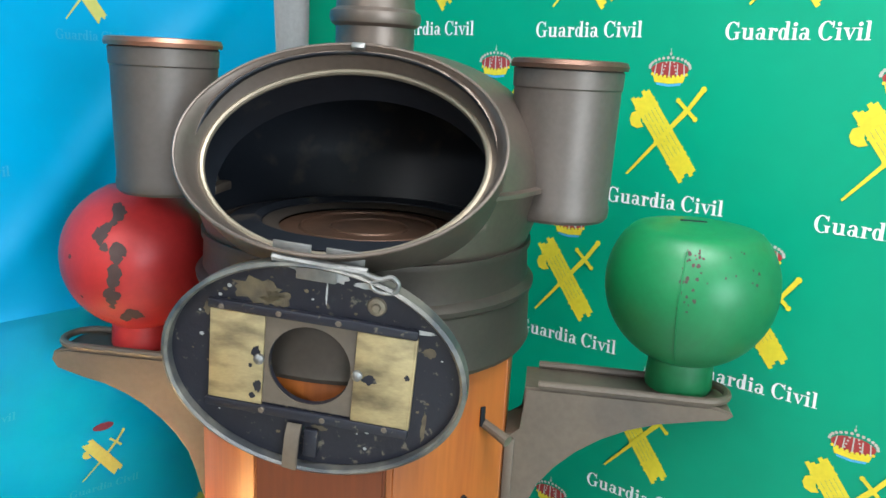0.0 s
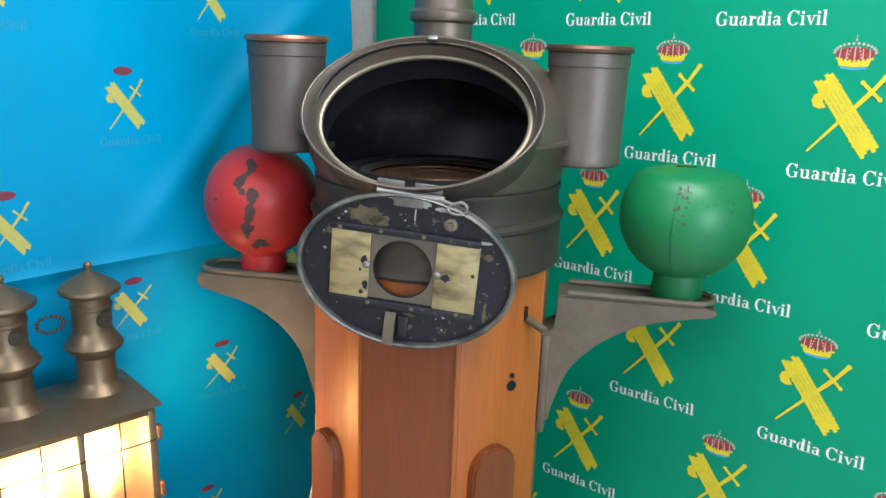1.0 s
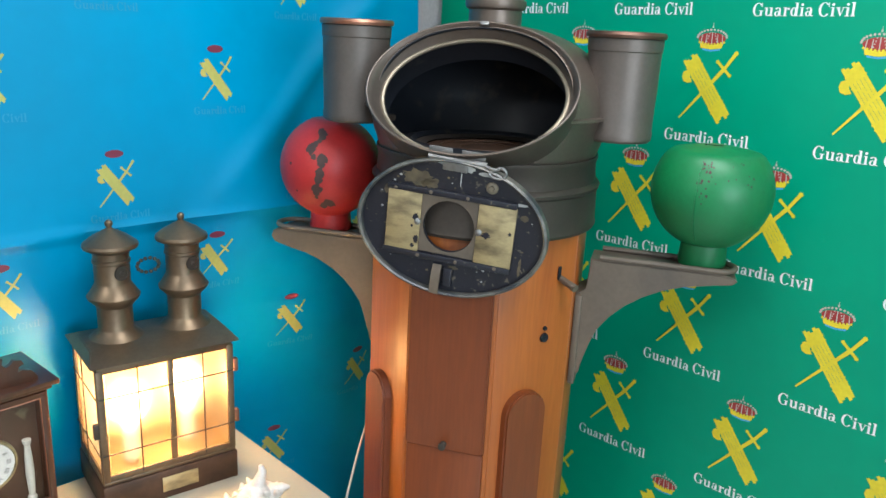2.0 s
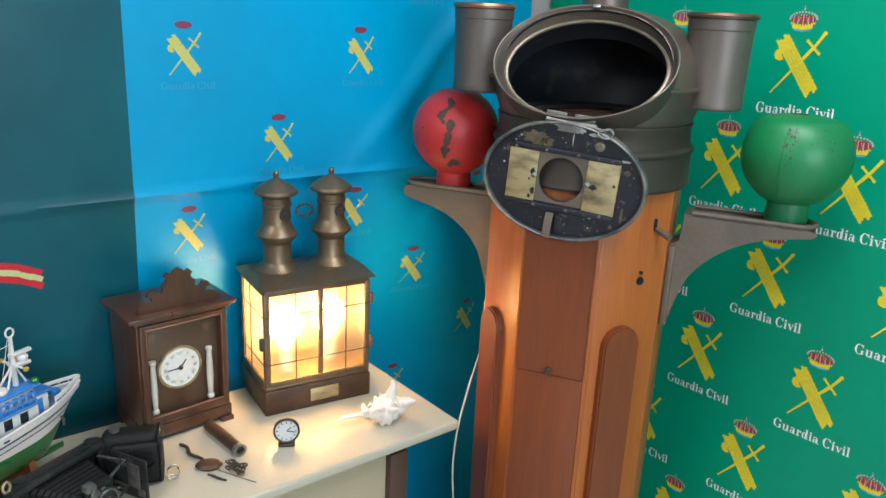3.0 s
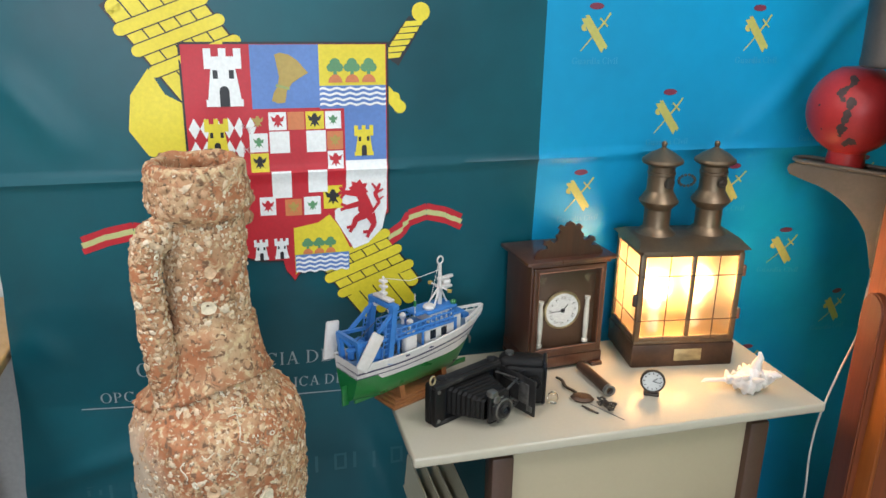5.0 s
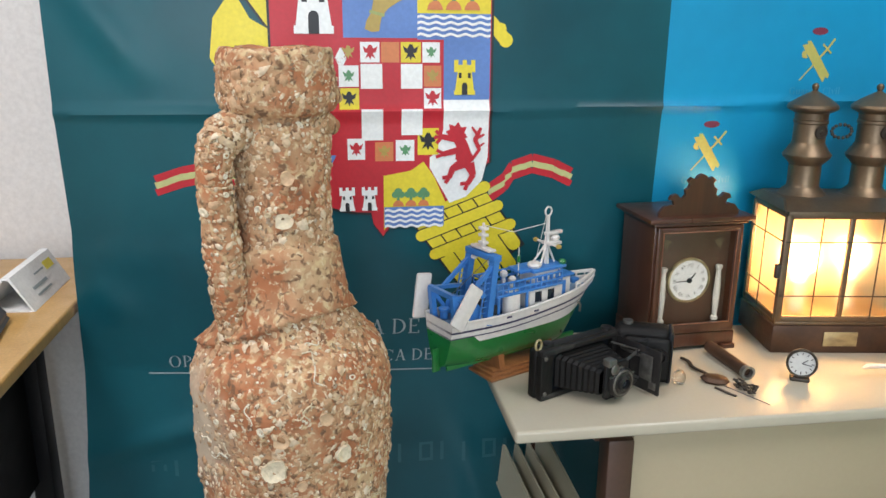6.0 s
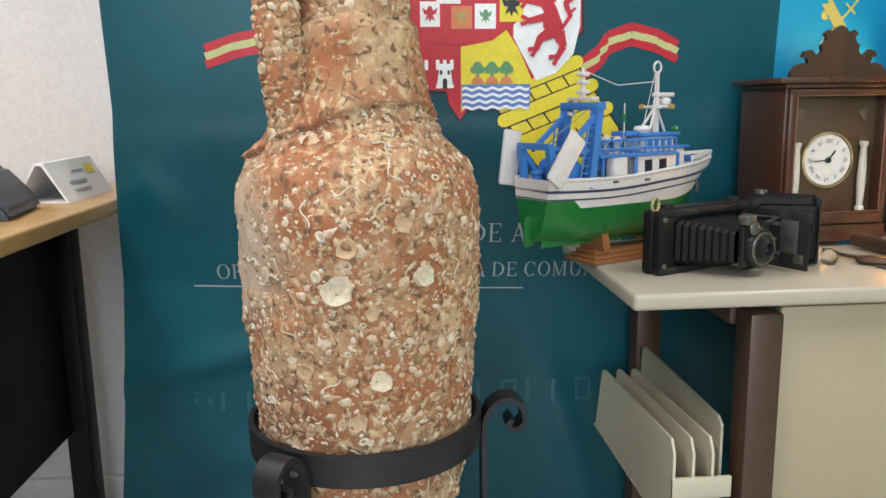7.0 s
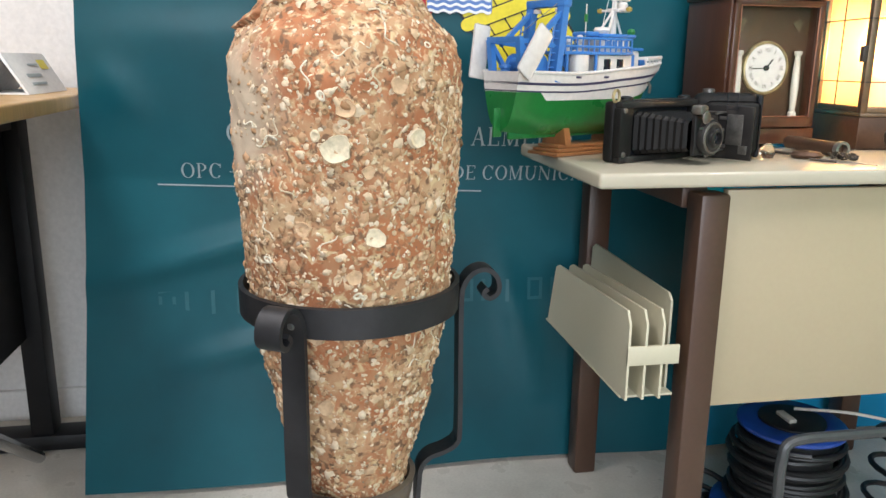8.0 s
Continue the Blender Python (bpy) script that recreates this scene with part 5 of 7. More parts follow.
rack = thing("file_rack", pose(0, 0, 0), "cream plastic hanging file rack under the desk", "file rack")
for k in range(4):
    y = -0.320 + 0.0285 * k
    lift = 0.022 if k == 3 else 0.0
    prof = [(-0.662, 0.372), (-0.662, 0.500), (-0.675, 0.520), (-1.015, 0.505 + lift), (-1.030, 0.498 + lift), (-1.070, 0.372)]
    if k == 3:
        prof = [(-0.700, 0.372), (-0.700, 0.525), (-0.712, 0.535), (-1.040, 0.540), (-1.056, 0.53), (-1.070, 0.372)]
    part("divider", prism(BM(), prof, 0.004, Matrix.Translation((0, y, 0))), M["cream_rack"], rack)
part("front_bar", box(BM(), (-0.664, -0.278, 0.447), (0.006, 0.088, 0.032), 0.001), M["cream_rack"], rack)
part("tray", box(BM(), (-0.88, -0.277, 0.370), (0.40, 0.092, 0.004), 0.001), M["cream_rack"], rack)
part("hook", box(BM(), (-0.88, -0.2315, 0.50), (0.30, 0.005, 0.05), 0.001), M["cream_rack"], rack)


# ---------------------------------------------------------------- lantern
LAN = pose(-0.990, 0.376, 0.741, 0, 0, 82)
lan = thing("ship_lantern", LAN, "copper twin-chimney ship's lantern lit from inside, on the desk", "lantern")
LW, LD = 0.258, 0.174
part("base", box(BM(), (0, 0, 0.031), (LW + 0.010, LD + 0.012, 0.062), 0.004), M["plinth"], lan, "stained dark copper base box")
part("name_plate", box(BM(), (0.012, -LD / 2 - 0.0075, 0.033), (0.072, 0.003, 0.032), 0.001), M["brass"], lan, "plain brass plate")
part("base_ledge", box(BM(), (0, 0, 0.066), (LW + 0.004, LD + 0.004, 0.008), 0.002), M["lantern"], lan)
for x in (-LW / 2, LW / 2):
    for y in (-LD / 2, LD / 2):
        part("corner_post", box(BM(), (x * 0.965, y * 0.95, 0.185), (0.014, 0.014, 0.232), 0.002), M["lantern"], lan)
for y in (-LD / 2 * 0.95,):
    part("middle_post", box(BM(), (0.006, y, 0.185), (0.011, 0.010, 0.232), 0.002), M["lantern"], lan)
for s in (-1, 1):
    part("top_rail", box(BM(), (0, s * LD / 2 * 0.95, 0.302), (LW, 0.012, 0.018), 0.002), M["lantern"], lan)
    part("top_rail", box(BM(), (s * LW / 2 * 0.965, 0, 0.302), (0.012, LD - 0.02, 0.018), 0.002), M["lantern"], lan)
    part("bottom_rail", box(BM(), (0, s * LD / 2 * 0.95, 0.076), (LW, 0.012, 0.012), 0.002), M["lantern"], lan)
    part("bottom_rail", box(BM(), (s * LW / 2 * 0.965, 0, 0.076), (0.012, LD - 0.02, 0.012), 0.002), M["lantern"], lan)
part("back_plate", box(BM(), (0, LD / 2 * 0.9, 0.185), (LW - 0.02, 0.003, 0.222)), M["reflector"], lan, "tarnished inner reflector")
for cx, w in ((-0.0575, 0.114), (0.0665, 0.106)):
    p = part("glass_pane", box(BM(), (cx, -LD / 2 * 0.95, 0.188), (w, 0.003, 0.213)), M["pane"], lan, "wavy glass pane with wire guard")
    p.visible_shadow = False
for s in (-1, 1):
    p = part("glass_pane", box(BM(), (s * LW / 2 * 0.965, 0, 0.188), (0.003, LD - 0.03, 0.213)), M["pane"], lan)
    p.visible_shadow = False
fy = -LD / 2 - 0.004
for z in (0.128, 0.245):
    part("guard_wire", tube(BM(), [(-LW / 2, fy, z), (LW / 2, fy, z)], 0.0014, 6), M["bronze_dark"], lan)
    for s in (-1, 1):
        part("guard_wire", tube(BM(), [(s * (LW / 2 + 0.004), -LD / 2, z), (s * (LW / 2 + 0.004), LD / 2, z)], 0.0014, 6), M["bronze_dark"], lan)
for x in (-0.058, 0.067):
    part("guard_wire", tube(BM(), [(x, fy - 0.002, 0.078), (x, fy - 0.002, 0.300)], 0.0014, 6), M["bronze_dark"], lan)
for s in (-1, 1):
    part("guard_wire", tube(BM(), [(s * (LW / 2 + 0.006), 0.0, 0.078), (s * (LW / 2 + 0.006), 0.0, 0.300)], 0.0014, 6), M["bronze_dark"], lan)
for z in (0.135, 0.250):
    part("side_clip", box(BM(), (LW / 2 + 0.011, -LD / 2 + 0.012, z), (0.010, 0.012, 0.028), 0.002), M["copper"], lan)
part("side_clip", box(BM(), (-LW / 2 - 0.006, -LD / 2 + 0.004, 0.180), (0.012, 0.012, 0.03), 0.002), M["bronze_dark"], lan)
bm = BM()
w, d = LW / 2 + 0.014, LD / 2 + 0.014
lo = [bm.verts.new((x, y, 0.311)) for x, y in ((-w, -d), (w, -d), (w, d), (-w, d))]
hi = [bm.verts.new((x * 0.90, y * 0.55, 0.330)) for x, y in ((-w, -d), (w, -d), (w, d), (-w, d))]
bm.faces.new(lo)
bm.faces.new(hi)
for k in range(4):
    bm.faces.new((lo[k], lo[(k + 1) % 4], hi[(k + 1) % 4], hi[k]))
bmesh.ops.bevel(bm, geom=bm.edges[:], offset=0.002, segments=2, affect="EDGES")
part("roof", bm, M["lantern"], lan, "low hipped copper roof")
CH = [(0.050, 0.322), (0.050, 0.330), (0.046, 0.334), (0.034, 0.345), (0.0325, 0.349), (0.0325, 0.392), (0.036, 0.397), (0.0475, 0.409), (0.0485, 0.414), (0.045, 0.418), (0.0335, 0.437), (0.0325, 0.441), (0.0325, 0.478), (0.0345, 0.480), (0.0345, 0.485), (0.0325, 0.487), (0.0335, 0.500),
      (0.049, 0.508), (0.0505, 0.512), (0.049, 0.517), (0.032, 0.530), (0.014, 0.540), (0.008, 0.543), (0.0045, 0.546), (0.007, 0.551), (0.007, 0.556), (0.004, 0.560), (0, 0.561)]
for x in (-0.066, 0.069):
    c = part("chimney", lathe(BM(), CH, 40, Matrix.Translation((x, 0.004, 0))), M["lantern"], lan, "turned brass chimney with a capped top")
    m = pose(x + 0.009, 0.004 - 0.0318, 0.463, 90, 0, 15)
    part("rosette", lathe(BM(), [(0, 0.003), (0.004, 0.003), (0.005, 0.0015), (0.011, 0.0012), (0.0115, 0.003), (0.014, 0.003), (0.0145, 0.0), (0, 0)], 20, m), M["bronze_dark"], c)
bm = BM()
for k in range(14):
    a = 2 * math.pi * k / 14
    bmesh.ops.create_icosphere(bm, subdivisions=1, radius=0.0042, matrix=Matrix.Translation((0.0015 + 0.021 * math.cos(a), 0.004, 0.462 + 0.014 * math.sin(a))))
ch = part("chain", bm, M["bronze_dark"], lan, "short bead chain between the chimneys")
for x, y, r in ((-0.060, -0.022, 0.040), (0.064, 0.005, 0.036)):
    prof = [(0, -r)] + [(r * math.cos(a), r * math.sin(a)) for a in [radians(-75 + 15 * k) for k in range(9)]] + [(0.014, 0.040), (0.013, 0.050), (0, 0.050)]
    b = part("bulb", lathe(BM(), prof, 24, Matrix.Translation((x, y, 0.196)) @ pose(0, 0, 0, 180)), M["bulb"], lan, "glowing light bulb")
    part("socket", lathe(BM(), [(0, 0), (0.016, 0), (0.016, 0.05), (0.014, 0.070), (0, 0.070)], 20, Matrix.Translation((x, y, 0.072))), M["ceramic"], lan)

# white flex running down behind the desk
bm = tube(BM(), spline([(-0.762, 0.758, 0.975), (-0.762, 0.757, 0.860), (-0.762, 0.722, 0.752), (-0.762, 0.690, 0.634), (-0.762, 0.681, 0.525), (-0.762, 0.690, 0.384), (-0.775, 0.70, 0.15), (-0.80, 0.69, 0.006)], 8), 0.0026, 8)
single("white_cable", bm, M["cord"], "thin white electric flex hanging beside the desk", "cable")


# ---------------------------------------------------------------- mantel clock
CLK = pose(-1.030, 0.059, 0.741, 0, 0, 94)
clock = thing("mantel_clock", CLK, "dark walnut mantel clock with glazed front on the desk", "clock")
CW, CD = 0.202, 0.146
part("case_side", box(BM(), (-CW / 2 + 0.007, 0, 0.160), (0.014, CD, 0.250), 0.002), M["walnut"], clock)
part("case_side", box(BM(), (CW / 2 - 0.007, 0, 0.160), (0.014, CD, 0.250), 0.002), M["walnut"], clock)
part("case_back", box(BM(), (0, CD / 2 - 0.004, 0.160), (CW - 0.03, 0.008, 0.250), 0.001), M["walnut"], clock)
part("dial_board", box(BM(), (0, -0.050, 0.165), (CW - 0.03, 0.004, 0.236), 0.001), M["clock_back"], clock, "dark board with gold corner leaves")
for z, t, g in ((0.290, 0.010, 0.022), (0.281, 0.008, 0.010)):
    part("cornice", box(BM(), (0, -0.004, z), (CW + g * 2 - 0.008, CD + g, t), 0.003), M["walnut"], clock)
part("base_block", box(BM(), (0, -0.002, 0.024), (CW + 0.004, CD + 0.008, 0.030), 0.003), M["walnut"], clock)
for x in (-CW / 2 + 0.012, CW / 2 - 0.012):
    for y in (-CD / 2, CD / 2 - 0.012):
        part("foot", box(BM(), (x, y, 0.005), (0.030, 0.026, 0.011), 0.002), M["walnut"], clock)
crest = [(-0.090, 0.0), (-0.090, 0.010), (-0.080, 0.022), (-0.067, 0.026), (-0.058, 0.024), (-0.061, 0.034), (-0.070, 0.036), (-0.066, 0.045), (-0.054, 0.048), (-0.047, 0.041), (-0.040, 0.038), (-0.034, 0.045), (-0.036, 0.056), (-0.029, 0.060), (-0.026, 0.068), (-0.032, 0.074), (-0.024, 0.081), (-0.014, 0.077), (-0.009, 0.084), (0.0, 0.088)]
crest += [(-x, z) for x, z in crest[-2::-1]]
bm = prism(BM(), crest, 0.009, Matrix.Translation((0, -CD / 2 + 0.012, 0.294)))
part("carved_crest", bm, M["walnut"], clock, "scrolled carved cresting")
fr = -CD / 2
for x, z, w, h in ((-0.091, 0.160, 0.012, 0.232), (0.091, 0.160, 0.012, 0.232), (0, 0.270, 0.194, 0.011), (0, 0.051, 0.194, 0.020)):
    part("door_frame", box(BM(), (x, fr - 0.003, z), (w, 0.012, h), 0.003), M["walnut"], clock)
bead = [(-0.084, fr - 0.008, 0.062), (0.084, fr - 0.008, 0.062), (0.084, fr - 0.008, 0.264), (-0.084, fr - 0.008, 0.264)]
part("brass_bead", tube(BM(), bead, 0.0014, 6, True), M["copper"], clock)
g = part("glass_pane", box(BM(), (0, fr + 0.002, 0.163), (0.172, 0.002, 0.204)), clear("clock_glass", 0.05, (0.9, 0.86, 0.80), 1.22, 0.05), clock)
g.visible_shadow = False
DIAL = pose(-0.005, -0.0555, 0.152, 90)
dial = part("dial", lathe(BM(), [(0, 0.003), (0.044, 0.003), (0.045, 0.001), (0.045, -0.002), (0, -0.002)], 48, DIAL), M["dial"], clock, "white enamel dial with black numerals")
part("bezel", lathe(BM(), [(0.045, -0.001), (0.0455, 0.005), (0.049, 0.004), (0.0505, -0.001), (0.045, -0.001)], 48, DIAL), M["brass"], dial)
for k, num in enumerate(("XII", "I", "II", "III", "IIII", "V", "VI", "VII", "VIII", "IX", "X", "XI")):
    a = -2 * math.pi * k / 12
    m = DIAL @ Matrix.Rotation(a, 4, "Z") @ Matrix.Translation((0, 0.030, 0.0036))
    part("numeral", text_mesh(num, 0.0112, 0.0, m), M["black"], dial)
for ang, ln_, w in ((-1.28 * math.pi / 6 * 1.0, 0.024, 0.0026), (1.62, 0.033, 0.0020)):
    m = DIAL @ Matrix.Rotation(ang, 4, "Z") @ Matrix.Translation((0, ln_ / 2 - 0.003, 0.0050))
    part("hand", box(BM(), (0, 0, 0), (w, ln_, 0.0008), 0, m), M["black"], dial)
part("hub", lathe(BM(), [(0, 0.0075), (0.005, 0.007), (0.0055, 0.0036)], 16, DIAL), M["black"], dial)
for x in (-0.064, 0.064):
    prof = [(0, 0.066), (0.008, 0.066), (0.008, 0.072), (0.005, 0.075), (0.0062, 0.09), (0.0075, 0.12), (0.0065, 0.155), (0.0048, 0.178), (0.0075, 0.182), (0.0075, 0.188), (0, 0.188)]
    part("white_column", lathe(BM(), prof, 16, Matrix.Translation((x - 0.003, -0.0615, -0.004))), M["silver"], clock, "white alabaster column")
for x in (-0.062, 0.062):
    part("gold_leaf", prism(BM(), [(x - 0.012, 0.236), (x, 0.244), (x + 0.012, 0.238), (x + 0.006, 0.230), (x + 0.003, 0.218), (x - 0.004, 0.226)], 0.001, Matrix.Translation((0, -0.0530, 0))), M["tan"], clock)

# ---------------------------------------------------------------- small desk clock
sc = thing("small_clock", pose(-0.780, 0.213, 0.741, 0, 0, 62) @ Matrix.Scale(1.18, 4), "tiny round table clock on a metal foot", "clock")
SD = pose(0, 0, 0.032, 84)
part("case", lathe(BM(), [(0, -0.010), (0.020, -0.010), (0.0235, -0.006), (0.0245, 0.002), (0.0225, 0.005), (0.0205, 0.004), (0.0205, 0.001), (0, 0.001)], 32, SD), M["bronze_dark"], sc)
part("dial", lathe(BM(), [(0, 0.0022), (0.0205, 0.002), (0.0205, 0.001), (0, 0.001)], 32, SD), M["dial"], sc, "white dial")
for k in range(12):
    part("hour_mark", box(BM(), (0, 0.0165, 0.0025), (0.0013, 0.004, 0.0006), 0, SD @ Matrix.Rotation(k * math.pi / 6, 4, "Z")), M["black"], sc)
for ang, ln_ in ((-0.9, 0.011), (-1.75, 0.016)):
    part("hand", box(BM(), (0, ln_ / 2, 0.0030), (0.0013, ln_, 0.0006), 0, SD @ Matrix.Rotation(ang, 4, "Z")), M["black"], sc)
part("foot", box(BM(), (0, 0.004, 0.0035), (0.030, 0.020, 0.007), 0.002), M["bronze_dark"], sc)

# ---------------------------------------------------------------- murex shell
def murex():
    """Knobbly body whorl with a stepped spire, a long canal and short blunt fronds."""
    rnd = random.Random(11)
    bm = BM()
    n, turns = 26, 60
    rings = []
    for i in range(turns):
        t = i / (turns - 1)
        x = -0.075 + 0.125 * t
        r = 0.0035 + 0.023 * math.exp(-((t - 0.64) / 0.19) ** 2) + 0.006 * max(0.0, 1 - abs(t - 0.90) / 0.10)
        if t > 0.97:
            r *= (1 - t) / 0.03 * 0.9 + 0.1
        ring = []
        for k in range(n):
            a = 2 * math.pi * k / n
            lump = 1 + 0.16 * max(0.0, math.sin(3 * a + t * 4)) + 0.05 * math.sin(t * 70)
            q = Vector((x + 0.004 * math.sin(a), r * lump * math.cos(a), r * lump * 0.86 * math.sin(a)))
            ring.append(bm.verts.new(q * (1 + 0.10 * noise.noise(q * 90))))
        rings.append(ring)
    for a, b in zip(rings, rings[1:]):
        for k in range(n):
            bm.faces.new((a[k], a[(k + 1) % n], b[(k + 1) % n], b[k]))
    bm.faces.new(rings[0][::-1])
    bm.faces.new(rings[-1])
    for row in (0.3, 2.4, 4.5):
        for t in (0.34, 0.44, 0.54, 0.65, 0.77, 0.88):
            a = row + rnd.uniform(-0.25, 0.25)
            x = -0.075 + 0.125 * t
            r = 0.0035 + 0.023 * math.exp(-((t - 0.64) / 0.19) ** 2)
            d = Vector((rnd.uniform(-0.25, 0.35), math.cos(a), 0.86 * math.sin(a))).normalized()
            q = Vector((x, r * 0.75 * math.cos(a), r * 0.65 * math.sin(a)))
            ln_ = rnd.uniform(0.010, 0.020) * (0.7 if t < 0.5 else 1.0)
            bend = Vector((rnd.uniform(-0.4, 0.4), 0, 0.2)) * ln_ * 0.6
            tube(bm, [q, q + d * ln_ * 0.6, q + d * ln_ + bend, q + d * ln_ * 1.25 + bend * 1.5], [0.0075, 0.0052, 0.0034, 0.0012], 7)
    tube(bm, [(0.012, 0.0, 0.012), (0.014, 0.0, 0.030), (0.020, 0.0, 0.044), (0.018, 0.002, 0.053)], [0.013, 0.0085, 0.006, 0.003], 9)
    tube(bm, [(0.030, -0.004, 0.004), (0.046, -0.010, 0.012), (0.056, -0.012, 0.010)], [0.011, 0.007, 0.002], 8)
    return bm


sh = single("sea_shell", murex(), M["shell"], "spiny white murex sea shell lying on the desk", "shell", m=pose(-0.748, 0.445, 0.774, 6, -4, 74) @ Matrix.Scale(1.32, 4), smooth=1.2)

# ---------------------------------------------------------------- model trawler
BOAT = Matrix.Translation((-0.925, -0.316, 0.741)) @ Matrix.Rotation(math.atan2(0.354, -0.175), 4, "Z") @ Matrix.Diagonal((0.97, 1.0, 1.05, 1.0))
boat = thing("model_trawler", BOAT, "white, blue and green model fishing boat on a wooden base", "model boat")
L = 0.205
ST = []
for i in range(25):
    t = i / 24
    x = -L + 0.412 * t - 0.004
    beam = 0.049 * (1 - max(0.0, (t - 0.42) / 0.58) ** 2.9) * (0.90 + 0.10 * min(1, t / 0.25))
    sheer = 0.127 - 0.003 * math.sin(math.pi * min(t, 0.6) / 0.6) + 0.014 * max(0.0, (t - 0.30) / 0.70) ** 1.5
    keel = 0.034 + 0.010 * max(0.0, (0.22 - t) / 0.22) + 0.060 * max(0.0, (t - 0.80) / 0.20) ** 1.6
    rake = 0.070 * max(0.0, (t - 0.60) / 0.40) ** 1.3
    ST.append((x, max(beam, 0.0015), sheer, keel, rake))
WATER = 0.092


def hull_ring(st, zs, inset=0.0):
    x, beam, sheer, keel, rake = st
    pts = []
    for z in zs:
        u = max(0.0, min(1.0, (z - keel) / max(sheer - keel, 1e-4)))
        w = beam * (0.10 + 0.90 * u ** 0.42) - inset
        pts.append((x - rake * (1 - u), max(w, 0.001), z))
    return pts


def hull_band(lo, hi, material, name, label="", out=0.0):
    bm = BM()
    rows = []
    for st in ST:
        a, b = lo(st), hi(st)
        rows.append([hull_ring(st, [a + (b - a) * k / 5], -out)[0] for k in range(6)])
    for s in (-1, 1):
        grid = [[bm.verts.new((x, s * w, z)) for x, w, z in row] for row in rows]
        for i in range(len(grid) - 1):
            for k in range(5):
                bm.faces.new((grid[i][k], grid[i + 1][k], grid[i + 1][k + 1], grid[i][k + 1]))
    # transom
    r0 = rows[0]
    q = [bm.verts.new((x, w, z)) for x, w, z in r0] + [bm.verts.new((x, -w, z)) for x, w, z in r0[::-1]]
    bm.faces.new(q)
    return part(name, bm, material, boat, label)


wl = lambda st: max(st[3], WATER + 0.026 * max(0.0, (st[0] - 0.06) / 0.14) ** 2 + (0.014 if st[0] < -0.15 else 0.0))
hull = hull_band(lambda st: st[3], wl, M["hull_green"], "hull_bottom", "glossy green underside")
hull_band(wl, lambda st: st[2] + 0.010, M["hull_white"], "hull_side", "white topsides with dark stripes")
hull_band(lambda st: st[2] - 0.0205, lambda st: st[2] - 0.0180, M["hull_stripe"], "stripe", "", 0.0006)
hull_band(lambda st: st[2] - 0.0095, lambda st: st[2] - 0.0055, M["hull_stripe"], "stripe", "", 0.0006)
for s in (-1, 1):
    part("gunwale", tube(BM(), [(st[0], s * st[1], st[2] + 0.010) for st in ST], 0.0028, 8), M["hull_white"], boat)
bm = BM()
lv = [bm.verts.new((st[0], st[1] * 0.97, st[2] - 0.002)) for st in ST]
rv = [bm.verts.new((st[0], -st[1] * 0.97, st[2] - 0.002)) for st in ST]
for i in range(len(ST) - 1):
    bm.faces.new((lv[i], lv[i + 1], rv[i + 1], rv[i]))
part("deck", bm, M["deck"], boat)
part("keel", box(BM(), (-0.02, 0, 0.036), (0.34, 0.006, 0.012), 0.002), M["hull_green"], boat)
part("rudder", box(BM(), (-0.214, 0, 0.058), (0.018, 0.004, 0.045), 0.001), M["hull_green"], boat)
# stern counter and scuppers
part("stern_counter", box(BM(), (-0.188, 0, 0.085), (0.036, 0.062, 0.026), 0.006, seg=3), M["hull_green"], boat)
for s in (-1, 1):
    for x in (-0.075, -0.005):
        part("scupper", box(BM(), (x, s * 0.0495, 0.128), (0.012, 0.002, 0.0035), 0.0008), M["hull_stripe"], boat)
    part("anchor", tube(BM(), [(0.120, s * 0.040, 0.120), (0.124, s * 0.043, 0.113), (0.124, s * 0.042, 0.100)], 0.0026, 7), M["nickel"], boat)
# wheelhouse
house = part("wheelhouse", box(BM(), (0.036, 0, 0.144), (0.090, 0.064, 0.040), 0.003), M["hull_white"], boat, "white wheelhouse with dark windows")
part("house_front", box(BM(), (0.096, 0, 0.148), (0.034, 0.046, 0.048), 0.005, seg=3), M["hull_white"], house)
part("front_visor", box(BM(), (0.100, 0, 0.174), (0.040, 0.052, 0.005), 0.0015), M["hull_blue"], house)
for s in (-1, 1):
    for x in (0.014, 0.048):
        part("window", box(BM(), (x, s * 0.0322, 0.147), (0.017, 0.002, 0.020), 0.0006), M["dark_glass"], house)
    part("blue_door", box(BM(), (0.090, s * 0.0232, 0.148), (0.015, 0.002, 0.034), 0.0008), M["hull_blue"], house, "blue rounded side door")
for y in (-0.014, 0, 0.014):
    part("window", box(BM(), (0.1135, y, 0.158), (0.002, 0.010, 0.012), 0.0005), M["dark_glass"], house)
part("bridge_deck", box(BM(), (-0.012, 0, 0.166), (0.176, 0.078, 0.005), 0.001), M["hull_blue"], boat)
part("bridge", box(BM(), (0.046, 0, 0.180), (0.070, 0.050, 0.024), 0.003), M["hull_white"], boat, "low white bridge with blue roof")
for s in (-1, 1):
    for k in range(4):
        part("bridge_window", box(BM(), (0.022 + k * 0.016, s * 0.0252, 0.181), (0.010, 0.002, 0.012), 0.0005), M["hull_blue"], boat)
for z in (0.176, 0.189):
    part("bridge_rail", tube(BM(), [(0.072, -0.037, z), (-0.098, -0.037, z), (-0.098, 0.037, z), (0.072, 0.037, z)], 0.0022, 6, True), M["hull_blue"], boat)
for k in range(13):
    for s in (-1, 1):
        x = -0.098 + k * 0.0142
        part("rail_post", tube(BM(), [(x, s * 0.037, 0.165), (x, s * 0.037, 0.189)], 0.0016, 6), M["hull_blue"], boat)
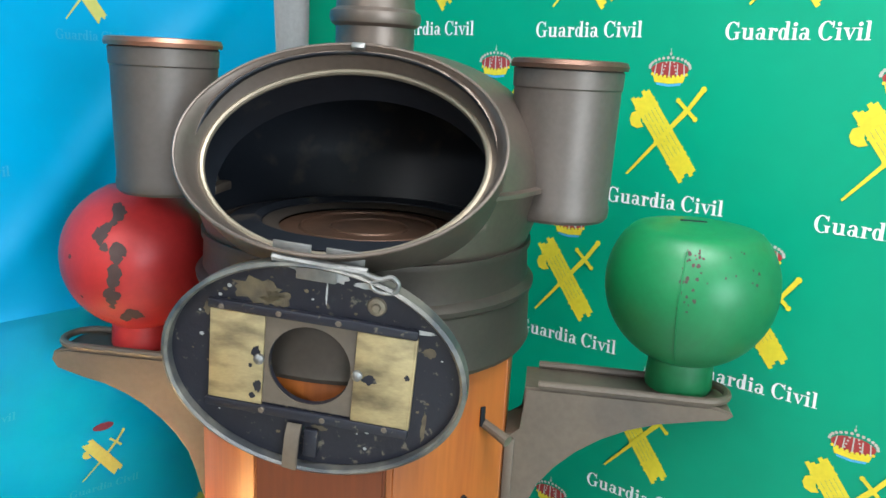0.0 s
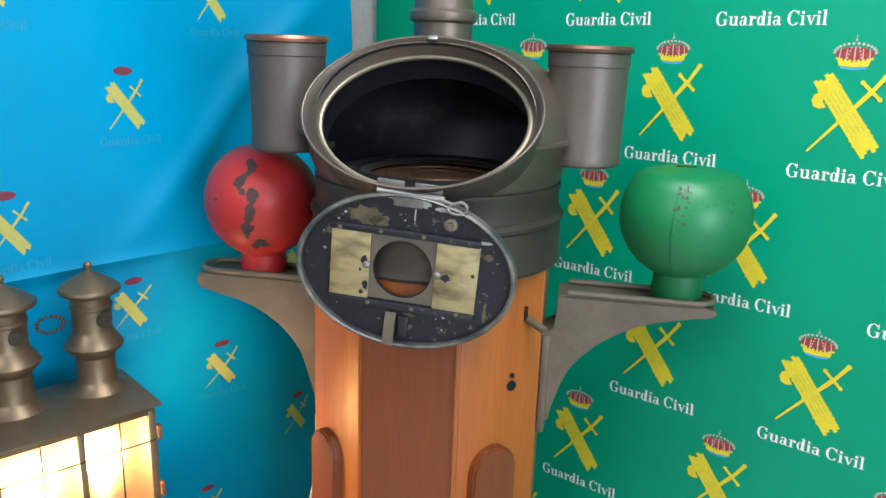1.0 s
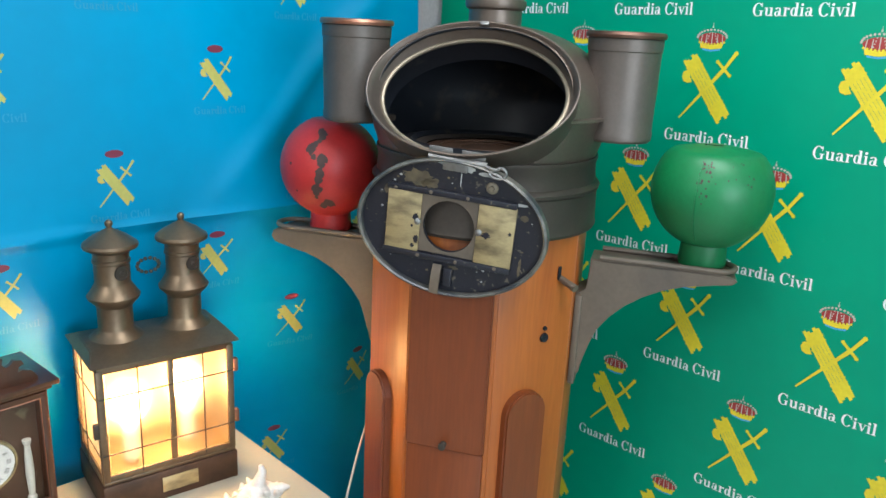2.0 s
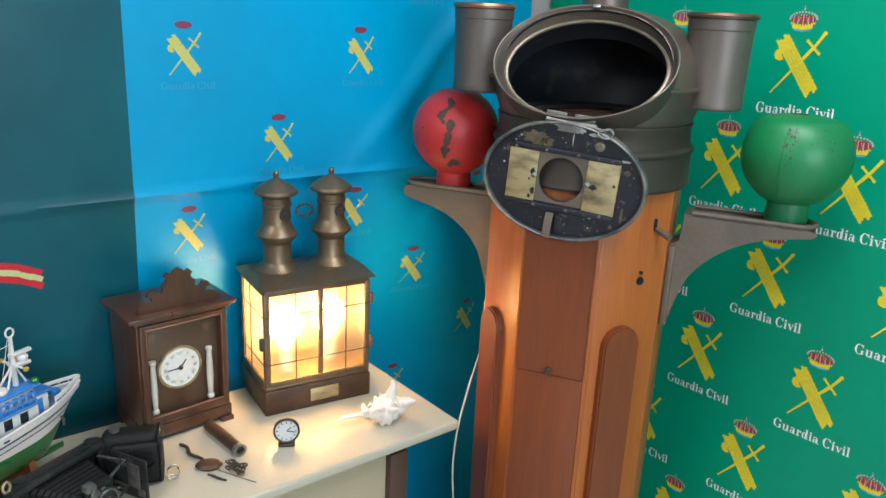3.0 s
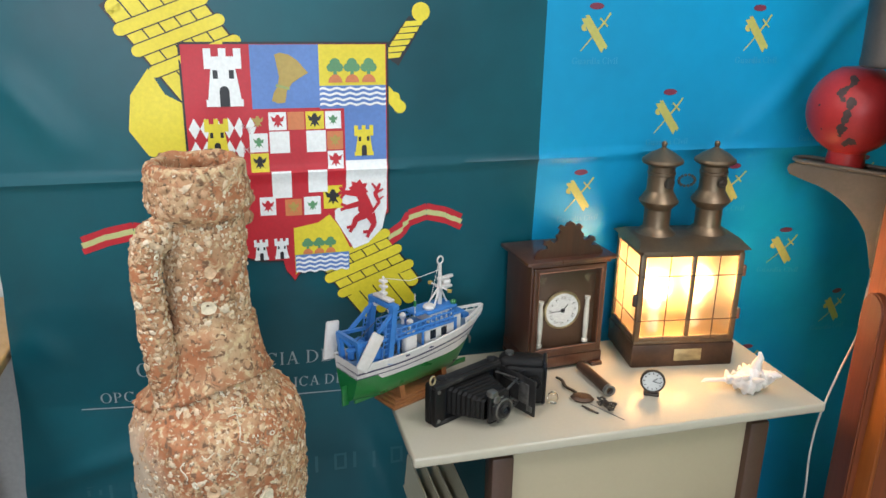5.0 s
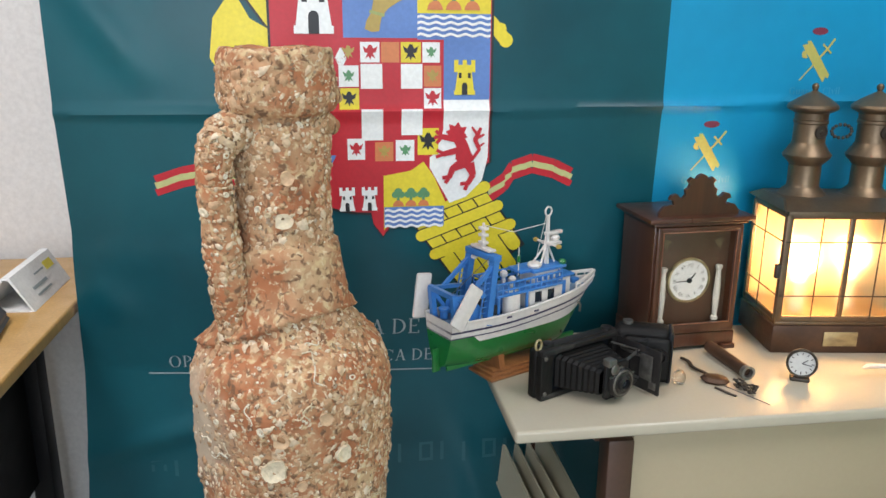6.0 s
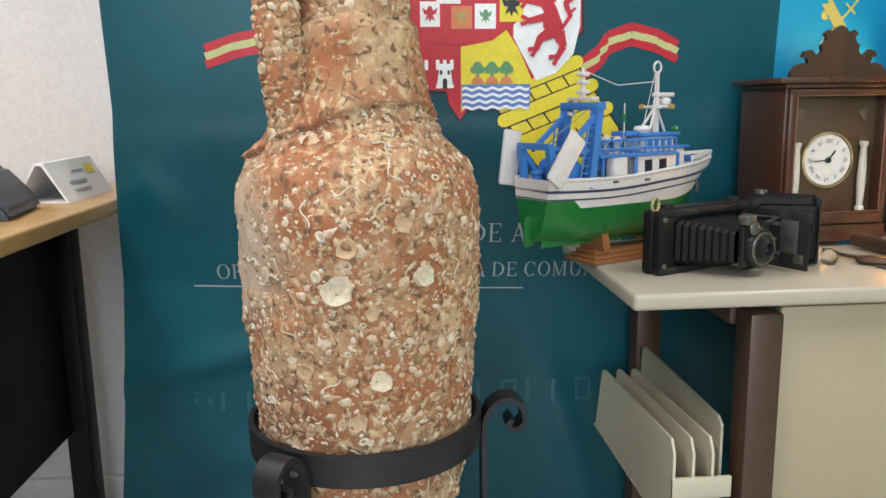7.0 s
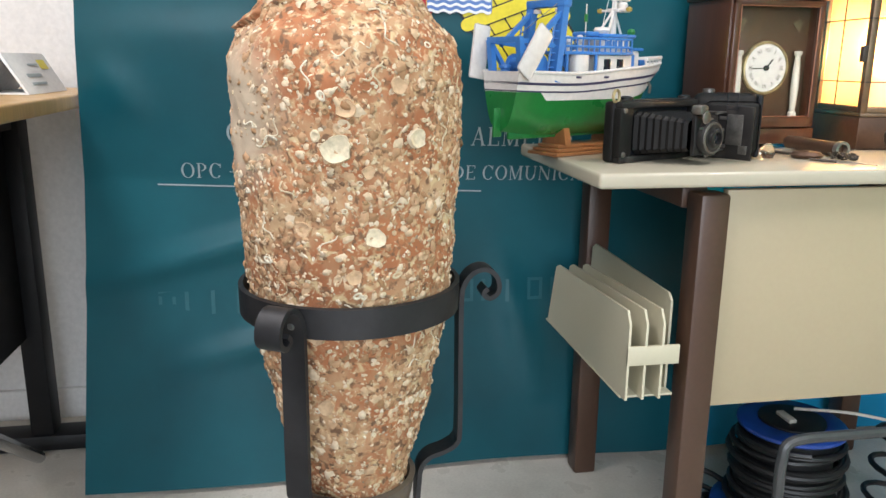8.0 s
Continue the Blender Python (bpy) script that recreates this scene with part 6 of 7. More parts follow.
part("bridge_roof", box(BM(), (0.048, 0, 0.195), (0.090, 0.058, 0.006), 0.002), M["hull_blue"], boat)
part("aft_roof", box(BM(), (-0.010, 0, 0.197), (0.030, 0.040, 0.008), 0.003), M["hull_blue"], boat)
part("life_raft", lathe(BM(), [(0, 0), (0.012, 0.001), (0.015, 0.006), (0.012, 0.011), (0, 0.012)], 16, pose(0.020, -0.010, 0.1975)), M["hull_white"], boat)
for x, y in ((-0.046, -0.020), (-0.070, 0.014), (-0.036, 0.018)):
    part("vent_cowl", lathe(BM(), [(0.004, 0), (0.004, 0.012), (0.008, 0.016), (0.008, 0.022), (0.004, 0.026), (0, 0.027)], 12, pose(x, y, 0.168)), M["hull_white"], boat)
part("funnel_casing", box(BM(), (-0.052, -0.026, 0.145), (0.036, 0.024, 0.052), 0.009, seg=3), M["hull_white"], boat, "white rounded engine casing")
part("deck_locker", box(BM(), (-0.052, 0.006, 0.142), (0.060, 0.030, 0.040), 0.003), M["hull_blue"], boat)
for s in (-1, 1):
    for x in (-0.092, -0.020):
        part("deck_stanchion", tube(BM(), [(x, s * 0.036, 0.122), (x, s * 0.036, 0.165)], 0.003, 8), M["hull_blue"], boat)
# mast with radar
part("mast", tube(BM(), [(0.062, 0, 0.198), (0.062, 0, 0.292)], [0.0055, 0.0036], 8), M["hull_white"], boat)
part("mast_ring", tube(BM(), [(0.062 + 0.0085 * math.cos(a), 0.0, 0.300 + 0.0085 * math.sin(a)) for a in [2 * math.pi * k / 16 for k in range(16)]], 0.0020, 6, True), M["hull_white"], boat)
for x, y in ((0.034, -0.012), (0.034, 0.012), (0.084, 0.0)):
    part("mast_stay", tube(BM(), [(x, y, 0.198), (0.061, 0, 0.240)], 0.0022, 6), M["hull_white"], boat)
part("radar_shelf", box(BM(), (0.074, 0, 0.238), (0.034, 0.026, 0.006), 0.001), M["hull_white"], boat)
part("radar_dome", lathe(BM(), [(0, 0), (0.010, 0.001), (0.011, 0.007), (0.008, 0.011), (0, 0.012)], 14, pose(0.082, 0, 0.241)), M["hull_white"], boat)
part("radar_scanner", box(BM(), (0.078, 0, 0.257), (0.046, 0.010, 0.007), 0.002), M["hull_white"], boat)
part("radar_post", tube(BM(), [(0.078, 0, 0.252), (0.078, 0, 0.256)], 0.003, 8), M["hull_white"], boat)
part("cross_arm", tube(BM(), [(0.062, -0.034, 0.238), (0.062, 0.034, 0.238)], 0.0022, 6), M["hull_white"], boat)
for y, key in ((-0.034, "gold"), (0.034, "gold")):
    part("deck_light", lathe(BM(), [(0, 0), (0.005, 0.001), (0.006, 0.006), (0, 0.009)], 10, pose(0.062, y, 0.234)), M[key], boat)
for x, y in ((0.088, -0.020), (0.076, 0.020)):
    part("side_light", lathe(BM(), [(0, 0), (0.006, 0.001), (0.008, 0.006), (0.005, 0.010), (0, 0.011)], 12, pose(x, y, 0.197)), M["hull_green"], boat)
part("whip_aerial", tube(BM(), [(-0.024, -0.012, 0.190), (-0.024, -0.012, 0.244)], 0.0011, 6), M["hull_white"], boat)
part("aerial_coil", tube(BM(), [(-0.024, -0.012, 0.216), (-0.024, -0.012, 0.228)], 0.0032, 8), M["hull_green"], boat)
# stern gantry with trawl doors
for s in (-1, 1):
    part("gantry_post", tube(BM(), [(-0.124, s * 0.040, 0.120), (-0.106, s * 0.037, 0.238)], 0.006, flat=(0.015, 0.013)), M["hull_blue"], boat)
    part("gantry_brace", tube(BM(), [(-0.176, s * 0.040, 0.176), (-0.112, s * 0.037, 0.226)], 0.0035, flat=(0.007, 0.007)), M["hull_blue"], boat)
    for k in range(9):
        z = 0.132 + k * 0.011
        part("ladder_rung", tube(BM(), [(-0.129 + 0.0017 * k, s * 0.0395, z), (-0.142 + k * 0.0017, s * 0.0395, z)], 0.0013, 6), M["hull_blue"], boat)
    part("ladder_rail", tube(BM(), [(-0.143, s * 0.0395, 0.126), (-0.126, s * 0.0395, 0.222)], 0.0018, 6), M["hull_blue"], boat)
    part("stern_post", tube(BM(), [(-0.194, s * 0.036, 0.124), (-0.202, s * 0.036, 0.184)], 0.004, flat=(0.011, 0.010)), M["hull_blue"], boat)
    part("stern_brace", tube(BM(), [(-0.160, s * 0.037, 0.130), (-0.200, s * 0.036, 0.178)], 0.004, flat=(0.008, 0.007)), M["hull_blue"], boat)
    part("stern_side_rail", tube(BM(), [(-0.204, s * 0.037, 0.183), (-0.128, s * 0.038, 0.176)], 0.003, flat=(0.007, 0.007)), M["hull_blue"], boat)
    m = Matrix.Translation((-0.182 - 0.030 * (s > 0), s * 0.052, 0.166)) @ pose(0, 0, 0, 0, 36 if s < 0 else 8, 0)
    part("trawl_door", box(BM(), (0, 0, 0), (0.034, 0.005, 0.084), 0.004, m), M["hull_white"], boat, "white trawl door")
    part("stern_bollard", lathe(BM(), [(0.008, 0), (0.008, 0.014), (0.011, 0.016), (0.011, 0.020), (0, 0.021)], 12, pose(-0.182, s * 0.020, 0.126)), M["hull_blue"], boat)
    part("net_block", lathe(BM(), [(0, 0), (0.006, 0.001), (0.007, 0.006), (0, 0.010)], 10, pose(-0.106, s * 0.026, 0.226)), M["hull_white"], boat)
part("gantry_top", box(BM(), (-0.105, 0, 0.241), (0.019, 0.092, 0.012), 0.002), M["hull_blue"], boat)
part("gantry_shelf", box(BM(), (-0.105, 0, 0.252), (0.016, 0.060, 0.005), 0.001), M["hull_white"], boat)
part("aft_mast", tube(BM(), [(-0.105, 0, 0.252), (-0.105, 0, 0.298)], [0.0055, 0.0025], 8), M["hull_white"], boat)
for z in (0.262, 0.276, 0.288):
    part("aft_lamp", box(BM(), (-0.105, 0, z), (0.014, 0.018, 0.006), 0.002), M["hull_white"], boat)
part("stern_cross", tube(BM(), [(-0.202, -0.040, 0.184), (-0.202, 0.040, 0.184)], 0.004, flat=(0.009, 0.009)), M["hull_blue"], boat)
part("net_drum", tube(BM(), [(-0.152, -0.030, 0.145), (-0.152, 0.030, 0.145)], 0.013, 16), M["hull_blue"], boat)
for s in (-1, 1):
    part("drum_flange", tube(BM(), [(-0.152, s * 0.030, 0.145), (-0.152, s * 0.033, 0.145)], 0.019, 16), M["hull_blue"], boat)
part("winch", tube(BM(), [(-0.090, -0.022, 0.136), (-0.090, 0.022, 0.136)], 0.010, 14), M["tube"], boat)
part("rigging", tube(BM(), [(-0.105, 0, 0.294), (-0.03, 0, 0.272), (0.062, 0, 0.278)], 0.0008, 5), M["hull_white"], boat)
part("rigging", tube(BM(), [(-0.202, -0.03, 0.188), (-0.108, -0.03, 0.244)], 0.0007, 5), M["tube"], boat)
for y in (-0.010, 0.010):
    part("rigging", tube(BM(), [(0.040, y, 0.200), (0.058, y * 0.2, 0.290)], 0.0007, 5), M["hull_white"], boat)
part("anchor_winch", box(BM(), (0.142, 0, 0.152), (0.020, 0.018, 0.010), 0.002), M["hull_blue"], boat)
bow = [(st[0], st[1] * 0.98, st[2] + 0.021) for st in ST if st[0] > 0.105]
part("bow_rail", tube(BM(), bow + [(x, -y, z) for x, y, z in bow[::-1]], 0.004, flat=(0.006, 0.005)), M["hull_white"], boat)
for st in [q for q in ST if q[0] > 0.105]:
    for s in (-1, 1):
        part("bow_stanchion", tube(BM(), [(st[0], s * st[1] * 0.98, st[2] + 0.009), (st[0], s * st[1] * 0.98, st[2] + 0.021)], 0.0018, 6), M["hull_white"], boat)
# base
for k in range(3):
    part("base_board", box(BM(), (-0.004, 0, 0.0035 + 0.006 * k), (0.206 - 0.014 * k, 0.076 - 0.012 * k, 0.006), 0.002), M["base_wood"], boat)
for x in (-0.072, 0.058):
    part("cradle", prism(BM(), [(-0.030, 0.018), (0.030, 0.018), (0.022, 0.052), (0.012, 0.052), (0.006, 0.038), (-0.006, 0.038), (-0.012, 0.052), (-0.022, 0.052)], 0.014, pose(x, 0, 0, 0, 0, 90)), M["base_wood"], boat)
part("screw_eye", tube(BM(), [(0.085, -0.030 + 0.0, 0.0 + 0.06 + 0.006 * math.sin(a)) for a in (0, 1)], 0.002, 6), M["nickel"], boat)

# ---------------------------------------------------------------- folding camera: x along its body, -y to its lens
CAM1 = Matrix.Translation((-0.812, -0.232, 0.7415)) @ Matrix.Rotation(math.atan2(0.190, -0.105) - 0.05, 4, "Z")
fc = thing("folding_camera", CAM1, "old black folding bellows camera, opened, lying on the desk", "camera")
part("body", box(BM(), (0, 0.012, 0.049), (0.212, 0.022, 0.098), 0.006, seg=3), M["leather"], fc)
part("film_frame", box(BM(), (0.0, 0.000, 0.049), (0.156, 0.004, 0.080), 0.001), M["near_black"], fc)
for z in (0.0055, 0.0925):
    part("body_rail", box(BM(), (0, -0.006, z), (0.206, 0.016, 0.011), 0.003), M["worn_black"], fc, "black painted edge worn grey")
for x in (-0.090, 0.092):
    part("body_end", box(BM(), (x, -0.006, 0.049), (0.030, 0.016, 0.078), 0.003), M["leather"], fc)
    for z in (0.014, 0.084):
        part("corner_screw", lathe(BM(), [(0, 0.003), (0.004, 0.0025), (0.005, 0)], 12, pose(x * 1.05, -0.013, z, 90)), M["nickel"], fc)
part("top_plate", box(BM(), (0.004, 0.008, 0.0985), (0.190, 0.022, 0.003), 0.001), M["worn_black"], fc)
for x in (-0.070, 0.080):
    part("top_knob", lathe(BM(), [(0, 0), (0.011, 0), (0.011, 0.005), (0.006, 0.007), (0, 0.007)], 20, pose(x, 0.008, 0.099)), M["worn_black"], fc)
part("carry_ring", tube(BM(), [(-0.098 + 0.007 * math.cos(a), 0.004, 0.106 + 0.010 * math.sin(a)) for a in [2 * math.pi * k / 16 for k in range(16)]], 0.0024, 6, True), M["brass"], fc, "small worn brass strap ring")
bm = BM()
rings = []
for k in range(17):
    y = -0.001 - 0.0052 * k
    s = (0.066 - 0.0017 * k) * (1.0 if k % 2 else 0.955)
    h = (0.036 - 0.0007 * k) * (1.0 if k % 2 else 0.95)
    off = 0.0006 * k
    rings.append([bm.verts.new((x + off, y, 0.047 + z)) for x, z in ((-s, -h * 0.8), (-s * 0.86, -h), (s * 0.86, -h), (s, -h * 0.8), (s, h * 0.8), (s * 0.86, h), (-s * 0.86, h), (-s, h * 0.8))])
for a, b in zip(rings, rings[1:]):
    for k in range(8):
        bm.faces.new((a[k], a[(k + 1) % 8], b[(k + 1) % 8], b[k]))
part("bellows", bm, M["leather"], fc, "pleated black leather bellows", smooth=0.2)
part("lens_board", box(BM(), (0.012, -0.088, 0.047), (0.062, 0.006, 0.068), 0.006, seg=3), M["worn_black"], fc)
LN = pose(0.016, -0.091, 0.043, 90)
lens = part("shutter", lathe(BM(), [(0, 0.0), (0.029, 0.0), (0.029, 0.007), (0.027, 0.010), (0.021, 0.0105), (0.020, 0.013), (0.015, 0.0135), (0.014, 0.018), (0.010, 0.019), (0.009, 0.013), (0, 0.012)], 36, LN), M["worn_black"], fc, "round black lens shutter with worn rings")
part("lens", lathe(BM(), [(0, 0.016), (0.005, 0.0155), (0.009, 0.013)], 20, LN), M["dark_glass"], lens)
part("shutter_ring", lathe(BM(), [(0.0205, 0.0100), (0.0215, 0.0120), (0.0245, 0.0118), (0.0255, 0.0098)], 36, LN), M["nickel"], lens)
for a in (0.4, 1.7, 2.6, 4.4):
    part("shutter_lever", box(BM(), (0.030 * math.cos(a), 0.030 * math.sin(a), 0.006), (0.010, 0.004, 0.003), 0.001, LN), M["nickel"], lens)
part("finder", box(BM(), (-0.014, -0.094, 0.088), (0.020, 0.020, 0.015), 0.004), M["nickel"], fc)
part("finder_lens", lathe(BM(), [(0, 0.004), (0.006, 0.0035), (0.009, 0.002), (0.010, 0)], 16, pose(-0.010, -0.104, 0.076, 90)), M["nickel"], fc)
part("bed", box(BM(), (0.092, -0.066, 0.047), (0.005, 0.112, 0.088), 0.002), M["worn_black"], fc, "dropped front cover with bright fittings")
for y, z, wy, wz in ((-0.090, 0.052, 0.030, 0.050), (-0.050, 0.070, 0.050, 0.006), (-0.050, 0.024, 0.050, 0.006), (-0.108, 0.020, 0.016, 0.014)):
    part("bed_fitting", box(BM(), (0.0885, y, z), (0.003, wy, wz), 0.001), M["nickel"], fc)
for z in (0.018, 0.080):
    part("strut", tube(BM(), [(0.074, -0.014, z), (0.088, -0.070, z), (0.034, -0.090, z)], 0.0018, flat=(0.006, 0.002)), M["nickel"], fc)
part("wire_finder", tube(BM(), [(0.058, -0.093, 0.086), (0.058, -0.093, 0.112), (0.086, -0.093, 0.112), (0.086, -0.093, 0.086)], 0.0010, 6, True), M["near_black"], fc)

# second, boxy camera behind it
CAM2 = pose(-0.842, -0.092, 0.7415, 0, 0, 68)
bc = thing("box_camera", CAM2, "small black rounded box camera on the desk", "camera")
part("body", box(BM(), (0, 0, 0.055), (0.110, 0.052, 0.110), 0.018, seg=4), M["leather"], bc)
part("front_plate", box(BM(), (0.008, -0.032, 0.052), (0.090, 0.014, 0.090), 0.010, seg=3), M["leather"], bc)
part("lens_ring", lathe(BM(), [(0.013, 0), (0.016, 0), (0.016, 0.010), (0.013, 0.010), (0.011, 0.004), (0, 0.004)], 24, pose(0.03, -0.038, 0.062, 90)), M["leather"], bc)
part("edge_trim", box(BM(), (0.052, -0.003, 0.055), (0.010, 0.058, 0.106), 0.005, seg=3), M["near_black"], bc)
part("winder", lathe(BM(), [(0, 0), (0.010, 0), (0.010, 0.007), (0, 0.008)], 16, pose(-0.03, 0, 0.109)), M["nickel"], bc)

# ---------------------------------------------------------------- small curios on the desk
bm = tube(BM(), [(-0.935, 0.100, 0.756), (-0.905, 0.103, 0.756), (-0.825, 0.111, 0.755), (-0.808, 0.1125, 0.755)], [0.012, 0.013, 0.0125, 0.0135], 18)
tb = single("metal_tube", bm, M["plinth"], "short tarnished brass tube lying on the desk", "tube")
bm = lathe(BM(), [(0.0095, 0), (0.0145, 0), (0.0145, 0.010), (0.0095, 0.010), (0.0095, 0)], 18, pose(-0.806, 0.1127, 0.7555, 0, 90, 4))
o = new("tube_collar", finish("tube_collar", bm, M["zinc"]))
o.parent = tb
single("oval_locket", lathe(BM(), [(0, 0), (0.020, 0.001), (0.024, 0.006), (0.019, 0.012), (0, 0.015)], 28, pose(-0.795, 0.043, 0.7415, 0, 0, 60), (1.15, 0.8)), M["plinth"], "oval tarnished copper locket on the desk", "locket")
bm = BM()
for k in range(26):
    t = k / 25
    p = Vector((-0.905 + 0.088 * t, 0.026 + 0.012 * t + 0.004 * math.sin(t * 9), 0.7455))
    bmesh.ops.create_icosphere(bm, subdivisions=1, radius=0.0042, matrix=Matrix.Translation(p) @ Matrix.Diagonal((1.3, 1, 0.8, 1)))
single("watch_chain", bm, M["bronze_dark"], "dark metal chain lying beside the locket", "chain", kind="stuff")
rk = random.Random(3)
bm = BM()
for k in range(22):
    a = rk.uniform(0, 6.28)
    r = rk.uniform(0, 0.022)
    c = Vector((-0.755 + r * math.cos(a) * 1.3, 0.085 + r * math.sin(a) * 0.8, 0.7455 + rk.uniform(0, 0.008)))
    ring = [c + Vector((0.006 * math.cos(q), 0.0045 * math.sin(q), 0.002 * math.sin(q + k))) for q in [2 * math.pi * j / 10 for j in range(10)]]
    tube(bm, ring, 0.0016, 5, True)
single("tangled_chain", bm, M["bronze_dark"], "small heap of dark metal chain on the desk", "chain", kind="stuff")
single("wire_pin", tube(BM(), [(-0.775, 0.052, 0.743), (-0.690, 0.098, 0.7425)], 0.0009, 6), M["zinc"], "long thin metal pin on the desk", "pin")
bm = BM()
for k in range(3):
    tube(bm, [(-0.768 + 0.010 * k, 0.030 + 0.004 * k, 0.744), (-0.752 + 0.012 * k, 0.040 + 0.006 * k, 0.744)], 0.0022, 6)
single("watch_key", bm, M["bronze_dark"], "tiny dark metal watch key beside the locket", "key")
single("glass_stopper", lathe(BM(), [(0, 0), (0.010, 0.001), (0.013, 0.010), (0.011, 0.020), (0.005, 0.026), (0, 0.027)], 18, pose(-0.802, -0.028, 0.7415)), clear("stopper_glass", 0.1, (0.9, 0.87, 0.8)), "small clear glass stopper beside the camera", "stopper")

# ---------------------------------------------------------------- cable reel under the desk
REEL = pose(-0.83, 0.105, 0.0)
reel = thing("cable_reel", REEL, "blue cable reel wound with black flex under the desk", "cable reel")
for z0, k in ((0.022, 1.0), (0.212, 0.74)):
    part("flange", lathe(BM(), [(0, z0), (0.130 * k, z0), (0.136 * k, z0 + 0.004), (0.136 * k, z0 + 0.010), (0.128 * k, z0 + 0.014), (0.085 * k, z0 + 0.014), (0.082 * k, z0 + 0.010), (0, z0 + 0.010)], 48), M["reel_blue"], reel)
part("hub_plate", lathe(BM(), [(0, 0.222), (0.062, 0.222), (0.062, 0.230), (0.050, 0.234), (0, 0.234)], 32), M["cable"], reel)
part("socket_lid", box(BM(), (0.01, -0.02, 0.238), (0.045, 0.016, 0.008), 0.002), M["cord"], reel)
bm = BM()
turns = []
for k in range(17 * 26):
    a = 2 * math.pi * k / 26
    q = k / (17 * 26)
    r_ = 0.096 + 0.010 * math.sin(k * 0.13) + 0.006 * math.sin(k * 0.041 + 1)
    turns.append((math.cos(a) * r_, math.sin(a) * r_, 0.046 + 0.158 * q + 0.009 * math.sin(k * 0.071)))
tube(bm, turns, 0.0062, 7)
part("wound_cable", bm, M["cable"], reel, "thick black flex wound round the drum")
part("core", lathe(BM(), [(0.082, 0.036), (0.082, 0.212)], 32), M["cable"], reel)
for s in (-1, 1):
    fr_ = spline([(0.155, s * 0.125, 0.010), (0.158, s * 0.125, 0.16), (0.158, s * 0.125, 0.235), (0.155, s * 0.105, 0.268), (0.155, 0, 0.272)], 6)
    part("frame_tube", tube(BM(), fr_, 0.0095, 10), M["tube"], reel)
part("frame_tube", tube(BM(), [(0.155, -0.125, 0.011), (-0.10, -0.125, 0.011), (-0.10, 0.125, 0.011), (0.155, 0.125, 0.011)], 0.0095, 10, True), M["tube"], reel)
loops = []
for k in range(60):
    a = 2 * math.pi * k / 20
    loops.append((0.06 + 0.10 * math.cos(a) + 0.002 * k * 0.2, 0.24 + 0.075 * math.sin(a), 0.012 + 0.0035 * k))
part("loose_cable", tube(BM(), loops, 0.0058, 7), M["cable"], reel)
part("loose_cable", tube(BM(), [(-0.02 + 0.10 * math.cos(a), -0.13 + 0.05 * math.sin(a), 0.012 + 0.002 * k) for k, a in enumerate([2 * math.pi * j / 18 for j in range(30)])], 0.0058, 7), M["cable"], reel)
single("extension_lead", tube(BM(), spline([(-0.84, 0.115, 0.244), (-0.76, 0.20, 0.262), (-0.72, 0.30, 0.235), (-0.76, 0.42, 0.12), (-0.80, 0.55, 0.006)], 8), 0.003, 7), M["cord"], "white lead plugged into the cable reel", "cable")

# ---------------------------------------------------------------- side table by the wall
TZ = 0.832
tab = thing("side_table", pose(0, 0, 0), "beech-topped office table with black steel frame", "table")
part("tabletop", box(BM(), (-0.59, -1.640, TZ - 0.014), (1.88, 0.80, 0.028), 0.006, seg=3), M["pine"], tab)
part("frame_leg", box(BM(), (-1.395, -1.440, 0.415), (0.060, 0.050, 0.775), 0.004), M["black_metal"], tab)
part("frame_foot", box(BM(), (-1.395, -1.60, 0.022), (0.075, 0.56, 0.040), 0.008), M["black_metal"], tab)
part("frame_beam", box(BM(), (-0.58, -1.440, 0.775), (1.56, 0.030, 0.050), 0.003), M["black_metal"], tab)
part("front_panel", box(BM(), (-0.58, -1.455, 0.515), (1.58, 0.012, 0.47), 0.002), M["grey_panel"], tab)
part("frame_leg", box(BM(), (0.20, -1.300, 0.415), (0.050, 0.040, 0.775), 0.004), M["black_metal"], tab)
part("frame_foot", box(BM(), (0.20, -1.52, 0.022), (0.070, 0.56, 0.040), 0.008), M["black_metal"], tab)
part("brace", tube(BM(), [(-1.30, -1.43, 0.02), (-1.05, -1.43, 0.20)], 0.014, 10), M["chrome"], tab)
card = thing("name_card", pose(-1.225, -1.352, TZ + 0.0005, 0, 0, 0), "folded white card tent with unreadable print on the table", "card")
bm = BM()
tri3 = [(-0.050, 0), (0.050, 0), (0.008, 0.074), (-0.008, 0.074)]
inner3 = [(-0.044, 0.003), (0.044, 0.003), (0.005, 0.069), (-0.005, 0.069)]
ra = [[bm.verts.new((x, y, z)) for y, z in tri3] for x in (-0.115, 0.115)]
rb = [[bm.verts.new((x, y, z)) for y, z in inner3] for x in (-0.115, 0.115)]
for k in range(4):
    j = (k + 1) % 4
    bm.faces.new((ra[0][k], ra[0][j], ra[1][j], ra[1][k]))
    bm.faces.new((rb[0][k], rb[0][j], rb[1][j], rb[1][k]))
    for e in (0, 1):
        bm.faces.new((ra[e][k], ra[e][j], rb[e][j], rb[e][k]))
part("folded_sheet", bm, M["card"], card)
slope = math.degrees(math.atan2(0.074, 0.042))
FACE = pose(0, 0.050, 0, 0, 0, 180) @ pose(0, 0, 0, slope, 0, 0)
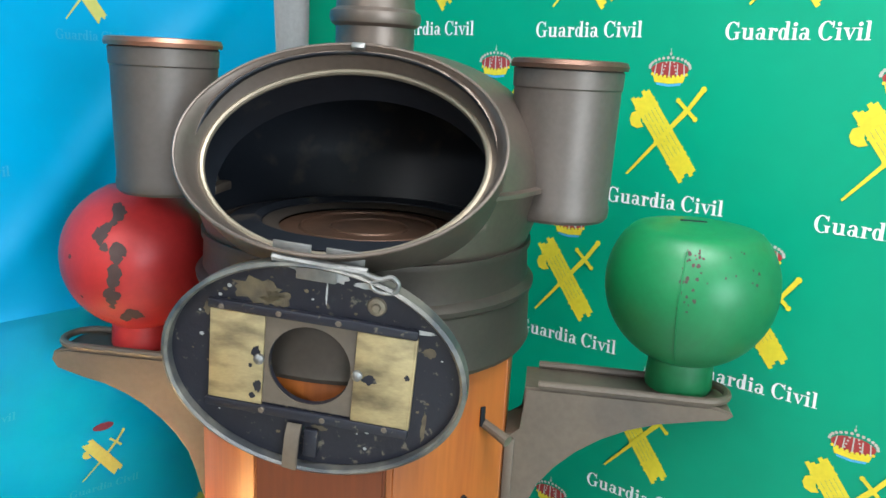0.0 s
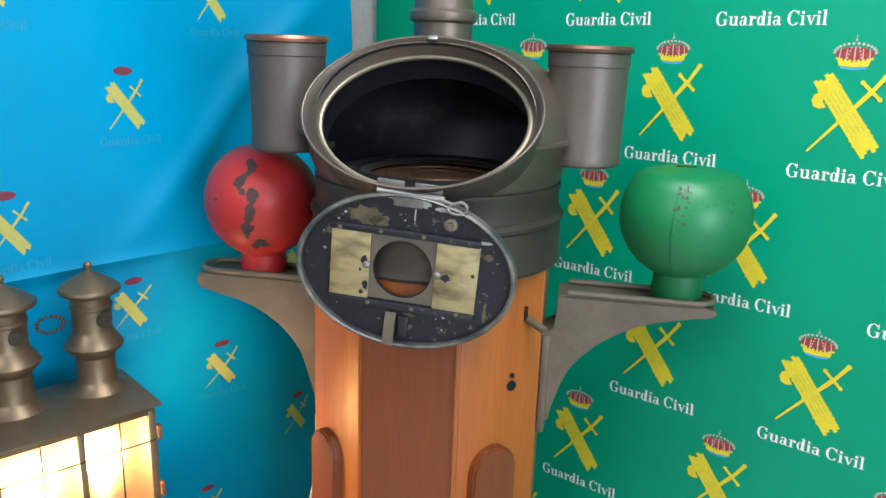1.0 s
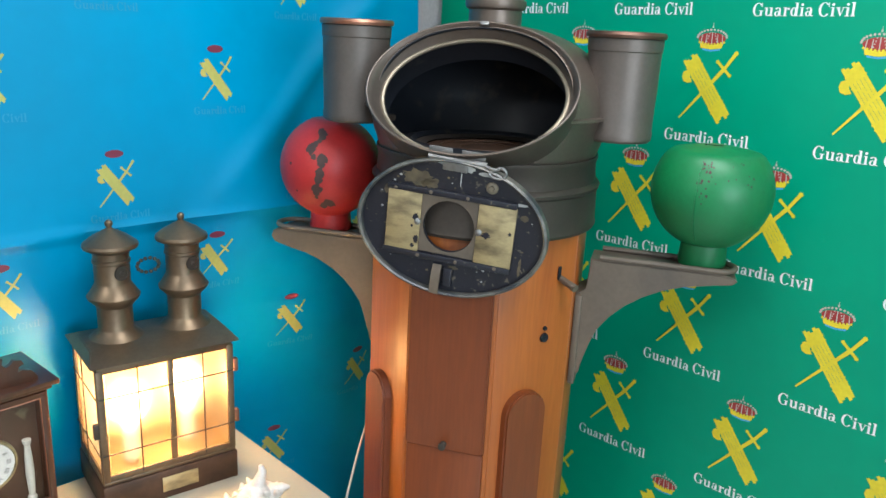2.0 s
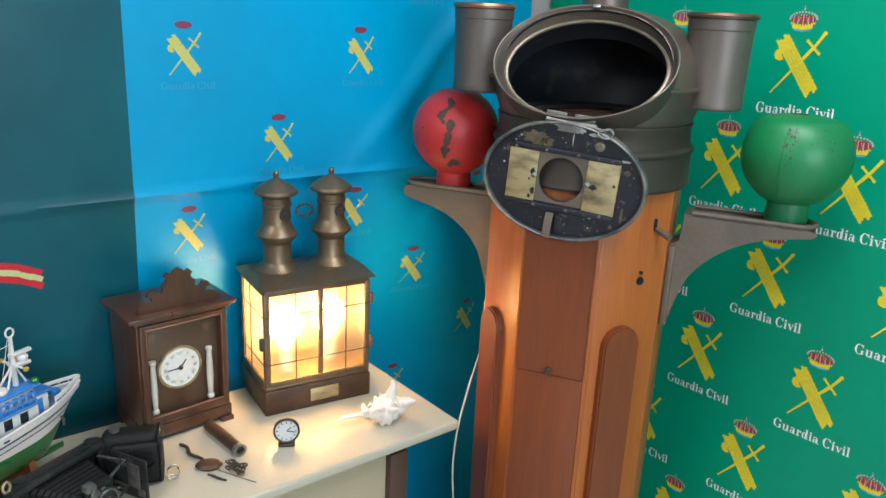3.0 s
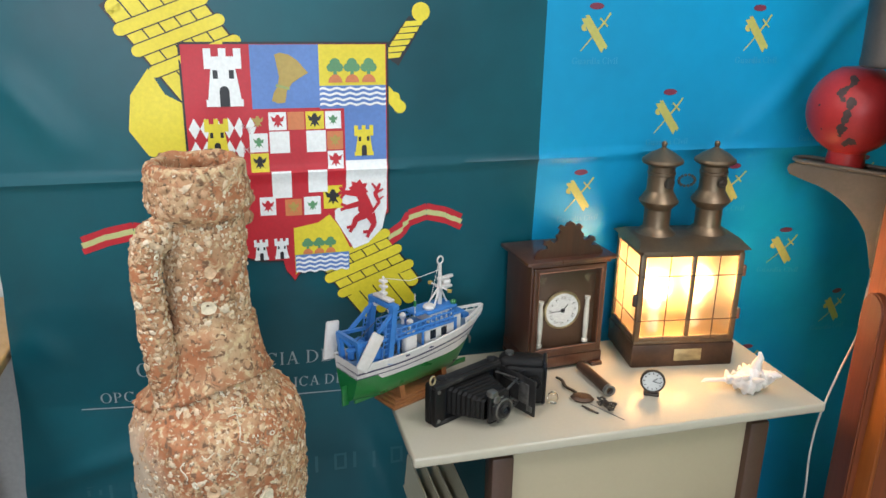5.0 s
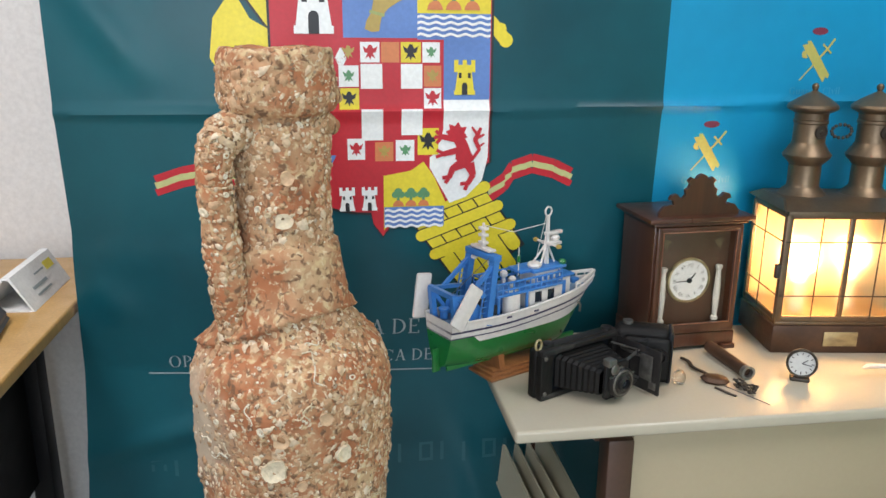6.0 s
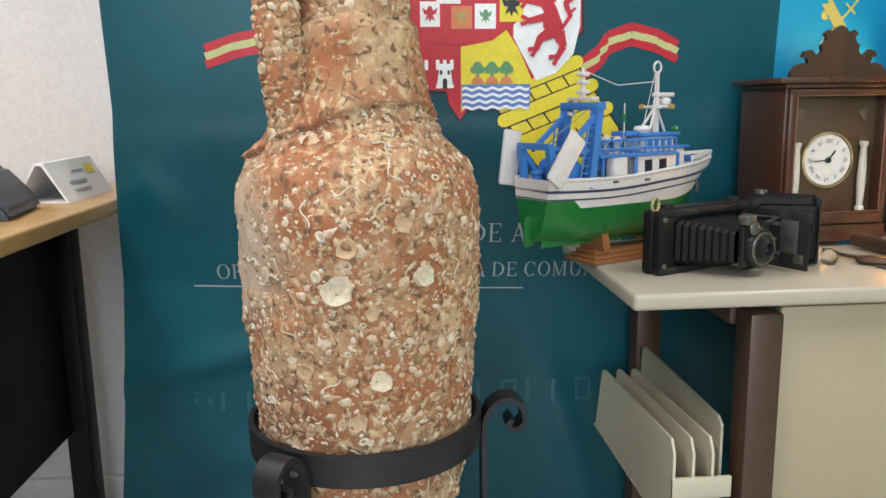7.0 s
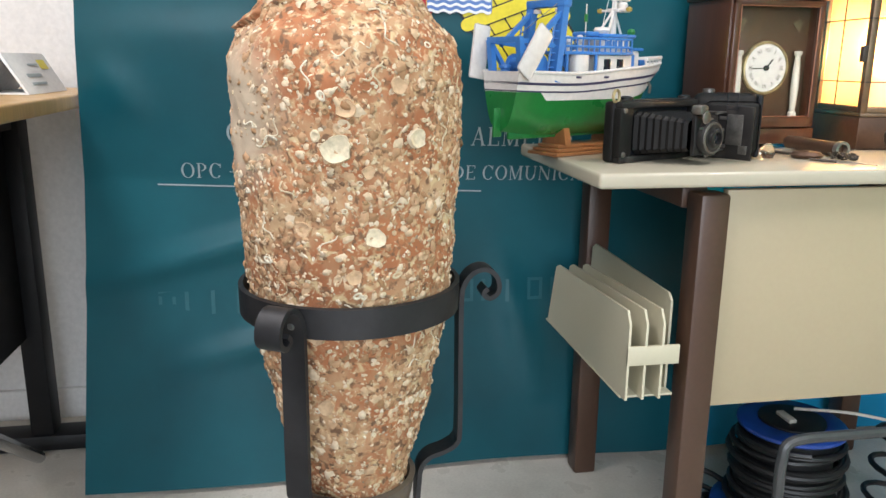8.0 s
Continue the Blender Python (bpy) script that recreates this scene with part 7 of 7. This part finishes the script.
for x0, x1, y0, y1, key in ((0.045, 0.090, 0.050, 0.070, "yellow"), (-0.02, 0.035, 0.058, 0.062, "grey_text"), (-0.06, 0.02, 0.034, 0.041, "grey_text"), (-0.06, 0.02, 0.018, 0.023, "grey_text")):
    part("printed_bar", box(BM(), ((x0 + x1) / 2, (y0 + y1) / 2, 0.0008), (x1 - x0, y1 - y0, 0.0006), 0, FACE), M[key], card)
ph = thing("desk_phone", pose(-0.955, -1.425, TZ + 0.0005, 0, 0, 10), "dark slate desk telephone with a coiled lead", "telephone")
bm = prism(BM(), [(-0.11, 0.0), (0.11, 0.0), (0.11, 0.015), (0.06, 0.075), (-0.02, 0.095), (-0.11, 0.085)], 0.19, pose(0, 0, 0, 0, 0, 90))
bmesh.ops.bevel(bm, geom=bm.edges[:], offset=0.008, segments=2, affect="EDGES")
part("body", bm, M["phone"], ph)
part("lead", tube(BM(), spline([(-0.05, -0.06, 0.05), (-0.115, -0.02, 0.075), (-0.125, 0.02, 0.06), (-0.12, 0.03, 0.006)], 6), 0.004, 7), M["cable"], ph)


# ---------------------------------------------------------------- amphora in its iron stand
AX, AY = -0.640, -0.757
amph = thing("amphora", pose(AX, AY, 0), "tall terracotta amphora crusted with sea shells, in an iron stand", "amphora")
AP = [(0.000, 0.255), (0.045, 0.257), (0.064, 0.265), (0.074, 0.285), (0.090, 0.350), (0.109, 0.430), (0.127, 0.520), (0.139, 0.610), (0.146, 0.700), (0.150, 0.790), (0.1515, 0.858), (0.1485, 0.900),
      (0.137, 0.929), (0.116, 0.951), (0.096, 0.974), (0.082, 1.003), (0.073, 1.040), (0.069, 1.100), (0.067, 1.170), (0.067, 1.230), (0.069, 1.262), (0.066, 1.275), (0.070, 1.284), (0.081, 1.292), (0.084, 1.310), (0.083, 1.345), (0.079, 1.368), (0.072, 1.374), (0.060, 1.370), (0.056, 1.340), (0.052, 1.20), (0.0, 1.18)]
fine_prof = [(p.x, p.y) for p in spline([(r, z, 0) for r, z in AP], 7)]


def radius_at(z):
    best = [(r, zz) for r, zz in AP[:27]]
    for (r0, z0), (r1, z1) in zip(best, best[1:]):
        if z0 <= z <= z1:
            return r0 + (r1 - r0) * (z - z0) / max(z1 - z0, 1e-6)
    return 0.06


def rough(p):
    """Uneven crust over the clay."""
    a = noise.fractal(p * 22, 1.0, 2.1, 4)
    b = noise.noise(p * 7)
    c = noise.cell(p * 60)
    return 0.0050 * a + 0.0032 * b + 0.0013 * c + 0.0018 * abs(noise.noise(p * 75))


bm = BM()
n = 200
rings = []
for r, z in fine_prof:
    ring = []
    for i in range(n):
        a = 2 * math.pi * i / n
        p = Vector((r * math.cos(a), r * math.sin(a), z))
        k = rough(p) if r > 0.03 else 0
        # broken step where the neck was joined again
        step = 0.011 if z > 0.962 + 0.040 * math.sin(a + 0.9) and z < 1.10 and r > 0.03 else 0.0
        ring.append(bm.verts.new((p.x * (1 + (k + step) / max(r, 0.03)), p.y * (1 + (k + step) / max(r, 0.03)), z + 0.6 * k)))
    rings.append(ring)
for a, b in zip(rings, rings[1:]):
    for i in range(n):
        bm.faces.new((a[i], a[(i + 1) % n], b[(i + 1) % n], b[i]))
part("jar_body", bm, M["clay"], amph, "orange-brown clay under a pale lime crust", smooth=2.0)

# handle on one side, stump on the other
HA = radians(-57)
hd = Vector((math.cos(HA), math.sin(HA), 0))
hk = spline([hd * r + Vector((0, 0, z)) for r, z in ((0.050, 1.262), (0.080, 1.262), (0.100, 1.240), (0.106, 1.190), (0.101, 1.100), (0.093, 1.030), (0.089, 0.975), (0.100, 0.935))], 8)
hr = [0.0250 + 0.0024 * math.sin(k * 0.21) for k in range(len(hk))]
bm = tube(BM(), hk, hr, 22)
for v in bm.verts:
    v.co += Vector((noise.noise(v.co * 30), noise.noise(v.co * 30 + Vector((9, 0, 0))), 0)) * 0.0045
part("handle", bm, M["clay"], amph, smooth=2.0)
st = -hd
bm = tube(BM(), [st * 0.055 + Vector((0, 0, 1.262)), st * 0.080 + Vector((0, 0, 1.262)), st * 0.094 + Vector((0, 0, 1.256))], [0.020, 0.018, 0.011], 16)
part("handle_stump", bm, M["clay"], amph, smooth=2.0)

# encrusting shells: ring cups, flat valves and worm tubes
rs = random.Random(21)


def spot(zlo=0.27, zhi=1.37):
    if zhi > 1.2 and rs.random() < 0.085:
        k = rs.randrange(1, len(hk) - 1)
        tg = (hk[k + 1] - hk[k - 1]).normalized()
        v = Vector((rs.gauss(0, 1), rs.gauss(0, 1), rs.gauss(0, 1)))
        nrm = (v - tg * v.dot(tg)).normalized()
        return hk[k] + nrm * (hr[k] + 0.0006), nrm
    while True:
        z = rs.uniform(zlo, zhi)
        if rs.random() < radius_at(z) / 0.15:
            break
    a = rs.uniform(0, 2 * math.pi)
    r = radius_at(z)
    if rs.random() < 0.75 and (Vector((r * math.cos(a), r * math.sin(a), z)) - Vector((0.045, -0.140, 0.835))).length < 0.075:
        return spot(zlo, zhi)
    slope_ = (radius_at(min(z + 0.01, 1.36)) - radius_at(max(z - 0.01, 0.26))) / 0.02
    nrm = Vector((math.cos(a), math.sin(a), -slope_)).normalized()
    p = Vector((r * math.cos(a), r * math.sin(a), z))
    # the crust grows in clumps and leaves bare clay between them
    if noise.noise(p * 15) + 0.7 * noise.noise(p * 38) < rs.uniform(-0.78, 0.40):
        return spot(zlo, zhi)
    return p + nrm * (rough(p) + 0.0004), nrm


def frame_on(p, nrm):
    q = nrm.to_track_quat("Z", "Y").to_matrix().to_4x4()
    return Matrix.Translation(p) @ q @ Matrix.Rotation(rs.uniform(0, 6.28), 4, "Z")


def cups(count, lo, hi, n):
    verts, faces = [], []
    for _ in range(count):
        p, nrm = spot()
        m = frame_on(p, nrm)
        s = rs.uniform(lo, hi) * (0.6 if rs.random() < 0.6 else 1.0)
        e = rs.uniform(0.65, 1.0)
        h = s * rs.uniform(0.18, 0.45)
        b = len(verts)
        for rr_, hh in ((1.0, -0.25 * s), (0.92, h), (0.55, h * 0.85), (0.45, h * 0.15)):
            for i in range(n):
                a = 2 * math.pi * i / n
                w = s * rr_ * (1 + 0.16 * math.sin(2 * a + s * 999) + rs.uniform(-0.07, 0.07))
                verts.append(m @ Vector((w * math.cos(a), e * w * math.sin(a), hh)))
        for k in range(3):
            for i in range(n):
                j = (i + 1) % n
                faces.append((b + k * n + i, b + k * n + j, b + (k + 1) * n + j, b + (k + 1) * n + i))
        faces.append(tuple(b + 3 * n + i for i in range(n)))
    return verts, faces


def flakes(count, lo, hi):
    verts, faces = [], []
    for _ in range(count):
        p, nrm = spot()
        m = frame_on(p, nrm) @ pose(0, 0, 0, rs.uniform(-14, 14), rs.uniform(-14, 14), 0)
        s = rs.uniform(lo, hi)
        e = rs.uniform(0.45, 1.0)
        b = len(verts)
        n = 7
        for i in range(n):
            a = 2 * math.pi * i / n
            w = s * rs.uniform(0.42, 1.25)
            verts.append(m @ Vector((w * math.cos(a), e * w * math.sin(a), -0.001)))
        for i in range(n):
            a = 2 * math.pi * i / n
            w = s * rs.uniform(0.35, 0.7)
            verts.append(m @ Vector((w * math.cos(a), e * w * math.sin(a), s * rs.uniform(0.08, 0.30))))
        for i in range(n):
            j = (i + 1) % n
            faces.append((b + i, b + j, b + n + j, b + n + i))
        faces.append(tuple(b + n + i for i in range(n)))
    return verts, faces


def crust(name, data, material, label):
    me = bpy.data.meshes.new(name)
    me.from_pydata([tuple(v) for v in data[0]], [], data[1])
    for pl in me.polygons:
        pl.use_smooth = True
    me.materials.append(material)
    ob = new(name, me)
    ob.parent = amph
    tagged(ob, label, kind="stuff")
    return ob


crust("shell_crust", flakes(8000, 0.0014, 0.0060), M["shellwhite"], "many small cream shell flakes")
crust("broad_shell_crust", flakes(2500, 0.0040, 0.0110), M["shellwhite"], "broad cream shell patches")
crust("pale_shell_crust", flakes(2200, 0.0015, 0.0048), M["shellpale"], "many small white shell flakes")
crust("dark_shell_crust", flakes(2200, 0.0016, 0.0050), M["shellgrey"], "many small brown shell flakes")
crust("ring_shell_crust", cups(520, 0.0026, 0.0080, 10), M["shellwhite"], "round cream ring shells")
crust("white_ring_crust", cups(260, 0.0026, 0.0075, 10), M["shellpale"], "round white ring shells")
bm = BM()
for _ in range(95):
    p, nrm = spot(0.40, 1.0)
    m = frame_on(p, nrm)
    ph_ = rs.uniform(0, 6)
    ln_ = rs.uniform(0.012, 0.040)
    pts = [m @ Vector((ln_ * (t - 0.5), 0.006 * math.sin(t * 6 + ph_), 0.0008)) for t in [k / 8 for k in range(9)]]
    pts = [Vector((q.x, q.y, q.z)) for q in pts]
    fixed = []
    for q in pts:
        rr_ = radius_at(q.z)
        d = Vector((q.x, q.y, 0)).normalized()
        fixed.append(d * (rr_ + rough(d * rr_ + Vector((0, 0, q.z))) + 0.001) + Vector((0, 0, q.z)))
    tube(bm, fixed, rs.uniform(0.0008, 0.0014), 5)
tagged(part("worm_tube_crust", bm, M["shellpale"], amph, "pale winding worm tubes", smooth=2.0), kind="stuff")


def big_valve(z, ang, s):
    a = radians(ang)
    r = radius_at(z)
    nrm = Vector((math.cos(a), math.sin(a), 0.1)).normalized()
    p = Vector((r * math.cos(a), r * math.sin(a), z))
    m = Matrix.Translation(p + nrm * 0.002) @ nrm.to_track_quat("Z", "Y").to_matrix().to_4x4()
    bm = BM()
    rings_ = []
    for rr_, hh in ((1.0, -0.1), (0.93, 0.26), (0.66, 0.14), (0.34, 0.02)):
        rings_.append([bm.verts.new(m @ Vector((s * rr_ * math.cos(t) * (1 + 0.14 * math.sin(3 * t + ang) + 0.07 * math.sin(7 * t)), s * rr_ * math.sin(t) * (1.0 + 0.12 * math.sin(2 * t + z * 40)), s * hh * (1 + 0.4 * math.sin(t + ang))))) for t in [2 * math.pi * k / 18 for k in range(18)]])
    for x, y in zip(rings_, rings_[1:]):
        for k in range(18):
            bm.faces.new((x[k], x[(k + 1) % 18], y[(k + 1) % 18], y[k]))
    bm.faces.new(rings_[-1])
    part("oyster_valve", bm, M["shellpale"] if s > 0.0125 else M["shellwhite"], amph, "large white oyster valve", smooth=1.0)


for z, ang, s in ((0.798, -8, 0.018), (0.845, -4, 0.012), (0.690, 9, 0.013), (0.808, 30, 0.013), (0.640, -1, 0.010), (0.560, -22, 0.011), (0.612, 6, 0.010), (0.770, 6, 0.008), (0.455, -20, 0.011), (1.14, 2, 0.013), (1.10, -6, 0.010), (1.20, 8, 0.010), (0.70, -25, 0.010), (0.87, 20, 0.010), (0.585, 22, 0.012)):
    big_valve(z, ang, s)

# wrought-iron stand
stand = thing("iron_stand", pose(AX, AY, 0), "black wrought-iron stand with scrolled tops round the amphora", "stand")
BR = 0.1475
bm = lathe(BM(), [(BR, 0.564), (BR + 0.006, 0.563), (BR + 0.0065, 0.602), (BR, 0.603), (BR, 0.564)], 72)
part("band", bm, M["iron"], stand, smooth=0.5)
bm = lathe(BM(), [(0.070, 0.240), (0.080, 0.240), (0.092, 0.300), (0.084, 0.302), (0.070, 0.240)], 56)
part("foot_cup", bm, M["bracket"], stand)
for k in range(3):
    a = radians(-30 + 120 * k)
    d = Vector((math.cos(a), math.sin(a), 0))
    side = Vector((-d.y, d.x, 0))
    path = [(0.196, 0.560), (0.190, 0.552), (0.200, 0.545), (0.212, 0.555), (0.210, 0.575), (0.195, 0.588), (0.175, 0.584), (0.161, 0.566), (0.1575, 0.540), (0.1575, 0.46), (0.158, 0.350), (0.154, 0.326), (0.136, 0.314), (0.113, 0.306), (0.100, 0.291), (0.097, 0.268), (0.095, 0.235), (0.098, 0.20), (0.115, 0.12), (0.150, 0.04), (0.185, 0.008), (0.200, 0.012)]
    pts = [d * p.x + Vector((0, 0, p.y + 0.021 * min(1, p.y / 0.5))) for p in spline([(r, z, 0) for r, z in path], 5)]
    bm = BM()
    rows = []
    w, t_ = 0.034, 0.007
    for i, p in enumerate(pts):
        tg = (pts[min(i + 1, len(pts) - 1)] - pts[max(i - 1, 0)]).normalized()
        nn = tg.cross(side)
        rows.append([bm.verts.new(p + side * u * w / 2 + nn * v * t_ / 2) for u, v in ((-1, -1), (1, -1), (1, 1), (-1, 1))])
    for x, y in zip(rows, rows[1:]):
        for j in range(4):
            bm.faces.new((x[j], x[(j + 1) % 4], y[(j + 1) % 4], y[j]))
    bm.faces.new(rows[0][::-1])
    bm.faces.new(rows[-1])
    leg = part("leg", bm, M["iron"], stand, smooth=0.7)
    for z in (0.581,):
        part("rivet", lathe(BM(), [(0, 0.005), (0.004, 0.004), (0.006, 0)], 10, Matrix.Translation(d * 0.161 + Vector((0, 0, z))) @ d.to_track_quat("Z", "Y").to_matrix().to_4x4()), M["zinc"], leg)
